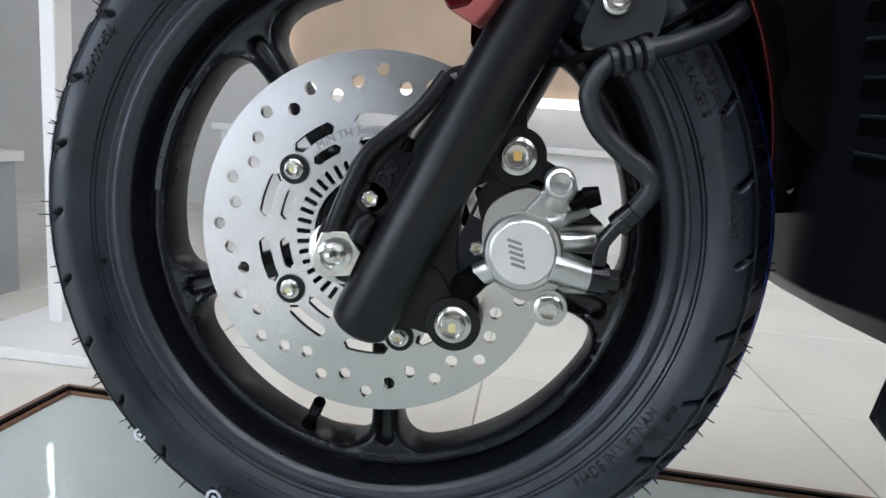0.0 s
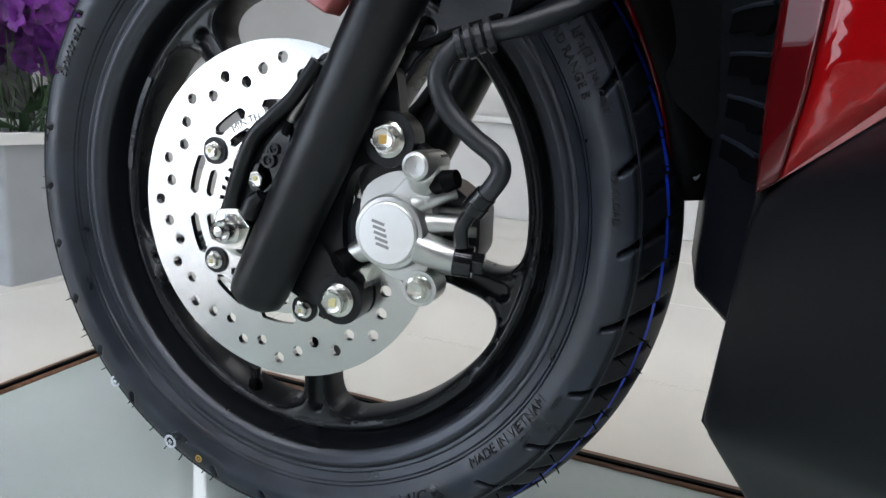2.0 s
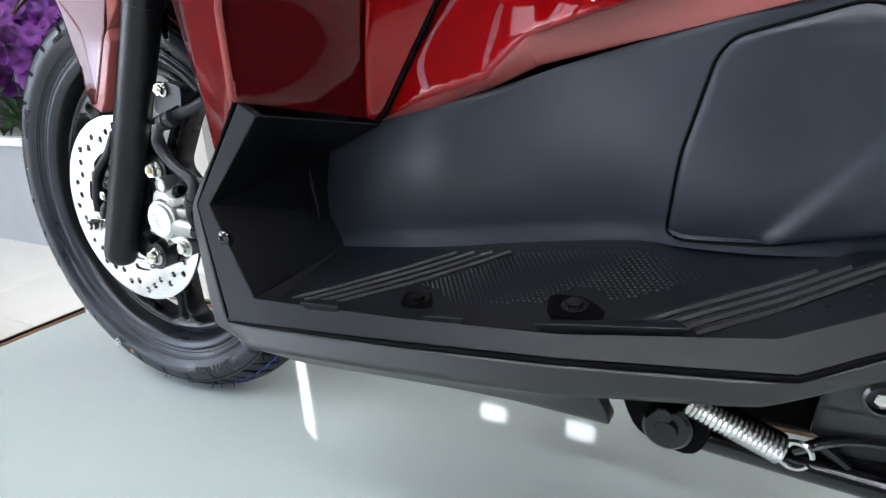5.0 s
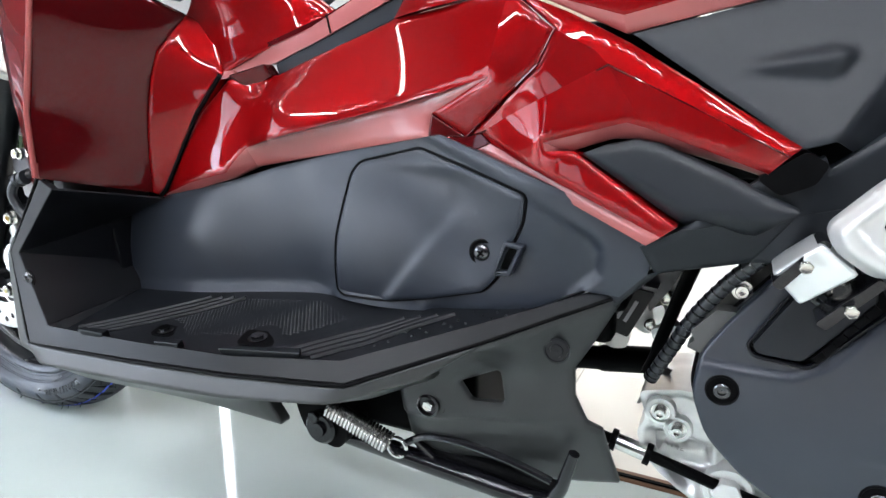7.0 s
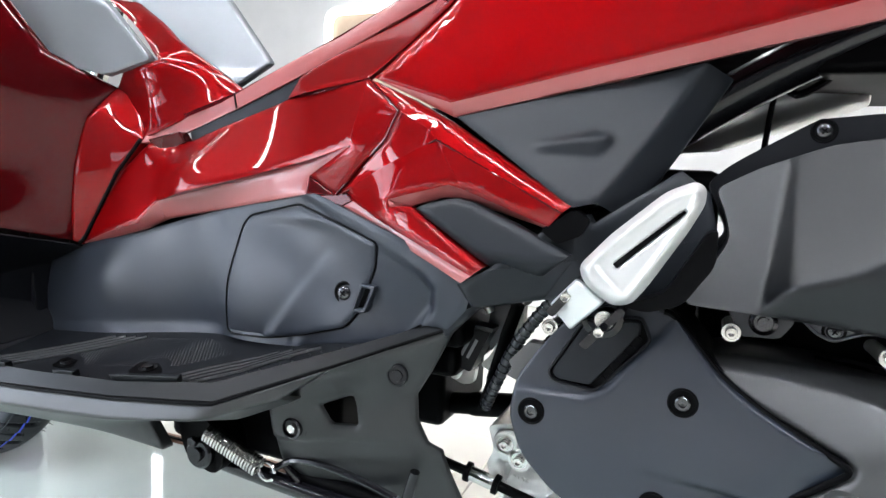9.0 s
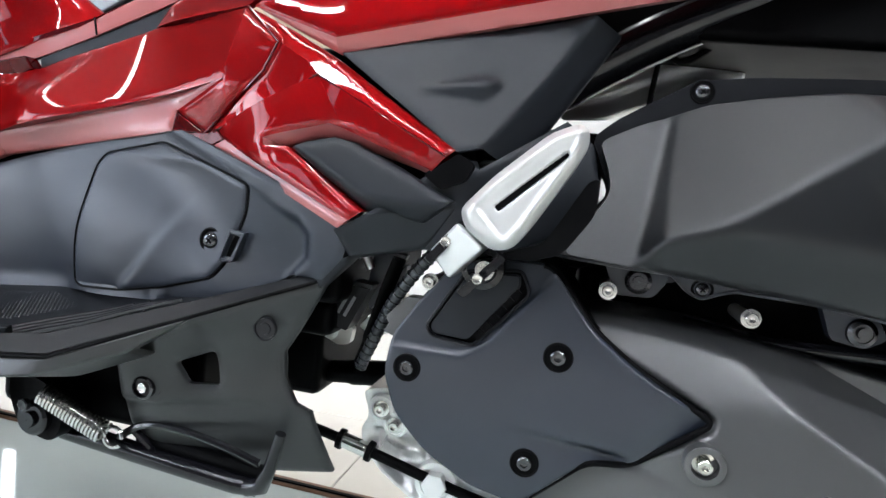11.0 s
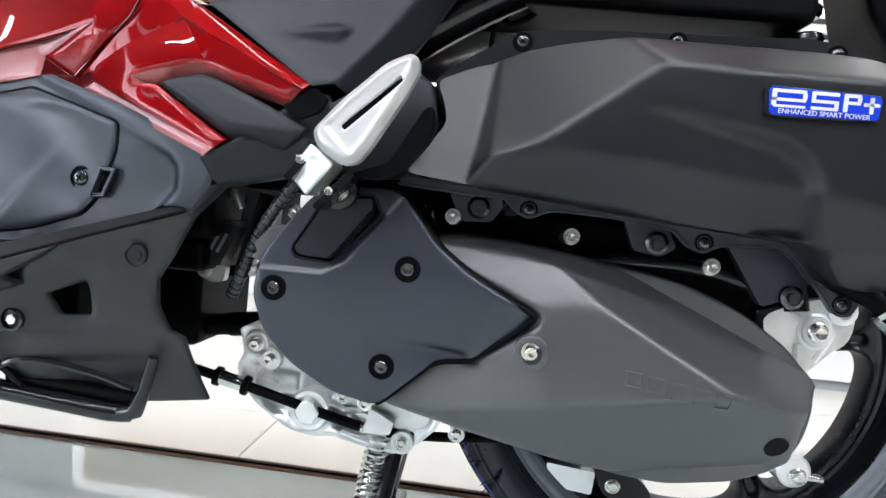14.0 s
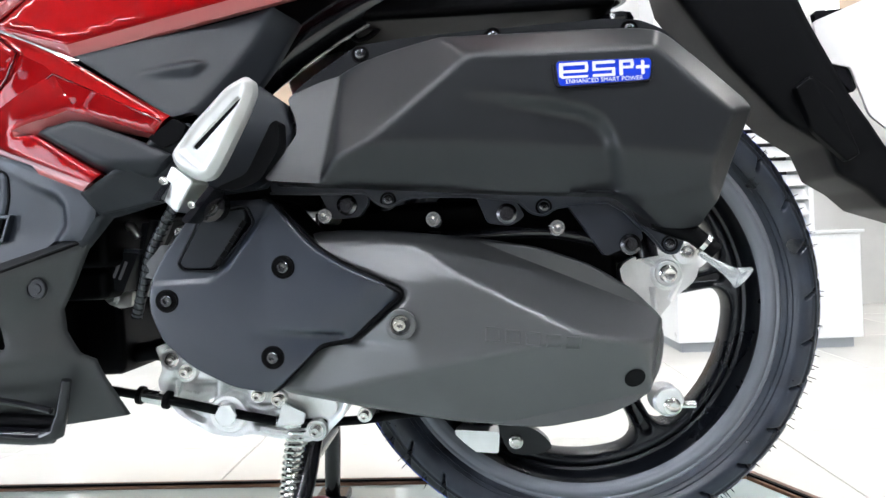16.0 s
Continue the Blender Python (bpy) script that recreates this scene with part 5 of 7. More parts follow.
# outer skirt below the footboard groove
SK = {
    "a1": (.352, -.2025, .389), "a2": (.3035, -.2060, .3182), "a3": (.3262, -.2174, .2340), "a4": (.470, -.2235, .2455), "a5": (.576, -.2255, .2555), "a6": (.6855, -.2285, .2705), "a7": (.772, -.1985, .3064), "a8": (.853, -.161, .3398),
    "b1": (.3505, -.2000, .3868), "b2": (.2943, -.2045, .3163), "b3": (.3105, -.2160, .2300), "n2": (.2655, -.1430, .3030), "n3": (.2620, -.1135, .1945), "n4": (.289, -.1220, .1610), "b3b": (.330, -.195, .2015), "b4": (.381, -.200, .203), "b5": (.447, -.2005, .2075), "b6": (.535, -.200, .2120), "b7": (.597, -.188, .2010),
    "b8": (.589, -.200, .2330), "b9": (.650, -.208, .2480), "b10": (.690, -.205, .2530), "b11": (.735, -.190, .2720),
    "m3": (.345, -.2235, .221), "m4": (.470, -.2280, .231), "m5": (.576, -.2300, .240), "m6": (.672, -.2315, .2570), "m7": (.735, -.212, .2800),
}
skirt = part("side_skirt", shell(SK, ["a1 a2 b2 b1", "a2 a3 b3 b2", "a3 m3 b3b b3", "a3 a4 m4 m3", "a4 a5 m5 m4", "a5 a6 m6 m5", "a6 a7 m7 m6",
                                      "m3 m4 b5 b4 b3b", "m4 m5 b8 b7 b6 b5", "m5 m6 b10 b9 b8", "m6 m7 b11 b10"], .012), SKIRT, scooter, "grey-black side skirt under the footboard", soft=0.5)
# front faces of the skirt, given a blacker plastic in place of shade
part("skirt_front", shell(SK, ["b1 b2 n2", "b2 b3 n3 n2", "b3 b3b n4 n3", "b3b b4 n4"], .004), BLACK, skirt, "turned-in skirt front, blacker to stand for shade", soft=.5)
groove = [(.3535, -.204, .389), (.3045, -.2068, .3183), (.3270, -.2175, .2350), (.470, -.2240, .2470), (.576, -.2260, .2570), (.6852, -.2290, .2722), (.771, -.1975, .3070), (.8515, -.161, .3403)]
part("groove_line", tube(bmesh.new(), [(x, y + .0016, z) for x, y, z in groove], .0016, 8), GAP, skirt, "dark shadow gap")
# added black tubes fill the joint so that it stays dark
part("joint_filler", tube(bmesh.new(), [(x - .001, y + .0135, z) for x, y, z in [(.3075, -.2080, .3060), *groove[2:6]]], .0100, 8), GAP, skirt, "black filler tube behind the joint")
part("joint_filler", tube(bmesh.new(), [(x + .004, y + .0085, z - .002) for x, y, z in groove[:2]], .0045, 8), GAP, skirt, "black filler tube behind the joint")

# rear lower panel with its cut-out
LP = {
    "a7": (.735, -.190, .2860), "a7b": (.772, -.1980, .3060), "a8": (.853, -.1610, .3394), "c1": (.834, -.158, .302), "c2": (.8225, -.157, .282), "c3": (.8235, -.156, .262), "c4": (.832, -.152, .242),
    "c5": (.842, -.147, .236), "c6": (.852, -.115, .178), "c7": (.775, -.130, .1720), "c8": (.725, -.145, .1790), "c9": (.697, -.155, .2030), "d1": (.700, -.178, .262), "d2": (.728, -.172, .236), "d3": (.790, -.162, .246),
    "h1": (.7450, -.1730, .2650), "h2": (.7735, -.1670, .2775), "h3": (.7770, -.1630, .2500), "h4": (.7520, -.1650, .2480),
}
LP_EDGE = [(LP[k][0], LP[k][2]) for k in "a7 a7b a8 c1 c2 c3 c4 c5 c6 c7 c8 c9 d1".split()]
LP_HOLE = [(p.x, p.y) for p in rounded([(LP[k][0], LP[k][2]) for k in "h1 h2 h3 h4".split()], .004, 4)]
lp_sheet = fair([(p[0], p[2], -p[1]) for k, p in LP.items()], .02)


def lower_height(x, z):
    """Upper panel with a pressed edge, over a flange that flares outwards."""
    h = lp_sheet(x, z)
    h = h + .0050 * fold(x, z, (.842, .2440), (.700, .2285), .0006, 1, .05)
    return h - .0016 * np.exp(-(np.minimum(reach(x, z, LP_EDGE, True), reach(x, z, LP_HOLE, True)) / .0018) ** 2)


lower = part("lower_side_panel", relief(LP_EDGE, lower_height, .0032, .005, [LP_HOLE]), SKIRT, scooter, "grey-black lower side panel with a cut-out", smooth=62)
bm = bmesh.new()
lathe(bm, [(.0088, .0002), (.0088, -.0018), (.0075, -.0022), (.0072, -.0012), (.0045, -.0012), (.0042, -.0020), (.0004, -.0020)], 28, (.8145, surface_y(lower, .8145, .3012) - .0040, .3012), close=False)
part("panel_clip", bm, FORKM, lower, "black round panel clip", smooth=35)
bm = bmesh.new()
lathe(bm, [(.0088, .012), (.0088, -.004), (.0072, -.0050), (.0070, -.001), (.0004, -.001)], 24, (.7232, -.1745, .2432), close=False)
part("bracket_sleeve", bm, SCREW, lower, "dark metal sleeve", smooth=35)
# panel isn't recessed; a black plate stands for the recess's shade
part("recess_shade_plate", plate([rounded([(.7060, .2360), (.7090, .2520), (.7240, .2560), (.7350, .2490), (.7350, .2370), (.7180, .2320)], .006)], -.1738, -.160), GAP, lower, "black plate standing for the shaded bolt recess")
hex_bolt(lower, .7232, -.1755, .2432, .0042, "bracket_bolt", CHROME, False)

# tunnel cover with its service lid
TN = {
    "w1": (.401, -.1120, .3640), "w2": (.350, -.1115, .342), "w3": (.339, -.1110, .290), "w4": (.357, -.1115, .263), "f4": (.470, -.1140, .276), "f5": (.606, -.1175, .2935), "f6": (.700, -.1350, .2995), "f7": (.792, -.1555, .3180), "f8": (.830, -.1640, .3400),
    "t1": (.500, -.1160, .3870), "t2": (.545, -.1185, .3995), "t3": (.704, -.1400, .4380), "t4": (.782, -.1580, .4140), "t5": (.842, -.1690, .3950), "t6": (.872, -.1740, .3820), "t7": (.850, -.166, .340),
    "p1": (.452, -.1230, .330), "p2": (.590, -.1285, .350), "p3": (.700, -.1440, .3560), "p4": (.790, -.1520, .362),
    "g1": (.786, -.1650, .4000), "g2": (.836, -.1710, .3730), "g3": (.820, -.1680, .3360), "g4": (.788, -.1610, .3215), "v1": (.782, -.1530, .392), "v2": (.810, -.1550, .366), "v3": (.800, -.1520, .342), "v4": (.772, -.1480, .330),
}
TUNNEL_EDGE = [(.4010, .3640), (.500, .3870), (.545, .3995), (.704, .4380), (.782, .4140), (.842, .3950), (.872, .3820), (.866, .358), (.850, .340), (.830, .3400), (.792, .3180), (.700, .2995), (.606, .2935), (.470, .276), (.357, .263), (.339, .290), (.350, .342)]
TUNNEL_FLOOR = [(.30, .45), (.66, .46), (.7076, .4290), (.783, .3985), (.8300, .3770), (.8362, .3690), (.8345, .3540), (.8050, .3230), (.7920, .3150), (.74, .2990), (.66, .22), (.30, .22)]
tunnel_body = fair([(x, z, -y) for x, y, z in [TN[k] for k in "w1 w2 w3 w4 f4 f5 f6 t1 t2 t3 p1 p2 p3".split()]] + [(.6114, .2987, .1235), (.638, .409, .1320), (.6654, .3028, .1360), (.694, .4223, .1360), (.7525, .3565, .1465), (.787, .399, .1630), (.754, .3267, .1500), (.728, .386, .1430), (.800, .345, .1530)], .004)
tunnel_border = fair([(x, z, -y) for x, y, z in [TN[k] for k in "t3 t4 t5 t6 t7 f8 f7 g2 g3".split()]], .004)


def tunnel_height(x, z):
    """Rounded tunnel flank; behind the lid it sinks into a pocket inside a raised border."""
    body, border = tunnel_body(x, z), tunnel_border(x, z)
    d = reach(x, z, TUNNEL_FLOOR, True) * np.where(within(x, z, TUNNEL_FLOOR), -1, 1)
    rise = smax(.0010, body, body + 1.3 * d)
    h = np.where(x > .69, smin(.0016, smax(.0016, border, body), rise), body)
    fillet = np.clip(1 - reach(x, z, [(.357, .263), (.470, .276), (.606, .2935), (.700, .2995)]) / .016, 0, 1)
    d = reach(x, z, TUNNEL_EDGE, True)
    return h + .006 * fillet ** 2 - .0012 * np.exp(-(d / .002) ** 2)


tunnel = part("tunnel_cover", relief(TUNNEL_EDGE, tunnel_height, .0036, .012), TUNNEL, scooter, "scuffed blue-black plastic tunnel cover", smooth=62)


lid_loop = rounded([(.6114, .3020), (.6185, .3500), (.6335, .4020), (.6420, .4115), (.6960, .4243), (.7874, .3995), (.7840, .3800), (.7700, .3520), (.7655, .3390), (.7543, .3262), (.7050, .3105), (.6654, .3028), (.6400, .3005), (.6200, .2985)], .005, 4)
bm = tube(bmesh.new(), [(p[0], 0, p[1]) for p in along(lid_loop, .006)], .0010, 6)
part("lid_gap", drape(bm, tunnel, .0002), GAP, tunnel, "dark gap round the lid")
LC = Vector((.698, .362))
lid_edge = [LC + (p - LC) * .985 for p in lid_loop]


def lid_height(x, z):
    """The lid follows the tunnel, with one diagonal pressed crease."""
    h = tunnel_body(x, z) + .0016
    d = slope((.6600, .3040), (.7320, .3900), 0, -1)(x, z)
    t = np.clip((.392 - z) / .085, 0, 1)
    h = h + .0058 * t / (1 + np.exp(-(d - .004) / .0016)) * np.exp(-np.maximum(d, 0) / .07)
    h = h + .0022 * np.exp(-((z - .4130) / .006) ** 2) * np.exp(-((x - .71) / .05) ** 2)
    return h - .0012 * np.exp(-(reach(x, z, lid_edge, True) / .0014) ** 2)


lid = part("service_lid", relief(lid_edge, lid_height, .0030, .008), TUNNEL, tunnel, "dark service lid with a diagonal crease and one screw", smooth=62)
cross_screw(lid, .7520, surface_y(lid, .752, .354, .0002), .3545, .0062)
bm = drape(plate([[(.7700, .3655), (.7855, .3645), (.7750, .3415), (.7625, .3398)], [(.7725, .3620), (.7805, .3612), (.7728, .3450), (.7655, .3440)]], -.006, .004), tunnel)
part("latch_pull", bm, TUNNEL, lid, "moulded finger pull", bevel=.0012)
# black plate inside the pull stands for the shade of its hollow
bm = drape(plate([[(.7725, .3620), (.7805, .3612), (.7728, .3450), (.7655, .3440)]], -.0012, .003), tunnel)
part("latch_recess_shade", bm, GAP, lid)

# red side panel in front of the rear arms
RP = {
    "v": (.399, -.1135, .3635), "s0": (.452, -.1165, .3745), "s1": (.498, -.1185, .3875), "s2": (.529, -.1205, .4000), "n1": (.706, -.1425, .4330), "n2": (.7075, -.1400, .4490), "tip": (.756, -.1585, .4730),
    "q1": (.497, -.1255, .3935), "q2": (.5255, -.1290, .4170), "u1": (.432, -.1170, .4050), "u2": (.462, -.1145, .4450), "u3": (.495, -.1110, .4740), "u4": (.545, -.1060, .4770), "u5": (.659, -.1060, .5175), "u6": (.766, -.1480, .5270),
    "m1": (.560, -.1350, .4500), "q0": (.448, -.1215, .3810), "r1": (.800, -.1600, .5010), "r2": (.790, -.1585, .4800), "k": (.737, -.1430, .4330),
}
front_side = part("front_side_panel", moulded(RP, [["v q0 u1", "q0 q1 q2 m1 u2 u1", "u2 m1 u4 u3", "m1 tip u5 u4", "q2 tip m1", "tip u6 u5"], ["tip r2 r1 u6", "n2 k r2 tip"]], .012, stiff=.02), RED, scooter, "glossy candy red side panel", smooth=62)
# underside coloured paler in place of the floor's reflection
part("under_facet", moulded(RP, [["v s0 q0", "s0 s1 q1 q0"], ["s1 s2 q2 q1"], ["s2 n1 n2 tip q2"]], .006, roll=.0008), RED_IN_LIGHT, front_side, "red facet, paler from floor reflection in its colour", smooth=62)
# notch is shaded by colour: the darker copy of the red
part("notch_facet", shell(RP, ["n1 k n2"], .006), RED_IN_SHADE, front_side, "red notch facet with shade in its colour", bevel=.0015)

# rear side panel with its two arms
AR = {
    "c": (.768, -.1495, .5265), "r1": (.800, -.1600, .5010), "q": (.826, -.1630, .4875), "q2": (.834, -.1660, .4795), "h1": (.843, -.1600, .4925), "h0": (.806, -.1540, .5110),
    "t0": (.9375, -.1790, .4368), "x2": (.9325, -.1815, .4322), "t2": (.9235, -.1795, .4225), "a2": (.8590, -.1740, .4445), "a1": (.8480, -.1735, .4472), "n": (.7985, -.1700, .4338),
    "k": (.737, -.1430, .4345), "k1": (.748, -.1470, .4375), "r2": (.790, -.1600, .4800), "n2": (.8000, -.1700, .4285), "m": (.8185, -.1720, .4295), "b1": (.8815, -.1870, .3915), "b0": (.8735, -.1880, .3850), "g1": (.756, -.1490, .4300), "g0": (.744, -.1450, .4250), "b2": (.8655, -.1850, .3790), "k0": (.7085, -.1420, .4320),
    "la": (.8400, -.1650, .4372), "lb": (.8520, -.1650, .4375), "lm": (.8160, -.1660, .4292), "lt": (.9205, -.1720, .4205),
}
rear_side = part("rear_side_panel", moulded(AR, [["c h0 r1", "r1 h0 h1 q"], ["q h1 t0 x2 q2"], ["q2 x2 t2 a2"], ["r1 q q2 k1 r2"], ["k1 q2 a2 a1 n", "k1 n n2 g1", "n2 m b1 b0 g1"], ["r2 k1 k"]], .014, step=.0035), RED, scooter, "glossy red rear side panel with two pointed arms", smooth=62)
# lips and lower facets take the paler red that imitates floor reflection
part("arm_lip", moulded(AR, [["n a1 la lm", "a1 a2 lb la", "a2 t2 lt lb"], ["n lm m n2"]], .004, step=.003, roll=.0005), RED_IN_LIGHT, rear_side, "red lip, paler from floor reflection in its colour", smooth=62)
# root facet's shade is painted as darker red
part("arm_root", shell(AR, ["k0 k k1 g1 g0"], .005), RED_IN_SHADE, rear_side, "red root facet with shade in its colour", bevel=.0012)
part("arm_facet", moulded(AR, [["g1 b0 b2 g0"]], .005, roll=.0008), RED_IN_LIGHT, rear_side, "red facet, paler from floor reflection in its colour", smooth=62)
for pts, r in (([(.768, -.150, .527), (.8005, -.1618, .5008), (.790, -.1612, .480), (.737, -.1440, .4345)], .0009), ([(.745, -.1462, .4350), (.8345, -.1672, .4793), (.9325, -.1822, .4321)], .0007)):
    part("panel_seam", tube(bmesh.new(), pts, r, 6), RED_IN_SHADE, rear_side, "thin panel seam")
# added black block that makes the notch between the arms look dark
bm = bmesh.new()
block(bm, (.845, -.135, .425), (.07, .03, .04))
part("arm_backing", bm, GAP, rear_side, "black filler block behind the arms", bevel=.004)

# upper trim: pale spear, black strip and maroon rail rising to the seat
UT = {"b2": (.476, -.1100, .4730), "b": (.492, -.1120, .4745), "l0": (.4985, -.1040, .4800), "l1": (.5384, -.1020, .4868), "l2": (.5982, -.1015, .5095), "l3": (.6687, -.1010, .5389), "l4": (.7287, -.0990, .5672), "l5": (.800, -.0950, .6020),
      "u1": (.482, -.1020, .4880), "u2": (.5931, -.0990, .5243), "u3": (.708, -.0970, .5749), "u4": (.790, -.0940, .6150), "i1": (.486, -.070, .4930), "i2": (.595, -.070, .5310), "i3": (.708, -.070, .5830), "i4": (.790, -.070, .6240)}
# trim uses the red with reflected light in its colour
spear = part("upper_trim", moulded(UT, [["b2 b l0 u1"], ["l0 l1 l2 u2 u1", "l2 l3 l4 u3 u2", "l4 l5 u4 u3"]], .006, roll=.0006, stiff=.002), RED_IN_LIGHT, scooter, "upper red trim to the seat, reflection in its colour", smooth=62)
# inner face darkened by colour in place of shade
part("trim_inner_face", shell(UT, ["u1 u2 i2 i1", "u2 u3 i3 i2", "u3 u4 i4 i3"], .004, (0, 0, -1)), RED_IN_SHADE, spear, "red inner face of the trim, shade in its colour")
part("trim_seam", tube(bmesh.new(), [(.5931, -.1000, .5243), (.5982, -.1024, .5095)], .0008, 6), GAP, spear, "dark joint across the trim")
STR = {"a": (.541, -.1005, .4765), "b": (.6585, -.1005, .5180), "c": (.6690, -.0985, .5392), "d": (.5982, -.0990, .5100), "e": (.5384, -.0998, .4872)}
part("black_strip", shell(STR, ["a b c d e"], .030), TRIM_BLACK, spear, "black plastic strip", bevel=.0015)
RAIL = {"a": (.658, -.1055, .5180), "b": (.766, -.1480, .5280), "c": (.820, -.1420, .5730), "d": (.860, -.1360, .6150), "e": (.800, -.0955, .6015), "f": (.7287, -.0995, .5666), "g": (.6690, -.1015, .5384)}
part("maroon_rail", moulded(RAIL, [["a b g", "b c f g", "c d e f"]], .008, stiff=.002), RED, spear, "dark glossy red rail", smooth=62)
part("red_reflector_cap", shell({"a": (.498, -.1165, .4770), "b": (.536, -.1130, .4865), "c": (.541, -.1090, .4760), "d": (.5175, -.1095, .4634)}, ["a b c d"], .012), RED_IN_SHADE, spear, "small red moulded cap with shade in its colour", bevel=.002)

# red tail panel and black triangular cover
TL = {"c": (.772, -.1490, .5275), "v": (.839, -.1535, .5075), "v2": (.841, -.1500, .4975), "p1": (1.012, -.1420, .5480), "q1": (1.013, -.1380, .5370), "p2": (1.110, -.1330, .5740), "q2": (1.110, -.1290, .5600), "p3": (1.34, -.110, .640), "q3": (1.34, -.106, .622),
      "u1": (.824, -.1400, .5760), "u0": (.864, -.1340, .6180), "u2": (1.00, -.1340, .640), "u3": (1.12, -.1240, .665), "u4": (1.34, -.100, .700)}
tail = part("tail_panel", moulded(TL, [["c v u1", "u1 u2 u0", "v p1 u2 u1", "p1 p2 u3 u2", "p2 p3 u4 u3"]], .012, step=.006), RED, scooter, "glossy red tail panel under the seat", smooth=62)
# reflected floor light is put into this facet's colour
part("tail_facet", moulded(TL, [["c v2 v"], ["v v2 q1 p1", "p1 q1 q2 p2", "p2 q2 q3 p3"]], .006, roll=.0004), RED_IN_LIGHT, tail, "red lower facet, reflection in its colour", smooth=62)
TR = {"a": (.8450, -.1550, .4970), "b": (1.0120, -.1350, .5360), "c": (1.0060, -.1330, .5240), "d": (.953, -.1740, .4400), "e": (.938, -.1770, .4360),
      "s1": (1.030, -.120, .528), "s2": (.972, -.150, .428)}
TRI_EDGE = [TR[k] for k in "a b s1 s2 d e".split()]
tri_sheet = fair([(x, z, -y) for x, y, z in [TR[k] for k in "a b c d e".split()]], .001)


def tri_height(x, z):
    """Flat cover with a fold along its rear edge and a pressed scoop."""
    h = tri_sheet(x, z)
    h = smin(.0010, h, h + slope((1.0060, .5240), (.953, .4400), 0, -1.2)(x, z))
    low = slope((.8934, .4750), (.9500, .4704), 0, 1)(x, z)
    crest = .0075 * np.clip((x - .8934) / .045, 0, 1)
    back = slope((.9588, .4828), (.9496, .4704), .0010, -1.4)(x, z)
    over = slope((.8934, .4755), (.9444, .4880), .0004, -1.6)(x, z)
    bump = smin(.0012, crest, .70 * np.abs(low), back, over)
    h = h + np.maximum(0, bump) * within(x, z, [(.8934, .4752), (.9320, .4868), (.9450, .4892), (.9610, .4830), (.9500, .4700)])
    return h - .0010 * np.exp(-(reach(x, z, [(p[0], p[2]) for p in TRI_EDGE], True) / .0018) ** 2)


part("triangle_cover", relief([(p[0], p[2]) for p in TRI_EDGE], tri_height, .0034, .010), TRIM_BLACK, scooter, "black triangular side cover with a pressed recess", smooth=62)

# black rear frame cover with a raised insert
BP = {"a": (.848, -.164, .3330), "b": (.870, -.172, .3600), "c": (.8620, -.184, .3775), "d": (.884, -.186, .3900), "e": (.921, -.178, .4200), "f": (.949, -.174, .4320), "g": (.952, -.172, .4260), "h": (1.003, -.150, .4640), "i": (1.022, -.148, .4500), "j": (1.029, -.150, .4220),
      "k": (1.024, -.152, .3990), "l": (1.003, -.156, .3775), "m": (.975, -.160, .3740), "n": (.920, -.164, .3700), "o": (.872, -.166, .3580), "p": (.940, -.170, .400), "q": (.838, -.162, .3430), "r": (.824, -.168, .4280)}
cover = part("rear_frame_cover", moulded(BP, [["b c d p n"], ["d e f g p", "g h i j p"], ["j k l m p", "m n p"], ["b n o", "q b o a"]], .012, roll=.002, stiff=.002), TRIM_BLACK, scooter, "black moulded rear frame cover", smooth=62)
INS = [(.8240, .4285), (.8350, .4333), (.8545, .4380), (.8670, .4360), (.9025, .4218), (.9400, .4045), (.9210, .3885), (.8830, .3920)]


def insert_height(x, z):
    """Flat raised insert with a sloping front and foot."""
    top = facet((.84, .43, .1800), (.93, .42, .1830), (.90, .395, .1890))(x, z)
    front = slope((.8780, .3960), (.8330, .4300), .1815, -.75)(x, z)
    foot = slope((.9200, .4000), (.8860, .4020), .1880, -.9)(x, z)
    return smin(.0008, top, front, foot) - .0020 * np.exp(-(reach(x, z, INS, True) / .0018) ** 2)


part("raised_insert", relief(INS, insert_height, .0026, .012), TRIM_BLACK, cover, "raised black insert between the red arms", smooth=62)
part("arm_end_cap", plate([rounded([(.918, .4200), (.940, .4350), (.951, .4290), (.946, .4180), (.930, .4110)], .003)], -.178, -.160), GAP, cover, "dark end cap", bevel=.0015)

# leg shield: red outer wing, inner face in red darkened for shade, silver trim
LS = {"p1": (.354, -.2035, .3890), "p2": (.352, -.2015, .4450), "p3": (.361, -.1985, .4900), "p4": (.372, -.1950, .5500), "p5": (.36, -.190, .640), "i1": (.405, -.1150, .3640), "i2": (.398, -.1220, .3680), "i3": (.421, -.1220, .4980), "i4": (.441, -.1030, .5300), "i5": (.456, -.110, .545), "i6": (.400, -.150, .560),
      "o1": (.2640, -.1450, .3020), "o2": (.2620, -.1450, .3400), "o3": (.2612, -.1475, .3750), "q1": (.3538, -.2042, .4020), "r1": (.2705, -.1495, .3085), "r2": (.2735, -.1548, .3400), "r3": (.2745, -.1588, .3750), "r4": (.2660, -.1572, .4570), "r5": (.2450, -.1475, .5600), "o4": (.249, -.1500, .4570), "o5": (.225, -.140, .560), "t1": (.412, -.1140, .3700), "t2": (.460, -.1150, .4420), "t3": (.488, -.1110, .4760), "t4": (.470, -.095, .520)}
shield = part("leg_shield", moulded(LS, [["q1 p2 r3 r2 r1", "p2 p3 r4 r3", "p3 p4 r5 r4", "p4 p5 r5"]], .006, stiff=.002), RED, scooter, "glossy red outer leg shield", smooth=62)
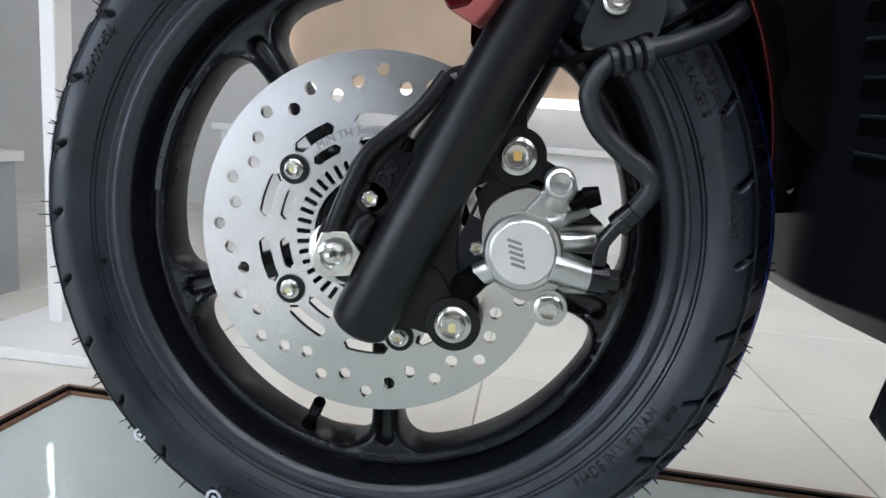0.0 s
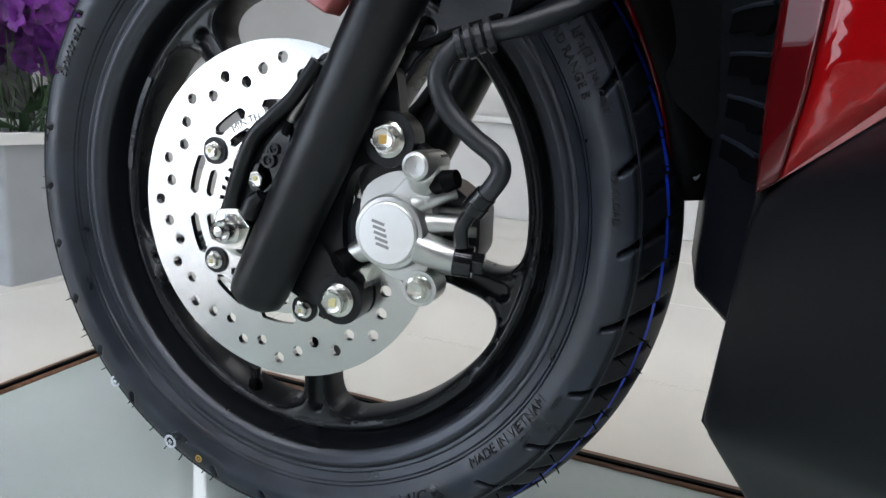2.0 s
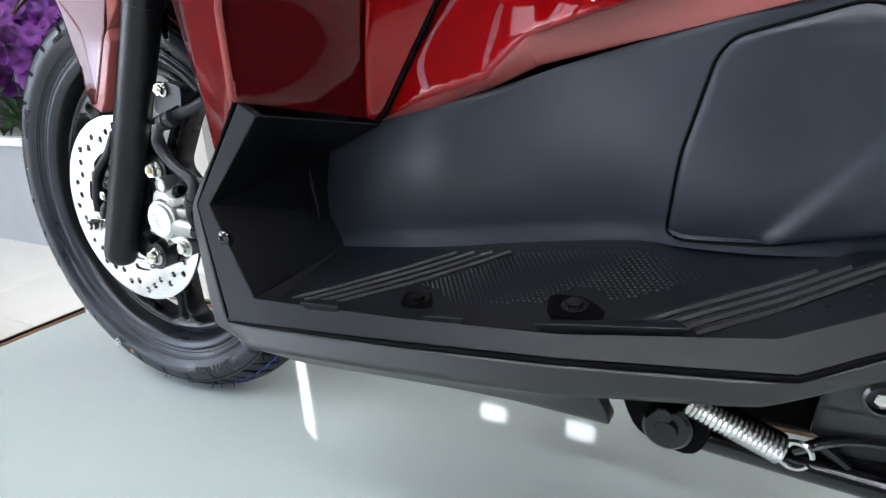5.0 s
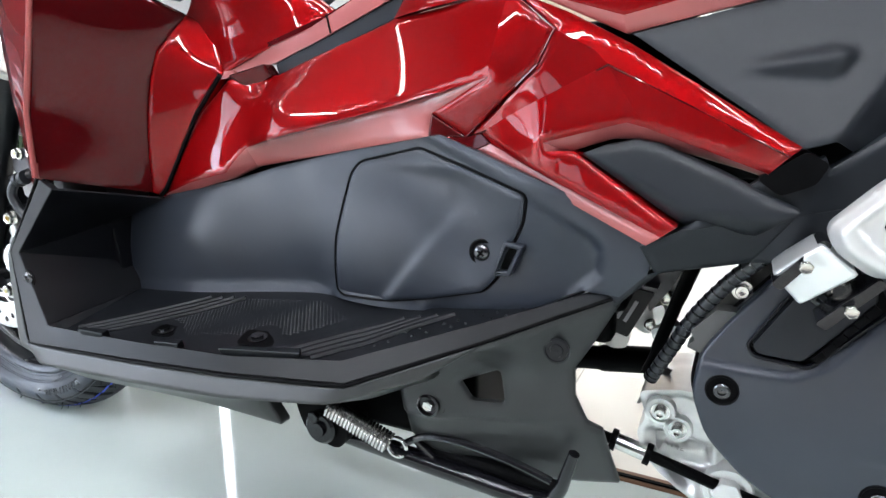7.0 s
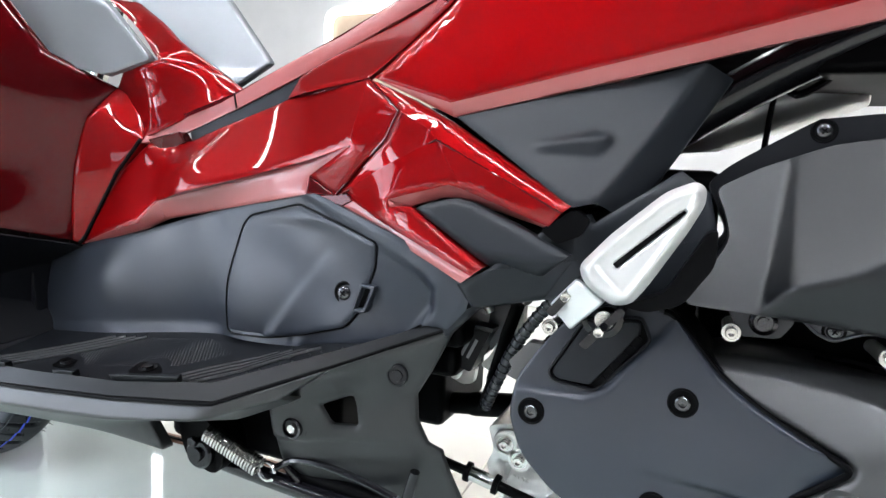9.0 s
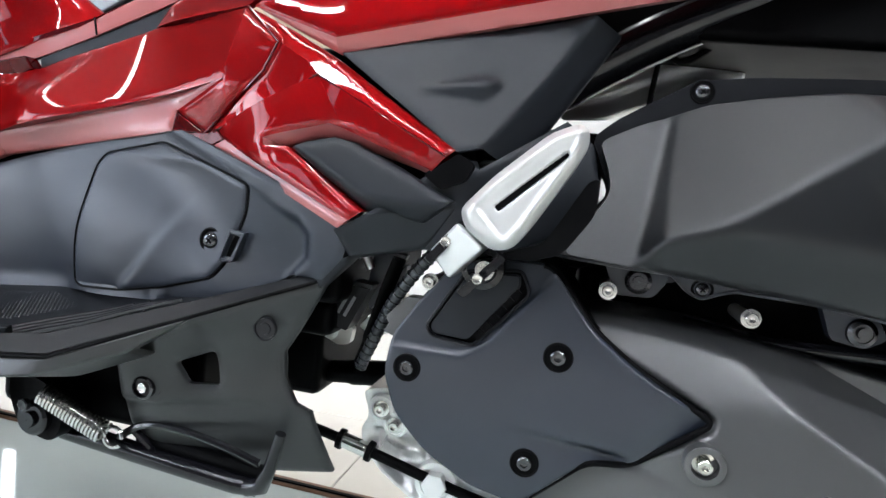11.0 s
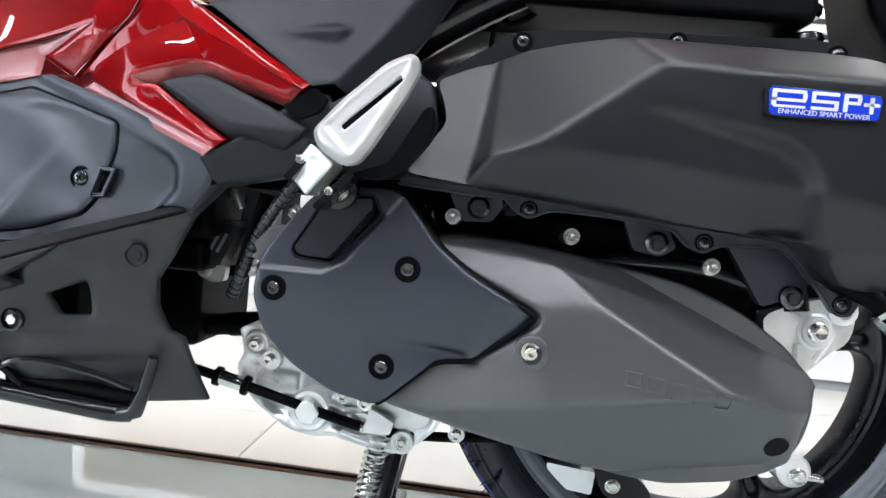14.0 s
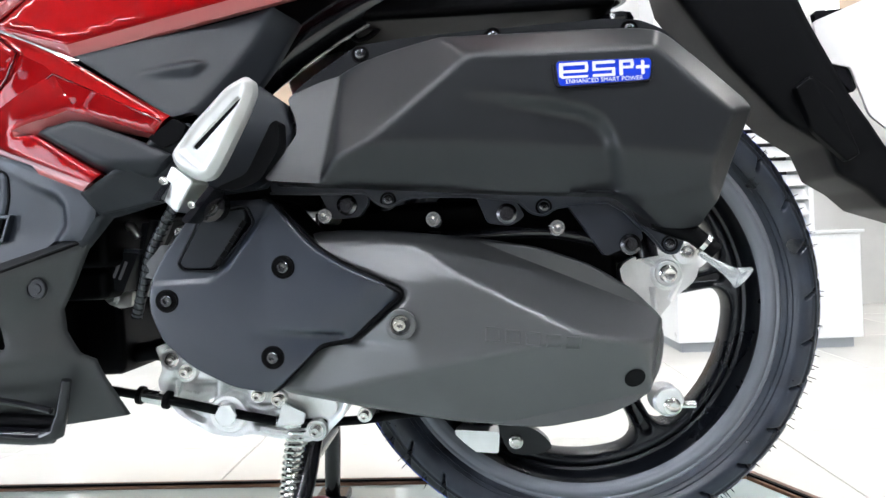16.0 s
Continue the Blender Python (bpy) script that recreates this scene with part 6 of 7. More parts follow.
# turned-in edge uses the darker red in place of shade
part("front_facet", shell(LS, ["o1 r1 r2 o2", "o2 r2 r3 o3", "o3 r3 r4 o4", "o4 r4 r5 o5"], .006, (.3, 1, 0)), RED_IN_SHADE, shield, "turned-in red front edge, shade in its colour", soft=0.7)
# bright reflection is painted in as a paler red
part("lower_facet", shell(LS, ["p1 q1 r1 o1"], .006, (.3, 1, 0)), RED_IN_LIGHT, shield, "red lower facet, reflection in its colour")
part("inner_shield", moulded(LS, [["p1 i2 i3 p3 p2", "p3 i3 i4 i6 p4", "p4 i6 p5"]], .004, stiff=.01), RED_IN_SHADE, shield, "red inner leg shield with shade in its colour", smooth=62)
part("crease_facet", moulded(LS, [["i2 i1 t1 t2 i3", "i3 t2 t3 t4 i4"]], .006, stiff=.002), RED, shield, "bright red facet beside the tunnel", smooth=62)
cross_screw(shield, .3752, -.1480, .3858, .0055, dish=False)
bm = tube(bmesh.new(), [(.354, -.2045, .3900), (.352, -.2025, .4450), (.361, -.1995, .4900), (.372, -.1960, .5500)], .0024, 8)
part("wing_edge", bm, RED_IN_LIGHT, shield, "rounded pale edge")
SV = {"a": (.300, -.170, .5720), "b": (.446, -.120, .5400), "c": (.498, -.110, .5570), "d": (.446, -.120, .6140), "e": (.300, -.17, .640), "x": (.330, -.160, .585), "y": (.435, -.122, .562), "z": (.400, -.135, .625)}
part("glovebox_trim", shell(SV, ["a b y x", "b c d y", "y d z x", "x z e a"], .008), SILVER, shield, "silver trim round the inner pocket", soft=0.55)
part("pocket_face", shell({"x": (.330, -.158, .585), "y": (.435, -.120, .562), "z": (.400, -.133, .625), "w": (.35, -.15, .63)}, ["x y z w"], .004), SMOKE, shield, "grey pocket face")
# far side of the leg shield, seen over the tunnel
FS = {"a": (.440, -.101, .5310), "b": (.486, -.108, .4790), "c": (.594, -.084, .5260), "d": (.428, -.065, .6280), "e": (.424, -.100, .6230), "f": (.502, -.106, .5570), "g": (.456, -.108, .545), "h": (.530, -.098, .520)}
part("centre_cover", moulded(FS, [["a b h g", "g h f", "h c f", "f c d e", "b c h"]], .006, stiff=.002), RED, shield, "glossy red centre cover", smooth=62)
SF = {"a": (.400, -.050, .6350), "b": (.547, -.050, .5350), "c": (.597, -.050, .5620), "d": (.520, -.03, .640), "e": (.430, -.03, .67)}
part("far_trim", shell(SF, ["a b c d e"], .008), SILVER, shield, "silver trim on the far side", bevel=.004)
bm = bmesh.new()
tube(bm, spline([(.455, -.104, .547), (.474, -.094, .530), (.482, -.098, .512), (.488, -.102, .490)], 5, closed=False), .0016, 6)
part("seam_bead", bm, RED_IN_LIGHT, shield)
part("crease_seam", tube(bmesh.new(), [(.404, -.1170, .3655), (.413, -.1180, .3720), (.461, -.1190, .4425), (.489, -.1150, .4770)], .0022, 6), GAP, shield, "dark panel gap")
# hidden filler blocks that stand for the dark behind gaps in the bodywork
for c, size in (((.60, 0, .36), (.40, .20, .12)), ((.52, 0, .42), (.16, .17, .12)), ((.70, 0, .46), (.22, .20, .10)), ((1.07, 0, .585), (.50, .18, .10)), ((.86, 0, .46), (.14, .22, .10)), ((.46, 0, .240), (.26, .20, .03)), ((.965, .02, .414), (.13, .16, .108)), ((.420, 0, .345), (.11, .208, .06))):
    part("body_filler", block(bmesh.new(), c, size), GAP, scooter, "matte black filler block inside the bodywork", bevel=.008)
# made-up black blocks, so that gaps behind the lower panels look dark
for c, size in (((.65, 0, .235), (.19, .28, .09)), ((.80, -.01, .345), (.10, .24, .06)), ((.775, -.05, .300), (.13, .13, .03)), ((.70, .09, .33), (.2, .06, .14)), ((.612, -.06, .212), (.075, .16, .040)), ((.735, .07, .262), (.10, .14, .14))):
    part("lower_filler", block(bmesh.new(), c, size), GAP, scooter, "matte black filler block behind the lower panels", bevel=.008)
# finned cowl behind the front wheel
def cowl_ring(z, front, back, half):
    return [(front, -.045, z), (back, -half, z), (.345, -half, z), (.345, half, z), (back, half, z), (front, .045, z)]


bm = loft(bmesh.new(), [cowl_ring(.226, .2720, .2760, .104), cowl_ring(.241, .2535, .2680, .112), cowl_ring(.291, .2530, .2690, .125), cowl_ring(.333, .2530, .2670, .130), cowl_ring(.385, .2470, .2640, .132), cowl_ring(.440, .2410, .2580, .132)])
cowl = part("front_cowl", bm, BLACK, scooter, "black finned cowl behind the front wheel", bevel=.002)
for k in range(6):
    z = .3130 + .0190 * k
    f, b = .2530 - max(0, z - .333) * .113, .2667 - max(0, z - .333) * .058
    for s in (-1, 1):
        def on_cowl(t, dz):
            return (f + (b - f) * t - .0016, s * (.045 + .086 * t), z + dz)
        # cowl isn't cut; thin black patches on it stand for the slots' shade
        slot = {"a": on_cowl(.22, -.0010), "b": on_cowl(.66, -.0042), "c": on_cowl(.72, -.0075), "d": on_cowl(.88, -.0085), "e": on_cowl(.96, -.0050), "f": on_cowl(.96, .0015), "g": on_cowl(.60, .0050), "h": on_cowl(.24, .0075)}
        air_slot = part("cowl_slot", shell(slot, ["a b c d e f g h"], .004, (1, 0, 0)), GAP, cowl, "black patch drawn as a shaded air slot")
        part("slot_ledge", tube(bmesh.new(), [on_cowl(.24, .0085), on_cowl(.60, .0058), on_cowl(.95, .0022)], .0011, 6), FRONT_COVER, air_slot, "rounded ledge over the slot")

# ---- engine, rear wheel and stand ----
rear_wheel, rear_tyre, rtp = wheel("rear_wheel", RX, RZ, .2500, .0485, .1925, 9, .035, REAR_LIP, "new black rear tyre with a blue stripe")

# air cleaner cover
AO = rounded([(1.0114, .3809), (1.0273, .4064), (1.0358, .4213), (1.0330, .4348), (1.0248, .4532), (1.0501, .4676), (1.0884, .4832), (1.1191, .4881), (1.1554, .4910), (1.2005, .4905), (1.2818, .4902), (1.3162, .4885), (1.3388, .4820), (1.3654, .4600), (1.4002, .4262), (1.4022, .4191),
              (1.3855, .3774), (1.3715, .3372), (1.3694, .3275), (1.3529, .3266), (1.3363, .3293), (1.3107, .3488), (1.3006, .3569), (1.2085, .3634), (1.0925, .3737)], .006, 3)


def airbox_height(x, z):
    """Broad face with a pressed panel, framed by sloping facets; a lower flap at its front end."""
    face = .1905 - .12 * (x - 1.25) ** 2
    ramp = smin(.0008, slope((1.1090, .4091), (1.1815, .4682), .1905, -.80)(x, z), slope((1.0551, .3849), (1.0715, .4234), .1640, -1.6)(x, z))
    top = slope((1.1815, .4682), (1.3180, .4664), .1905, -1.15)(x, z)
    shoulder = slope((1.3255, .4640), (1.3745, .4175), .1890, -1.10)(x, z)
    end = slope((1.3785, .4100), (1.3604, .3680), .1870, -1.20)(x, z)
    under = slope((1.1090, .4075), (1.2864, .3890), .1890, .60)(x, z)
    step = [(1.1632, .4402), (1.1900, .4362), (1.2390, .4272), (1.2640, .4218), (1.2790, .4130), (1.2870, .4000), (1.2945, .3600)]
    d = reach(x, z, step) * np.where(within(x, z, [*step, (1.0, .36), (1.0, .4402)]), 1, -1)
    sunk = .0105 * np.clip((x - 1.160) / .075, 0, 1) / (1 + np.exp(-d / .0017))
    inner = smin(.0009, face, under) - sunk
    steep = slope((1.0658, .3837), (1.3068, .3620), .1830, 2.6)(x, z)
    gentle = slope((1.3068, .3630), (1.3556, .3650), .1840, 1.35)(x, z)
    w = 1 / (1 + np.exp(-(x - 1.309) / .0025))
    low = steep * (1 - w) + gentle * w
    body = smin(.0009, face, ramp, top, shoulder, end, inner, low)
    flap = facet((1.0200, .4500, .1500), (1.0600, .3850, .1640), (1.3000, .4200, .0800))(x, z)
    return smax(.0010, body, flap)


airbox = part("air_cleaner_cover", relief(AO, airbox_height, .0032, .045), AIRBOX, scooter, "matte grey-black air cleaner cover with soft creases", smooth=62)
FL = [(1.004, .3805), (1.018, .400), (1.036, .4215), (1.0196, .4574), (1.0329, .4696), (1.0439, .4769), (1.0824, .5005), (1.1176, .5043), (1.1635, .5069), (1.2314, .5090), (1.3010, .5110), (1.3283, .5085), (1.3480, .4999), (1.3793, .4690), (1.4105, .4300), (1.380, .355), (1.357, .3270), (1.342, .3245), (1.322, .3320), (1.311, .3555), (1.296, .3580), (1.132, .3725)]
case = part("air_cleaner_case", plate([rounded(FL, .006, 3)], -.1240, -.060), BLACK, scooter, "black air cleaner case with a screwed flange", bevel=.003, segments=3)
for x, z in ((1.0857, .4930), (1.2027, .5015), (1.3200, .5005)):
    cross_screw(case, x, -.1245, z, .0050)
badge_loop = rounded([(1.244, .4585), (1.320, .4570), (1.3185, .4400), (1.246, .4385)], .004, 4)
BY = surface_y(airbox, 1.2825, .4485)
badge = part("badge", plate([badge_loop], BY - .0035, BY + .004), FORKM, airbox, "small domed blue and white badge", bevel=.0008)
bi = [Vector((1.2825, .4485)) + (p - Vector((1.2825, .4485))) * .94 for p in badge_loop]
part("badge_face", plate([bi], BY - .0046, BY - .003), BADGE_BLUE, badge, "glossy blue badge face", bevel=.0006)
def bar(x0, z0, x1, z1):
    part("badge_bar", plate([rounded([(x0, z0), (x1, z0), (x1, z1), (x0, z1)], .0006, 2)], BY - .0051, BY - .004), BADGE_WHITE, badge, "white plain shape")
bar(1.2485, .4540, 1.2700, .4562); bar(1.2485, .4485, 1.2700, .4505); bar(1.2485, .4455, 1.2515, .4545); bar(1.2680, .4500, 1.2705, .4545); bar(1.2500, .4445, 1.2700, .4462)
bar(1.2735, .4540, 1.2905, .4562); bar(1.2735, .4490, 1.2905, .4510); bar(1.2735, .4445, 1.2905, .4465); bar(1.2735, .4505, 1.2760, .4550); bar(1.2880, .4455, 1.2905, .4500)
bar(1.2935, .4445, 1.2962, .4562); bar(1.2950, .4540, 1.3040, .4562); bar(1.2950, .4495, 1.3040, .4515); bar(1.3020, .4510, 1.3045, .4550)
bar(1.3060, .4490, 1.3160, .4512); bar(1.3098, .4445, 1.3122, .4550)
part("badge_words", text_bm("ENHANCED SMART POWER", .0046, .0002, lambda x, z, d: Vector((1.2820 + x, BY - .0050 + d, .4420 + z))), BADGE_WHITE, badge, "fine white lettering")

# transmission cover
FC = [(.8960, .2786), (.8995, .3057), (.9170, .3330), (.9385, .3600), (.9651, .3685), (1.0030, .3685), (1.0090, .3643), (1.0380, .3300), (1.0637, .3118), (1.1180, .2832), (1.1060, .2735), (1.0705, .2448), (1.0433, .2410), (1.0010, .2010), (.9660, .2080), (.9315, .2265), (.9070, .2500)]
fb = [(p.x, p.y) for p in rounded(FC, .009, 4)]
CV = [(1.0304, .3390), (1.0637, .3395), (1.1093, .3369), (1.1890, .3255), (1.2382, .3160), (1.2819, .2990), (1.3200, .2744), (1.3410, .2512), (1.3461, .2312), (1.3415, .2017), (1.3259, .1763), (1.2910, .1610), (1.2363, .1521), (1.1966, .1553), (1.1518, .1638), (1.0763, .1778), (.9949, .1958), (.985, .250), (1.005, .300)]
def push(loop, f, c=(1.17, .245)):
    return [(c[0] + (x - c[0]) * f, c[1] + (z - c[1]) * f) for x, z in loop]
base = [(p.x, p.y) for p in rounded(CV, .012, 3)]
def at_depth(loop, y, tilt=0.0):
    return [(p[0], y + tilt * (p[1] - .25), p[1]) for p in loop]


def cover_height(x, z):
    """Bulged cover: one broad face, a sloping top, a turned-under foot and a dark under-facet."""
    face = facet((1.12, .27, .1530), (1.29, .262, .1560), (1.25, .2134, .1640))(x, z)
    front = facet((1.02, .22, .1310), (1.13, .225, .1600), (1.12, .29, .1560))(x, z)
    arrow = slope((1.1180, .2785), (1.1830, .2856), .1545, -.42)(x, z)
    crown = smin(.002, slope((1.0740, .3345), (1.1830, .2860), .1450, -1.25)(x, z), slope((1.0700, .3300), (1.2064, .3185), .1420, -2.6)(x, z))
    brow = smin(.002, slope((1.1830, .2870), (1.2980, .2550), .1550, -.38)(x, z), slope((1.2064, .3040), (1.3000, .2700), .1460, -1.3)(x, z), slope((1.2300, .3120), (1.3200, .2640), .1400, -2.4)(x, z))
    end = smin(.002, slope((1.2980, .2550), (1.2560, .2155), .1605, -.62)(x, z), slope((1.3350, .2560), (1.3200, .1800), .1300, -2.2)(x, z))
    foot = smin(.0015, slope((1.2520, .2120), (1.1400, .2210), .1630, -.85)(x, z), slope((1.2800, .1640), (1.1500, .1700), .1310, -2.4)(x, z))
    under = facet((1.1400, .2210, .1605), (1.0854, .1950, .1490), (1.1846, .1700, .1180))(x, z)
    h = smin(.0007, face, front, smax(.0006, crown, np.minimum(arrow, crown + .006)), brow, end, foot, under)
    h = smin(.0006, h, arrow + .25 * np.maximum(0, x - 1.185))
    h = h - .0046 * fold(x, z, (1.1210, .2341), (1.0590, .2440), .0006, 1, .014)
    d = reach(x, z, base, True)
    e = reach(x, z, fb, True) * np.where(within(x, z, fb), -1, 1)
    return smin(.0008, h, .114 + 2.2 * d, .1440 + 2.2 * (e - .0020))


bm = loft(bmesh.new(), [at_depth(base, -.060), at_depth(base, -.104), at_depth(push(base, .990), -.108)])
cvt = part("transmission_cover", bm, COVER, scooter, "matte grey-black transmission cover", bevel=.003, segments=3)
face = part("raised_face", relief(base, cover_height, .0032, .020), COVER, cvt, smooth=62)
for k in range(5):
    x = 1.1905 + .0165 * k
    z = .2475 - .0024 * k
    bm = plate([[(x - .0062, z - .0060), (x + .0062, z - .0072), (x + .0066, z + .0042), (x - .0058, z + .0056)], [(x - .0050, z - .0048), (x + .0050, z - .0060), (x + .0054, z + .0032), (x - .0046, z + .0044)]], -.0012, .004)
    part("maker_mark", drape(bm, face), COVER, face, "plain raised mark", bevel=.0004, segments=1)
bm = bmesh.new()
lathe(bm, [(.0128, .004), (.0128, -.006), (.0120, -.0065), (.0085, -.0065), (.0080, -.002)], 32, (1.1145, surface_y(face, 1.1145, .258), .2580), close=False)
boss = part("bolt_boss", bm, COVER, cvt, smooth=40)
socket_bolt(boss, 1.1145, surface_y(face, 1.1145, .258) + .001, .2580, .0046, tall=1.6)
# no hole is cut; a black disc on the face stands for its shade
bm = drape(plate([ring(1.3135, .1985, .0092, 32)], -.0009, .003), face)
part("drain_hole_disc", bm, GAP, cvt, "black disc drawn as a shaded round hole", smooth=40)

# front cover over the kick side, with its vent insert
VI = rounded([(.9254, .3172), (.9487, .3583), (.9854, .3628), (.9920, .3482), (.9583, .3090), (.9300, .3112)], .004, 3)
VC = Vector((.9575, .3365))


def drive_height(x, z):
    """Gently domed cover with a stepped ledge round the vent, a pressed fold and a pointed end facet."""
    h = .1525 + np.maximum(0, x - 1.0) * .06 - .55 * ((x - .985) ** 2 * .35 + (z - .285) ** 2)
    end = slope((1.0880, .2890), (1.0570, .2500), .1560, -.34)(x, z)
    h = smin(.0008, h, end)
    ledge = [(.880, .2984), (.9508, .2994), (.9686, .3107), (1.0080, .3619), (1.02, .38)]
    side = within(x, z, [*ledge, (.88, .40)])
    d = reach(x, z, ledge) * np.where(side, 1, -1)
    h = h - .0028 / (1 + np.exp(-(d - .0012) / .0006))
    h = h - .0110 * fold(x, z, (.9850, .2560), (1.0640, .2510), .0011, 1, .022)
    d = reach(x, z, fb, True)
    return smin(.0007, h, .1470 + np.maximum(0, x - 1.0) * .05 + 4.0 * d)


bm = loft(bmesh.new(), [at_depth(fb, -.070), at_depth(fb, -.1345)])
front_cover = part("drive_cover", bm, FRONT_COVER, scooter, "blue-black drive cover with three dark screws", bevel=.002, segments=3)
skin = part("cover_skin", relief(fb, drive_height, .0026, .006, [[VC + (p - VC) * 1.04 for p in VI]]), FRONT_COVER, front_cover, smooth=60)
bm = loft(bmesh.new(), [at_depth(push(fb, 1.022, (1.0, .285)), -.060), at_depth(push(fb, 1.022, (1.0, .285)), -.130)])
part("cover_seal", bm, GAP, front_cover, "black rubber seal")
for x, z in ((.9140, .2850), (1.0165, .3098), (1.0030, .2330)):
    y = surface_y(skin, x, z)
    # black disc over the skin stands for the shade of a deep recess
    bm = bmesh.new()
    lathe(bm, [(.0102, .002), (.0100, -.0008), (.0090, -.0012), (.0084, -.0006), (.0004, -.0006)], 32, (x, y, z), close=False)
    seat_ring = part("screw_recess_shade", bm, GAP, front_cover, smooth=40)
    bm = bmesh.new()
    lathe(bm, [(.0054, .000), (.0050, -.0024), (.0040, -.0032), (.0026, -.0032), (.0024, -.0014), (.0004, -.0012)], 20, (x, y, z), close=False)
    part("cover_screw", bm, SCREW, seat_ring, "dark socket screw", smooth=35)
# vent: a sunk dark plate in a black seam, with ribbed slots along its rear edge
VY = surface_y(skin, .975, .312)
vent = part("vent_insert", plate([[VC + (p - VC) * 1.10 for p in VI]], VY + .0060, VY + .010), GAP, front_cover, "black recess behind the vent plate")
slant = [(.9270, .3170), (.9500, .3565), (.9850, .3605), (.9860, .3520), (.9545, .3112), (.9310, .3122)]
bm = loft(bmesh.new(), [[(p.x, VY + .0060, p.y) for p in rounded(slant, .003, 3)], [(p.x, VY + .0008, p.y) for p in rounded(slant, .003, 3)], [(.952 + (p.x - .952) * .975, VY + .0002, .336 + (p.y - .336) * .975) for p in rounded(slant, .003, 3)]])
part("vent_plate", bm, TRIM_BLACK, vent, "smooth blue-black vent plate", smooth=30)
# black blocks on the plate imitate the dark of slots that aren't cut
for k in range(6):
    t = (k + .4) / 6
    bm = bmesh.new()
    block(bm, (.9605 + .0260 * t, VY - .0006, .3140 + .0370 * t), (.0070, .0030, .0042), pose(0, 0, 0, 0, -52, 0))
    part("vent_slot", bm, GAP, vent, "black block drawn as a shaded slot")
part("vent_rim", tube(bmesh.new(), [(p.x, VY + .0004, p.y) for p in [*[VC + (q - VC) * 1.035 for q in VI], VC + (VI[0] - VC) * 1.035]], .0011, 6), BLACK, vent, "rounded black vent rim")
part("seal_line", tube(bmesh.new(), [(x, -.1455 - max(0, x - 1.0) * .05, z) for x, z in [(p[0], p[1]) for p in fb if p[0] > .999]], .0022, 8), GAP, front_cover, "black rubber seam")

# engine block, castings and bolts behind the covers
ENG = [(.8553, .2325), (.8623, .2099), (.8555, .1979), (.8608, .1814), (.8753, .1646), (.8924, .1527), (.9085, .1433), (.9309, .1393), (.9516, .1420), (.9718, .1373), (1.0083, .1322), (1.0291, .1437), (1.0450, .1595), (1.060, .200), (.95, .235), (.885, .240)]


def crankcase_height(x, z):
    """Cast flank with a flanged rim, a sunk pocket and a second hollow beside the drain boss."""
    h = .0600 + 0 * x
    d = reach(x, z, ENG, True)
    h = h + .0045 / (1 + np.exp((d - .0060) / .0009))
    for loop, deep in (([(.8679, .1975), (.9132, .1939), (.9126, .1790), (.8877, .1765), (.8720, .1822)], .012), ([(.9179, .1917), (.9440, .1828), (.9460, .1760), (.9200, .1776)], .010), ([(.9560, .1690), (.9980, .1640), (1.0060, .1480), (.9720, .1450), (.9540, .1520)], .011), ([(.8820, .1680), (.9000, .1600), (.8990, .1540), (.8880, .1600)], .007)):
        e = reach(x, z, loop, True) * np.where(within(x, z, loop), 1, -1)
        h = h - deep / (1 + np.exp(-(e - .001) / .0012))
    return h + .0006 * np.sin(x * 310) * np.cos(z * 270)


engine = part("engine_casting", relief([(p.x, p.y) for p in rounded(ENG, .005, 3)], crankcase_height, .0030, .080), DULL, scooter, "dull cast aluminium crankcase with bright ribs", smooth=55)
for c, size in (((1.12, 0, .27), (.40, .10, .10)), ((1.20, -.02, .33), (.36, .06, .07)), ((1.19, .02, .375), (.36, .08, .07))):
    part("crankcase_core", block(bmesh.new(), c, size), GAP, engine, "dark engine core", bevel=.01)
for x, z, r in ((.9271, .1635, .0195), (.873, .2192, .0120), (.8867, .2067, .0110), (1.0149, .1440, .0110)):
    bm = bmesh.new()
    lathe(bm, [(r, .02), (r, -.006), (r * .92, -.009), (r * .72, -.009), (r * .68, -.007), (r * .5, -.007), (.0004, -.0075)], 30, (x, -.058, z), close=False)
    part("casting_boss", bm, CASTING, engine, smooth=40)
bm = bmesh.new()
prism(bm, [ring(.9271, .1635, .0112, 6)], -.074, -.062)
part("drain_plug", bm, CASTING, engine, "hexagonal drain plug", bevel=.001)
for pts, r in (([(.945, .172), (.960, .166), (.975, .168)], .0032), ([(.958, .147), (.985, .140), (1.012, .138)], .0036)):
    part("casting_rib", tube(bmesh.new(), [(x, -.062, z) for x, z in pts], r, 8), CASTING, engine)
for x, z, r in ((.9585, .1810, .0082), (.9784, .1764, .0082), (1.0289, .1668, .0080), (1.0635, .1578, .0075)):
    bm = bmesh.new()
    disc_y(bm, x, -.066, -.040, z, r, 18)
    part("bolt_pad", bm, CASTING, engine, bevel=.0015)
part("casting_number", text_bm("12126", .0080, .0005, lambda x, z, d: Vector((.8830 + x, -.0496 + d, .1810 + z - x * .10))), ALLOY, engine, "raised casting number")
for x, z in ((.873, .2192), (.8867, .2067), (.9585, .1810), (.9784, .1764), (1.0635, .1578), (1.0149, .1440)):
    socket_bolt(engine, x, -.066, z, .0046, CHROME, tall=1.2)
for x, y, z, r in ((1.044, -.110, .3530, .0052), (1.142, -.100, .3460, .0055), (1.2535, -.107, .3330, .0055), (.9190, -.1300, .3443, .0050)):
    bm = bmesh.new()
    disc_y(bm, x, y + .002, y + .05, z - .002, r * .95, 20)
    part("bolt_pillar", bm, CASTING, engine, bevel=.001)
    socket_bolt(engine, x, y, z, r * .8, CHROME)
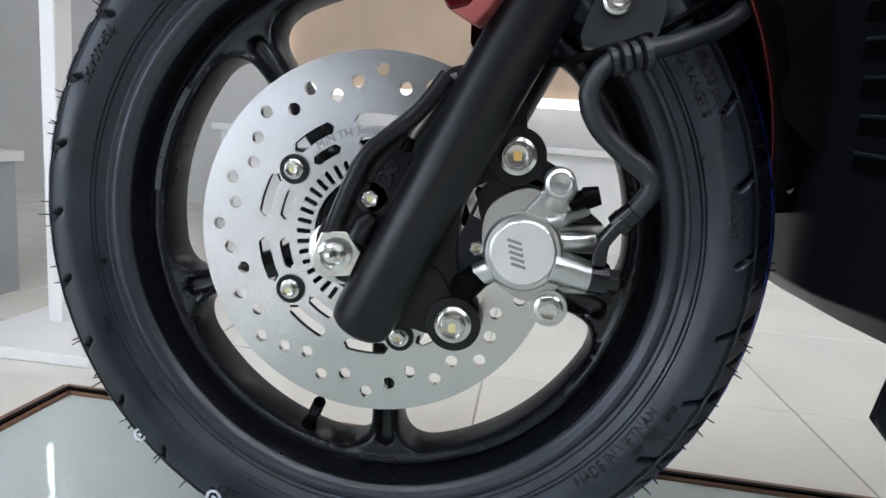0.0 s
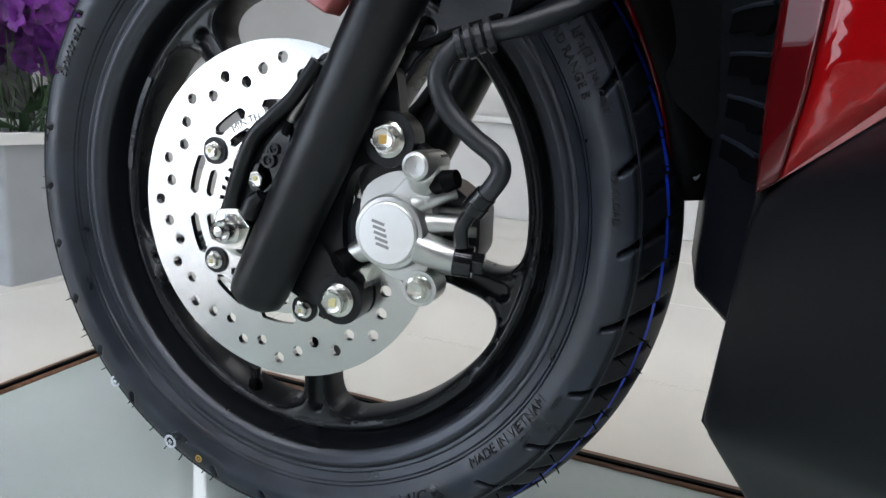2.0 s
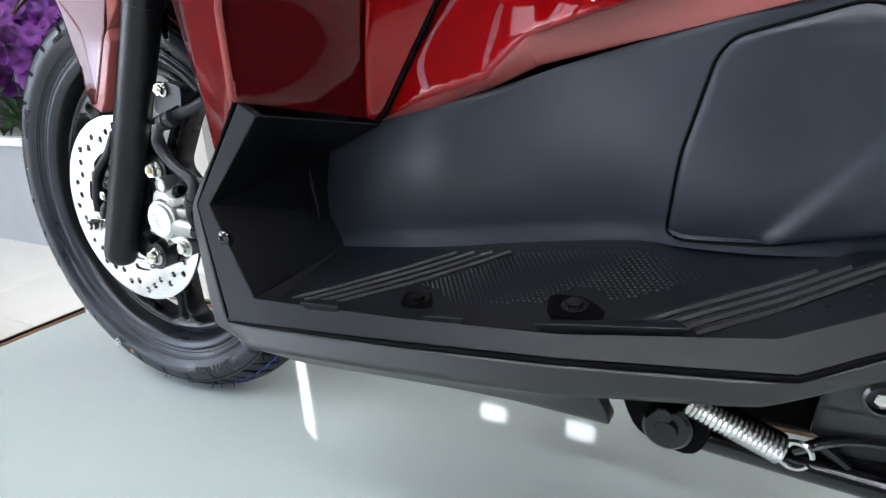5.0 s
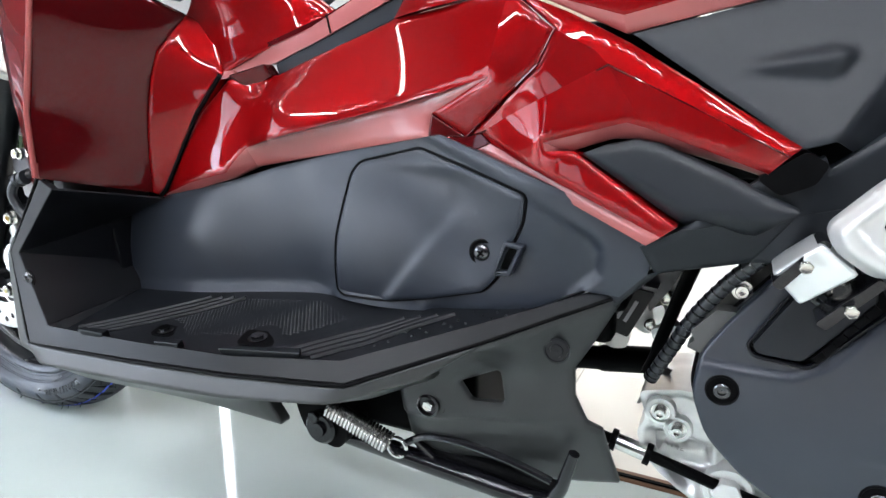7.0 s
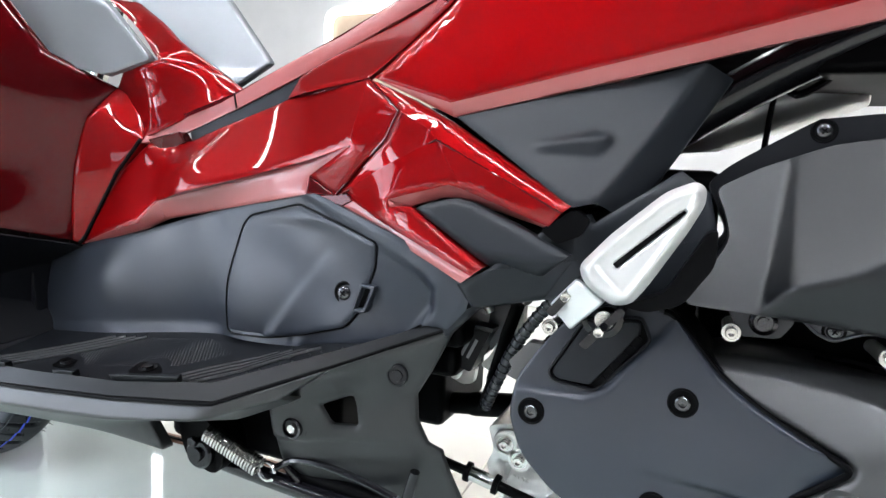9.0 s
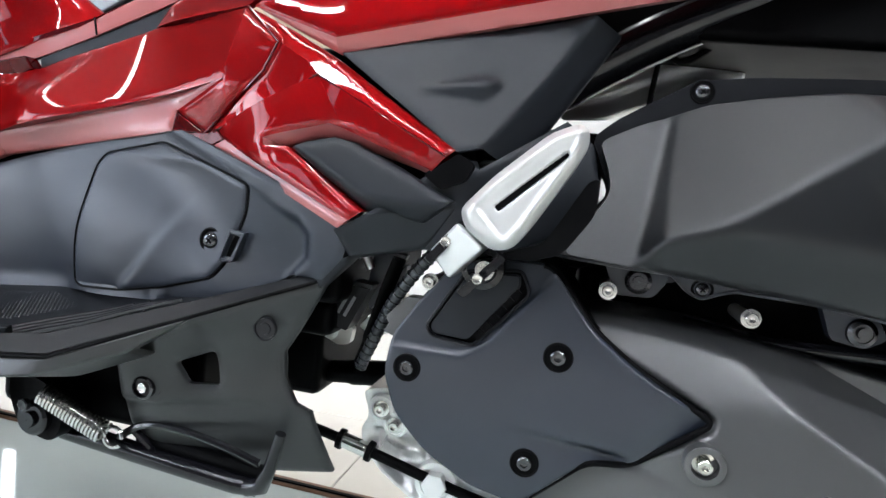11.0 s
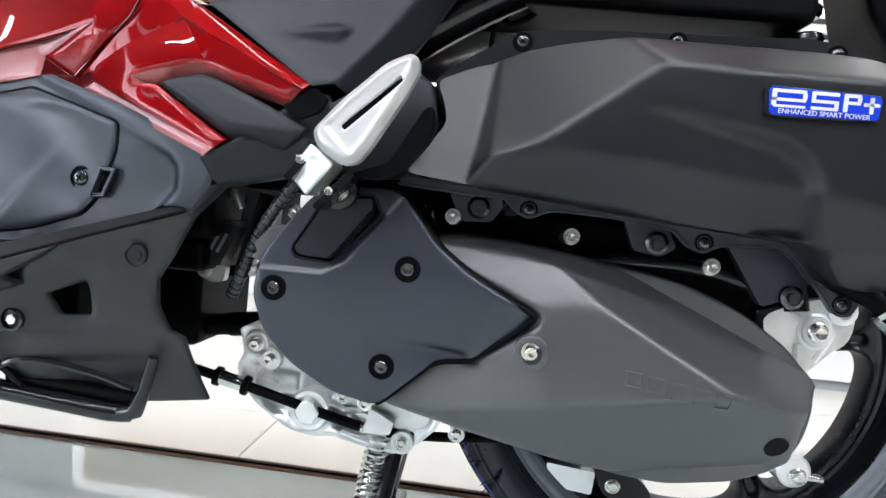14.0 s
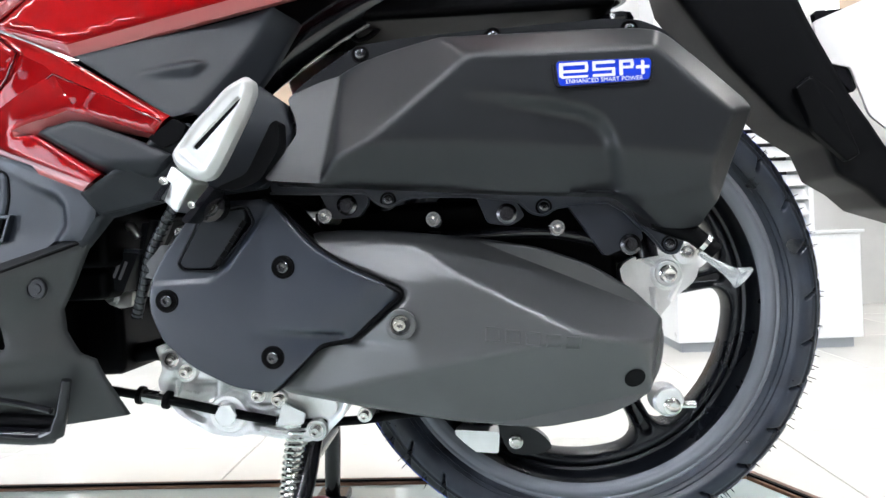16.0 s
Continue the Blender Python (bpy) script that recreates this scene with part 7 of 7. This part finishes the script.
# black engine hanger plates between the covers
rail = [(.9996, .3747), (1.0565, .3716), (1.0836, .3715), (1.0941, .3614), (1.1041, .3572), (1.1150, .3625), (1.1243, .3655), (1.1719, .3638), (1.2173, .3585), (1.2295, .3464), (1.2408, .3437), (1.2513, .3500), (1.2783, .3525), (1.2960, .3530), (1.3110, .3440), (1.3210, .3325), (1.3330, .3210), (1.3440, .3060), (1.3540, .3060), (1.3600, .3180), (1.3560, .3290)]
bm = plate([rounded([*rail, (1.3560, .3400), (1.2900, .3640), (1.1700, .3760), (1.0830, .3800), (.9990, .3850)], .004, 3)], -.1215, -.1130)
flange = part("case_flange", bm, FRONT_COVER, case, "blue-black lower flange with rounded tabs", bevel=.0012)
part("flange_lip", tube(bmesh.new(), [(p.x, -.1222, p.y) for p in rounded([(.9990, .3760), *rail, (1.3570, .3300)], .004, 3)[2:-2]], .0011, 6), FRONT_COVER, flange, "rolled lower lip")
for loop in ([(1.0376, .3760), (1.0816, .3740), (1.0840, .3640), (1.0753, .3512), (1.0496, .3498)], [(1.1798, .3700), (1.2150, .3640), (1.2257, .3447), (1.2130, .3366), (1.1916, .3398)], [(1.262, .356), (1.296, .305), (1.330, .318), (1.326, .345), (1.290, .357)]):
    part("hanger_plate", plate([rounded(loop, .004)], -.104, -.094), FRONT_COVER, engine, "blue-black hanger plate", bevel=.0015)
for x, z, r in ((1.0640, .3621, .0080), (1.2089, .3475, .0080), (1.318, .3150, .0080)):
    bm = bmesh.new()
    lathe(bm, [(r * 1.2, 0), (r * 1.15, -.003), (r * .8, -.0045), (r * .78, -.0035), (r * .5, -.0035), (r * .48, -.006), (.0004, -.006)], 24, (x, -.1045, z), close=False)
    part("rubber_mount", bm, SCREW, engine, "dark bush and bolt", smooth=35)
for x, z in ((1.1041, .3640), (1.2408, .3515), (1.3480, .3145)):
    cross_screw(flange, x, -.1217, z, .0046)
part("breather_tube", tube(bmesh.new(), spline([(1.10, -.085, .333), (1.16, -.09, .328), (1.24, -.095, .330), (1.30, -.09, .318)], 6, closed=False), .006, 12), GLOSS, engine, "gloss black breather tube")
# rear hub bracket, shock and axle hardware
bm = plate([spline([(1.318, .290), (1.345, .306), (1.372, .314), (1.392, .308), (1.391, .280), (1.372, .262), (1.352, .240), (1.345, .232), (1.335, .250)], 4)], -.060, -.040)
bracket = part("hub_bracket", bm, DULL, scooter, "bright cast rear hub bracket", bevel=.003, segments=3)
bm = bmesh.new()
lathe(bm, [(.0165, .003), (.0160, -.0012), (.0135, -.0022), (.0120, -.0012), (.0112, -.0040), (.0004, -.0040)], 36, (1.3626, -.0600, .2844), close=False)
part("cast_boss", bm, CASTING, bracket, "turned boss round the bolt", smooth=40)
hex_bolt(bracket, 1.3626, -.0640, .2844, .0066, "bracket_bolt", CHROME)
bm = bmesh.new()
lathe(bm, [(.0120, .010), (.0118, -.0010), (.0100, -.0020), (.0070, -.0020), (.0066, .0005), (.0004, .0005)], 30, (1.3800, -.0660, .3045), close=False)
part("cast_boss", bm, CASTING, bracket, smooth=40)
hex_bolt(bracket, 1.3800, -.0665, .3045, .0046, "stay_bolt", CHROME)
for pts in ([(1.340, .300), (1.352, .292)], [(1.374, .276), (1.364, .258)], [(1.348, .272), (1.350, .250)]):
    part("casting_rib", tube(bmesh.new(), [(x, -.0590, z) for x, z in pts], .0032, 8), CASTING, bracket)
bm = bmesh.new()
lathe(bm, [(.0150, .020), (.0148, -.001), (.0125, -.003), (.0004, -.003)], 30, (1.3600, -.058, .1600), close=False)
part("adjuster_lug", bm, CASTING, bracket, "round cast lug", smooth=40)
hex_bolt(bracket, 1.3625, -.061, .1560, .0062, "adjuster_bolt", CHROME)
part("adjuster_rod", rod((1.362, -.058, .156), (1.386, -.056, .155), .0035, 12), CHROME, bracket)
bm = plate([rounded([(1.150, .131), (1.196, .127), (1.194, .105), (1.153, .109)], .003)], -.034, -.010)
part("silver_stay", bm, CASTING, bracket, "bright rectangular stay", bevel=.002)
bm = plate([spline([(1.196, .140), (1.230, .130), (1.248, .112), (1.232, .104), (1.205, .108)], 4)], -.036, -.020)
part("brake_arm", bm, FORKM, bracket, "dark brake arm", bevel=.002)
hex_bolt(bracket, 1.212, -.037, .1175, .0055, "brake_bolt", ZINC)
# drain hose end with a pale clip
drain = part("drain_hose", tube(bmesh.new(), [(1.335, -.118, .335), (1.366, -.126, .322), (1.384, -.130, .306)], [.0085, .0080, .0072], 16), GAP, scooter, "black drain hose with a clear end plug")
part("hose_band", tube(bmesh.new(), [(1.374, -.128, .3150), (1.377, -.1285, .3125)], .0092, 14), CHROME, drain)
def plug_ring(c, wide, thick):
    """A flattened ring across the plug's axis."""
    a, n = Vector((.70, 0, .71)), Vector((0, 1, 0))
    return [Vector(c) + a * (wide * math.cos(t)) + n * (thick * math.sin(t)) for t in [math.pi * i / 8 for i in range(16)]]


plug = loft(bmesh.new(), [plug_ring((1.3700, -.130, .3060), .0026, .0026), plug_ring((1.3850, -.130, .2950), .0034, .0032), plug_ring((1.3950, -.131, .2880), .0056, .0034), plug_ring((1.4030, -.131, .2845), .0098, .0036), plug_ring((1.4040, -.131, .2838), .0112, .0046), plug_ring((1.4064, -.131, .2822), .0112, .0046)])
part("clear_plug", plug, CLEAR, drain, "clear flared end plug", smooth=50)
# shock absorber
s0, s1 = Vector((1.345, -.055, .300)), Vector((1.300, -.030, .640))
shock = part("rear_shock", tube(bmesh.new(), [s0, s1], .012, 18), GLOSS, scooter, "black rear shock absorber with a coil spring")
bm = bmesh.new()
helix(bm, s0.lerp(s1, .55), s0.lerp(s1, .98), .026, .0062, 6, 18, 8)
part("coil_spring", bm, GLOSS, shock)
part("spring_seat", tube(bmesh.new(), [s0.lerp(s1, .50), s0.lerp(s1, .56)], .034, 28), GLOSS, shock, bevel=.003)
# frame tubes and grey under-seat parts seen over the engine
frame_tube = part("frame_tube", tube(bmesh.new(), spline([(.930, -.07, .455), (1.000, -.075, .505), (1.080, -.075, .552), (1.200, -.07, .605), (1.36, -.06, .665)], 6, closed=False), .019, 20), GLOSS, scooter, "black frame tube under the tail")
part("cross_tube", rod((1.03, -.02, .452), (1.03, .12, .452), .011, 16), GLOSS, frame_tube)
part("lower_tube", tube(bmesh.new(), spline([(.89, -.05, .44), (.98, -.05, .445), (1.06, -.03, .45)], 5, closed=False), .015, 16), GLOSS, frame_tube)
part("grab_stay", tube(bmesh.new(), [(1.055, .03, .528), (1.085, .03, .540), (1.14, .03, .575), (1.24, .03, .625)], [.006, .014, .016, .017], 20), CASTING, frame_tube, "bright cast grab rail stay")
part("thin_wire", tube(bmesh.new(), spline([(1.075, -.06, .555), (1.062, -.055, .530), (1.058, -.05, .490), (1.056, -.05, .455)], 5, closed=False), .0022, 8), GAP, frame_tube)
part("wire_loop", tube(bmesh.new(), spline([(1.08, -.06, .57), (1.10, -.06, .545), (1.075, -.06, .525), (1.06, -.06, .545)], 5, closed=False), .0030, 8), GAP, frame_tube)
part("silver_canister", tube(bmesh.new(), [(.985, .02, .498), (1.02, .02, .508), (1.10, .03, .545), (1.13, .03, .555)], [.014, .022, .030, .028], 20), CASTING, frame_tube, "pale metal canister", bevel=.003)

# solenoid, connector and cables in the gap before the engine
gapbox = part("solenoid", plate([rounded([(.8445, .3290), (.8650, .3270), (.8485, .2910), (.8285, .2970)], .002)], -.104, -.082), BLACK, scooter, "black connector block with wires", bevel=.0015)
for k in range(2):
    bm = bmesh.new()
    block(bm, (.8440 + .0055 * k, -.1043, .3130 - .0018 * k), (.0026, .0006, .0180), pose(0, 0, 0, 0, 25, 0))
    part("print_bar", bm, GREYINK, gapbox)
part("end_cap", plate([rounded([(.8440, .3320), (.8665, .3300), (.8640, .3250), (.8430, .3270)], .001)], -.102, -.084), FRONT_COVER, gapbox, "grey cap of the connector", bevel=.001)
hex_bolt(gapbox, .8290, -.0880, .2850, .0052, "tab_bolt", ALLOY)
bm = plate([rounded([(.8230, .2900), (.8480, .2900), (.8460, .2760), (.8360, .2740), (.8240, .2790)], .003)], -.087, -.078)
part("metal_tab", bm, ALLOY, gapbox, "bright metal tab", bevel=.0015)
bm = plate([rounded([(.8815, .3450), (.8680, .3270), (.8534, .2976), (.8440, .2860), (.8560, .2800), (.8720, .2860), (.8800, .3033)], .003)], -.062, -.050)
sheet = part("frame_gusset", bm, PLATE, gapbox, "cream painted frame gusset with two bolts", bevel=.0015)
hex_bolt(sheet, .8690, -.062, .3120, .0052, "gusset_bolt", ZINC)
hex_bolt(sheet, .8600, -.062, .2880, .0042, "gusset_bolt", ZINC)
bm = plate([rounded([(.8600, .3560), (.8880, .3560), (.8733, .3256), (.8600, .3060), (.8560, .3250)], .003)], -.086, -.078)
part("frame_plate", bm, FRONT_COVER, gapbox, "blue-black frame plate", bevel=.0015)
for pts in ([(.8440, -.090, .3480), (.8530, -.094, .3540), (.8600, -.092, .3420)], [(.8660, -.060, .2960), (.8730, -.062, .2880), (.8780, -.066, .2940)]):
    part("small_pipe", tube(bmesh.new(), spline(pts, 5, closed=False), .0038, 10), ALLOY, gapbox)
bm = plate([rounded([(.8600, .3040), (.8680, .3080), (.8720, .2960), (.8640, .2900)], .0015)], -.068, -.050)
part("plug_housing", bm, CASTING, gapbox, "pale plug housing", bevel=.001)
bm = plate([rounded([(.8610, .2880), (.8690, .2920), (.8700, .2840), (.8630, .2800)], .0015)], -.072, -.050)
part("plug_housing", bm, DULL, gapbox, "grey plug housing", bevel=.001)
line = spline([(.8680, -.1180, .2690), (.8800, -.1260, .2960), (.8940, -.1360, .3260), (.9120, -.1430, .3530), (.9300, -.1500, .3740), (.9420, -.150, .3860)], 8, closed=False)
part("wiring_loom", tube(bmesh.new(), line, .0046, 12), HOSE, gapbox, "taped black wiring")
bm = bmesh.new()
for k in range(26):
    t = k / 26 * (len(line) - 2)
    p, q = line[int(t)], line[int(t) + 1]
    a = p.lerp(q, t - int(t))
    tube(bm, [a, a + (q - p).normalized() * .0011], .0051, 10)
tagged(part("tape_wrap", bm, GLOSS, gapbox, "fine tape turns"), kind="stuff")
part("flat_cable", tube(bmesh.new(), spline([(.8900, -.1150, .3560), (.8800, -.1140, .3240), (.8710, -.1120, .2920), (.8640, -.1120, .2700)], 6, closed=False), [.0062] * 6 + [.0056] * 7 + [.0042] * 6, 10, squash=.5), GAP, gapbox, "flat black cable")
bm = plate([rounded([(.8920, .3170), (.9060, .3330), (.9180, .3330), (.9080, .3180), (.9110, .3130), (.9020, .3020), (.8905, .3060), (.8950, .3110)], .0015)], -.142, -.128)
part("cable_hook", bm, COVER, gapbox, "grey plastic cable hook", bevel=.0012)
part("dark_hose", tube(bmesh.new(), [(.7550, .030, .2080), (.8050, .030, .2140), (.8100, .030, .2145), (.8720, .030, .2230)], [.0115, .0115, .0130, .0125], 24), GAP, gapbox, "black rubber hose")
for k, (x0, z0, x1, z1) in enumerate(((.8740, .2420, .8510, .2040), (.8770, .2380, .8570, .1990), (.8790, .2330, .8630, .1900), (.8810, .2270, .8660, .1800), (.8830, .2200, .8690, .1720))):
    y = -.030 - .006 * k
    bm = bmesh.new()
    loft(bm, [[(x0 - .002, y, z0), (x0 + .003, y - .004, z0), (x0 + .003, y + .004, z0)], [((x0 + x1) / 2 - .006, y, (z0 + z1) / 2), ((x0 + x1) / 2 + .003, y - .007, (z0 + z1) / 2), ((x0 + x1) / 2 + .003, y + .002, (z0 + z1) / 2)], [(x1 - .001, y, z1), (x1 + .002, y - .004, z1 + .002), (x1 + .002, y + .002, z1 + .002)]])
    part("cooling_fin", bm, CASTING, gapbox, "bright cast cooling fin", smooth=25)
bm = bmesh.new()
block(bm, (.86, .02, .405), (.10, .16, .09))
part("battery_tray", bm, GAP, gapbox, "black inner tray", bevel=.006)

# pillion foot peg, folded forward
peg_arm = part("peg_bracket", shell({"a": (.930, -.190, .3725), "b": (.9490, -.205, .3935), "c": (.9670, -.207, .3800), "d": (.9450, -.192, .3570)}, ["a b c d"], .030), CASTING, scooter, "bright metal peg hanger", bevel=.0025)
PG = [(1.0130, .4560), (1.0190, .4530), (1.0195, .4437), (1.0120, .4280), (.9915, .3930), (.9830, .3815), (.9715, .3795), (.9545, .3905), (.9500, .4015), (.9690, .4232), (.9980, .4495)]
po = rounded(PG, .005, 3)
slot = [(1.0085, .4378), (.9738, .4052)]
def peg_height(x, z):
    """Satin casting: rolled rim, flat face, a deep narrow slot and a heel facet."""
    h = .2165 + .10 * (x - .985)
    d = reach(x, z, po, True)
    h = smin(.0008, h, .2090 + .10 * (x - .985) + 1.6 * d)
    pan = 1 / (1 + np.exp(-(d - .0062) / .0007)) / (1 + np.exp(-(x + z - 1.365) / .0012))
    h = h - .0022 * pan
    h = h - .0085 / (1 + np.exp((reach(x, z, slot) - .0013) / .00022))
    return smin(.0008, h, slope((.9560, .3990), (.9850, .3870), .2175, .55)(x, z))


po = [(p.x, p.y) for p in po]
peg = part("foot_peg", relief(po, peg_height, .0013, .010), SATIN, scooter, "satin silver folding pillion foot peg", smooth=62)
# strip laid in the cut slot; its black stands for the slot's shade
part("peg_slot_strip", plate([rounded([(1.0080, .4400), (.9712, .4052), (.9738, .4026), (1.0098, .4382)], .0010, 3)], -.2125, -.2095), GAP, peg, "black strip that darkens the peg's slot")
bm = plate([rounded([(.9730, .3760), (1.0000, .3860), (1.0220, .4260), (1.0280, .4280), (1.0280, .4060), (1.0110, .3800), (.9900, .3730)], .006)], -.184, -.165)
part("peg_buffer", bm, COWL, peg, "black stop behind the peg", bevel=.003)
for pts in ([(.9300, .3690), (.9500, .3945), (.9550, .3920), (.9350, .3660)], [(.9520, .3510), (.9760, .3775), (.9800, .3745), (.9570, .3480)]):
    part("hinge_plate", plate([rounded(pts, .002)], -.199, -.176), GLOSS, peg_arm, "gloss black hinge plate", bevel=.001)
for x, z in ((.9440, .3815), (.9655, .3620)):
    hex_bolt(peg_arm, x, -.2055, z, .0034, "hinge_bolt", ZINC, False)
bm = bmesh.new()
lathe(bm, [(.0072, .012), (.0072, 0), (.0062, -.002), (.0040, -.002), (.0036, -.004), (.0004, -.004)], 24, (.9640, -.172, .3630), close=False)
part("pivot_bolt", bm, CHROME, peg_arm, smooth=35)
bm = bmesh.new()
lathe(bm, [(.0140, .010), (.0140, -.002), (.010, -.003)], 24, (.9620, -.168, .3640), close=False)
part("pivot_washer", bm, GLOSS, peg_arm)

# side stand folded up, with its spring
sstand = part("side_stand", tube(bmesh.new(), [(.633, -.150, .184), (.700, -.152, .179), (.790, -.152, .172), (.806, -.150, .172)], [.0085, .0080, .0075, .0070], 16), GLOSS, scooter, "gloss black folded side stand with a coil spring")
bm = bmesh.new()
tube(bm, spline([(.690, -.158, .192), (.712, -.160, .206), (.740, -.160, .209), (.780, -.160, .204), (.812, -.160, .196)], 5, closed=False), .0030, 8)
tube(bm, [(.702, -.156, .198), (.716, -.154, .186)], .0030, 8)
part("stand_wire", bm, GLOSS, sstand, "bent black rod")
part("stand_toe", tube(bmesh.new(), [(.800, -.152, .172), (.812, -.154, .176), (.819, -.157, .192), (.827, -.160, .222)], [.0072, .0066, .0050, .0040], 14), GLOSS, sstand)
bm = tube(bmesh.new(), [(.700, -.146, .190), (.812, -.146, .182)], .0060, 12)
part("stand_web", bm, GAP, sstand)
bm = bmesh.new()
helix(bm, (.636, -.178, .2230), (.684, -.168, .1975), .0076, .0014, 19, 14, 6)
spring = part("stand_spring", bm, CHROME, sstand, "bright coil spring")
bm = bmesh.new()
tube(bm, [Vector((.6905, -.166, .1945)) + Vector((math.cos(a) * .0082, 0, math.sin(a) * .0082)) for a in [i * .33 for i in range(18)]], .0016, 6)
part("spring_hook", bm, CHROME, sstand)
bm = plate([spline([(.598, .226), (.606, .196), (.622, .186), (.640, .184), (.648, .200), (.640, .222), (.620, .232)], 4)], -.172, -.130)
pivot = part("stand_pivot", bm, GAP, sstand, "black stand pivot bracket", bevel=.003)
bm = bmesh.new()
lathe(bm, [(.0140, .012), (.0140, -.001), (.0120, -.003), (.0065, -.003), (.0060, -.006), (.0004, -.006)], 26, (.6260, -.176, .2010), close=False)
part("stand_switch", bm, GLOSS, sstand, "round black stand switch", smooth=40)
hex_bolt(sstand, .6250, -.181, .2140, .0050, "pivot_bolt", GLOSS, False)

# centre stand, brake cable and its bright clamps
cst = part("centre_stand", tube(bmesh.new(), [(1.006, -.035, .140), (1.000, -.060, .090), (.985, -.110, .014)], [.0105, .0100, .0095], 16), GLOSS, scooter, "black centre stand with a bright return spring")
part("stand_leg", tube(bmesh.new(), [(1.006, .035, .140), (1.000, .060, .090), (.985, .110, .014)], [.0105, .0100, .0095], 16), GLOSS, cst)
for s in (-1, 1):
    bm = bmesh.new()
    block(bm, (.986, .112 * s, .006), (.040, .036, .012))
    part("stand_foot", bm, GLOSS, cst, bevel=.003)
part("stand_cross", rod((1.004, -.05, .112), (1.004, .05, .112), .008, 14), GLOSS, cst)
bm = bmesh.new()
helix(bm, (.994, -.056, .146), (.980, -.066, .040), .0102, .0021, 18, 14, 6)
part("return_spring", bm, CHROME, cst, "bright coil spring")
part("red_bush", tube(bmesh.new(), [(.998, -.052, .060), (1.010, -.030, .052)], .012, 16), WARM, cst, "dull red rubber bush", bevel=.002)
part("spring_anchor", plate([rounded([(.972, .168), (.992, .160), (1.004, .150), (1.000, .140), (.975, .142)], .003)], -.062, -.046), CASTING, cst, "bright spring anchor", bevel=.002)
part("cable_clamp", plate([rounded([(.9844, .1746), (1.0071, .1639), (1.0042, .1529), (.9784, .1517)], .002)], -.0740, -.0705), CASTING, engine, "bright folded cable clamp", bevel=.001)
brake_cable = part("brake_cable", tube(bmesh.new(), spline([(.790, -.062, .193), (.840, -.064, .184), (.872, -.066, .178), (.930, -.068, .165), (.985, -.066, .153), (1.010, -.060, .150), (1.060, -.050, .149), (1.115, -.046, .153), (1.17, -.040, .146)], 6, closed=False), .0046, 12), GAP, scooter, "black rear brake cable with bright clamps")
for a, b, r, mt in (((.838, -.064, .1846), (.868, -.066, .1790), .0068, CHROME), ((.836, -.064, .1850), (.841, -.064, .1840), .0092, GAP), ((.864, -.066, .1800), (.869, -.066, .1788), .0092, GAP), ((.976, -.067, .1550), (1.000, -.063, .1510), .0066, CHROME)):
    part("cable_ferrule", tube(bmesh.new(), [a, b], r, 14), mt, brake_cable, bevel=.0006)

# rear mudguard and number plate bracket
MG = {"a": (1.380, -.050, .562), "b": (1.432, -.050, .488), "c": (1.486, -.050, .428), "d": (1.522, -.050, .402), "e": (1.534, -.050, .372), "f": (1.560, -.048, .356), "g": (1.580, -.046, .338), "h": (1.640, -.040, .318), "i": (1.640, -.045, .372),
      "j": (1.578, -.052, .396), "k": (1.562, -.053, .422), "l": (1.544, -.054, .450), "m": (1.509, -.055, .520), "n": (1.490, -.055, .565), "o": (1.360, -.05, .640), "p": (1.46, -.05, .640), "r": (1.530, -.057, .405)}
mud = part("rear_mudguard", shell(MG, ["a b m n", "b c l m", "c d r k l", "d e f r", "f g j k r", "g h i j", "a n p o"], .095, (.12, 1, 0)), COWL, scooter, "black moulded rear mudguard", soft=0.6)
bm = shell({"a": (1.489, -.062, .456), "b": (1.502, -.066, .466), "c": (1.522, -.066, .449), "d": (1.546, -.064, .390), "e": (1.535, -.062, .383), "f": (1.506, -.060, .413), "g": (1.512, -.068, .436)}, ["a b g", "b c d g", "a g f", "g d e f"], .008)
part("mudguard_rib", bm, COWL, mud, bevel=.002)
part("number_plate", plate([rounded([(1.527, .528), (1.580, .548), (1.601, .547), (1.597, .416), (1.579, .432), (1.562, .481), (1.535, .488)], .004)], -.024, -.021), PLATE, mud, "pale blank number plate")
part("plate_bracket", plate([rounded([(1.530, .540), (1.573, .541), (1.578, .521), (1.571, .515), (1.574, .468), (1.566, .455), (1.545, .480)], .004), rounded([(1.558, .523), (1.564, .531), (1.571, .529), (1.565, .521)], .002)], -.020, -.012), GLOSS, mud, "black plate bracket", bevel=.002)
bm = bmesh.new()
tube(bm, [(1.55, -.016, .49), (1.566, .046, .50)], .006, 10)
part("plate_stay", bm, GLOSS, mud)

# ---- floor tiles ----
tile_mesh = None
TS = 0.60
for i in range(16):
    for j in range(13):
        cx, cy = X0 + TS * (i + 0.5) + 0.034, Y0 + TS * (j + 0.5) - 0.2
        if cx + TS / 2 > X1 + .3 or cy > Y1 + .1:
            continue
        if tile_mesh is None:
            bm = bmesh.new()
            h = TS / 2 - 0.0015
            loft(bm, [[(s * h, t * h, -.010) for s, t in ((-1, -1), (1, -1), (1, 1), (-1, 1))], [(s * h, t * h, -.0012) for s, t in ((-1, -1), (1, -1), (1, 1), (-1, 1))],
                      [(s * (h - .0012), t * (h - .0012), 0) for s, t in ((-1, -1), (1, -1), (1, 1), (-1, 1))]])
            first = finish("tile", bm, TILE, floor)
            tile_mesh, ob = first.data, first
        else:
            ob = new("tile", tile_mesh)
            ob.parent = floor
        ob.location = (cx, cy, FLOOR_Z)
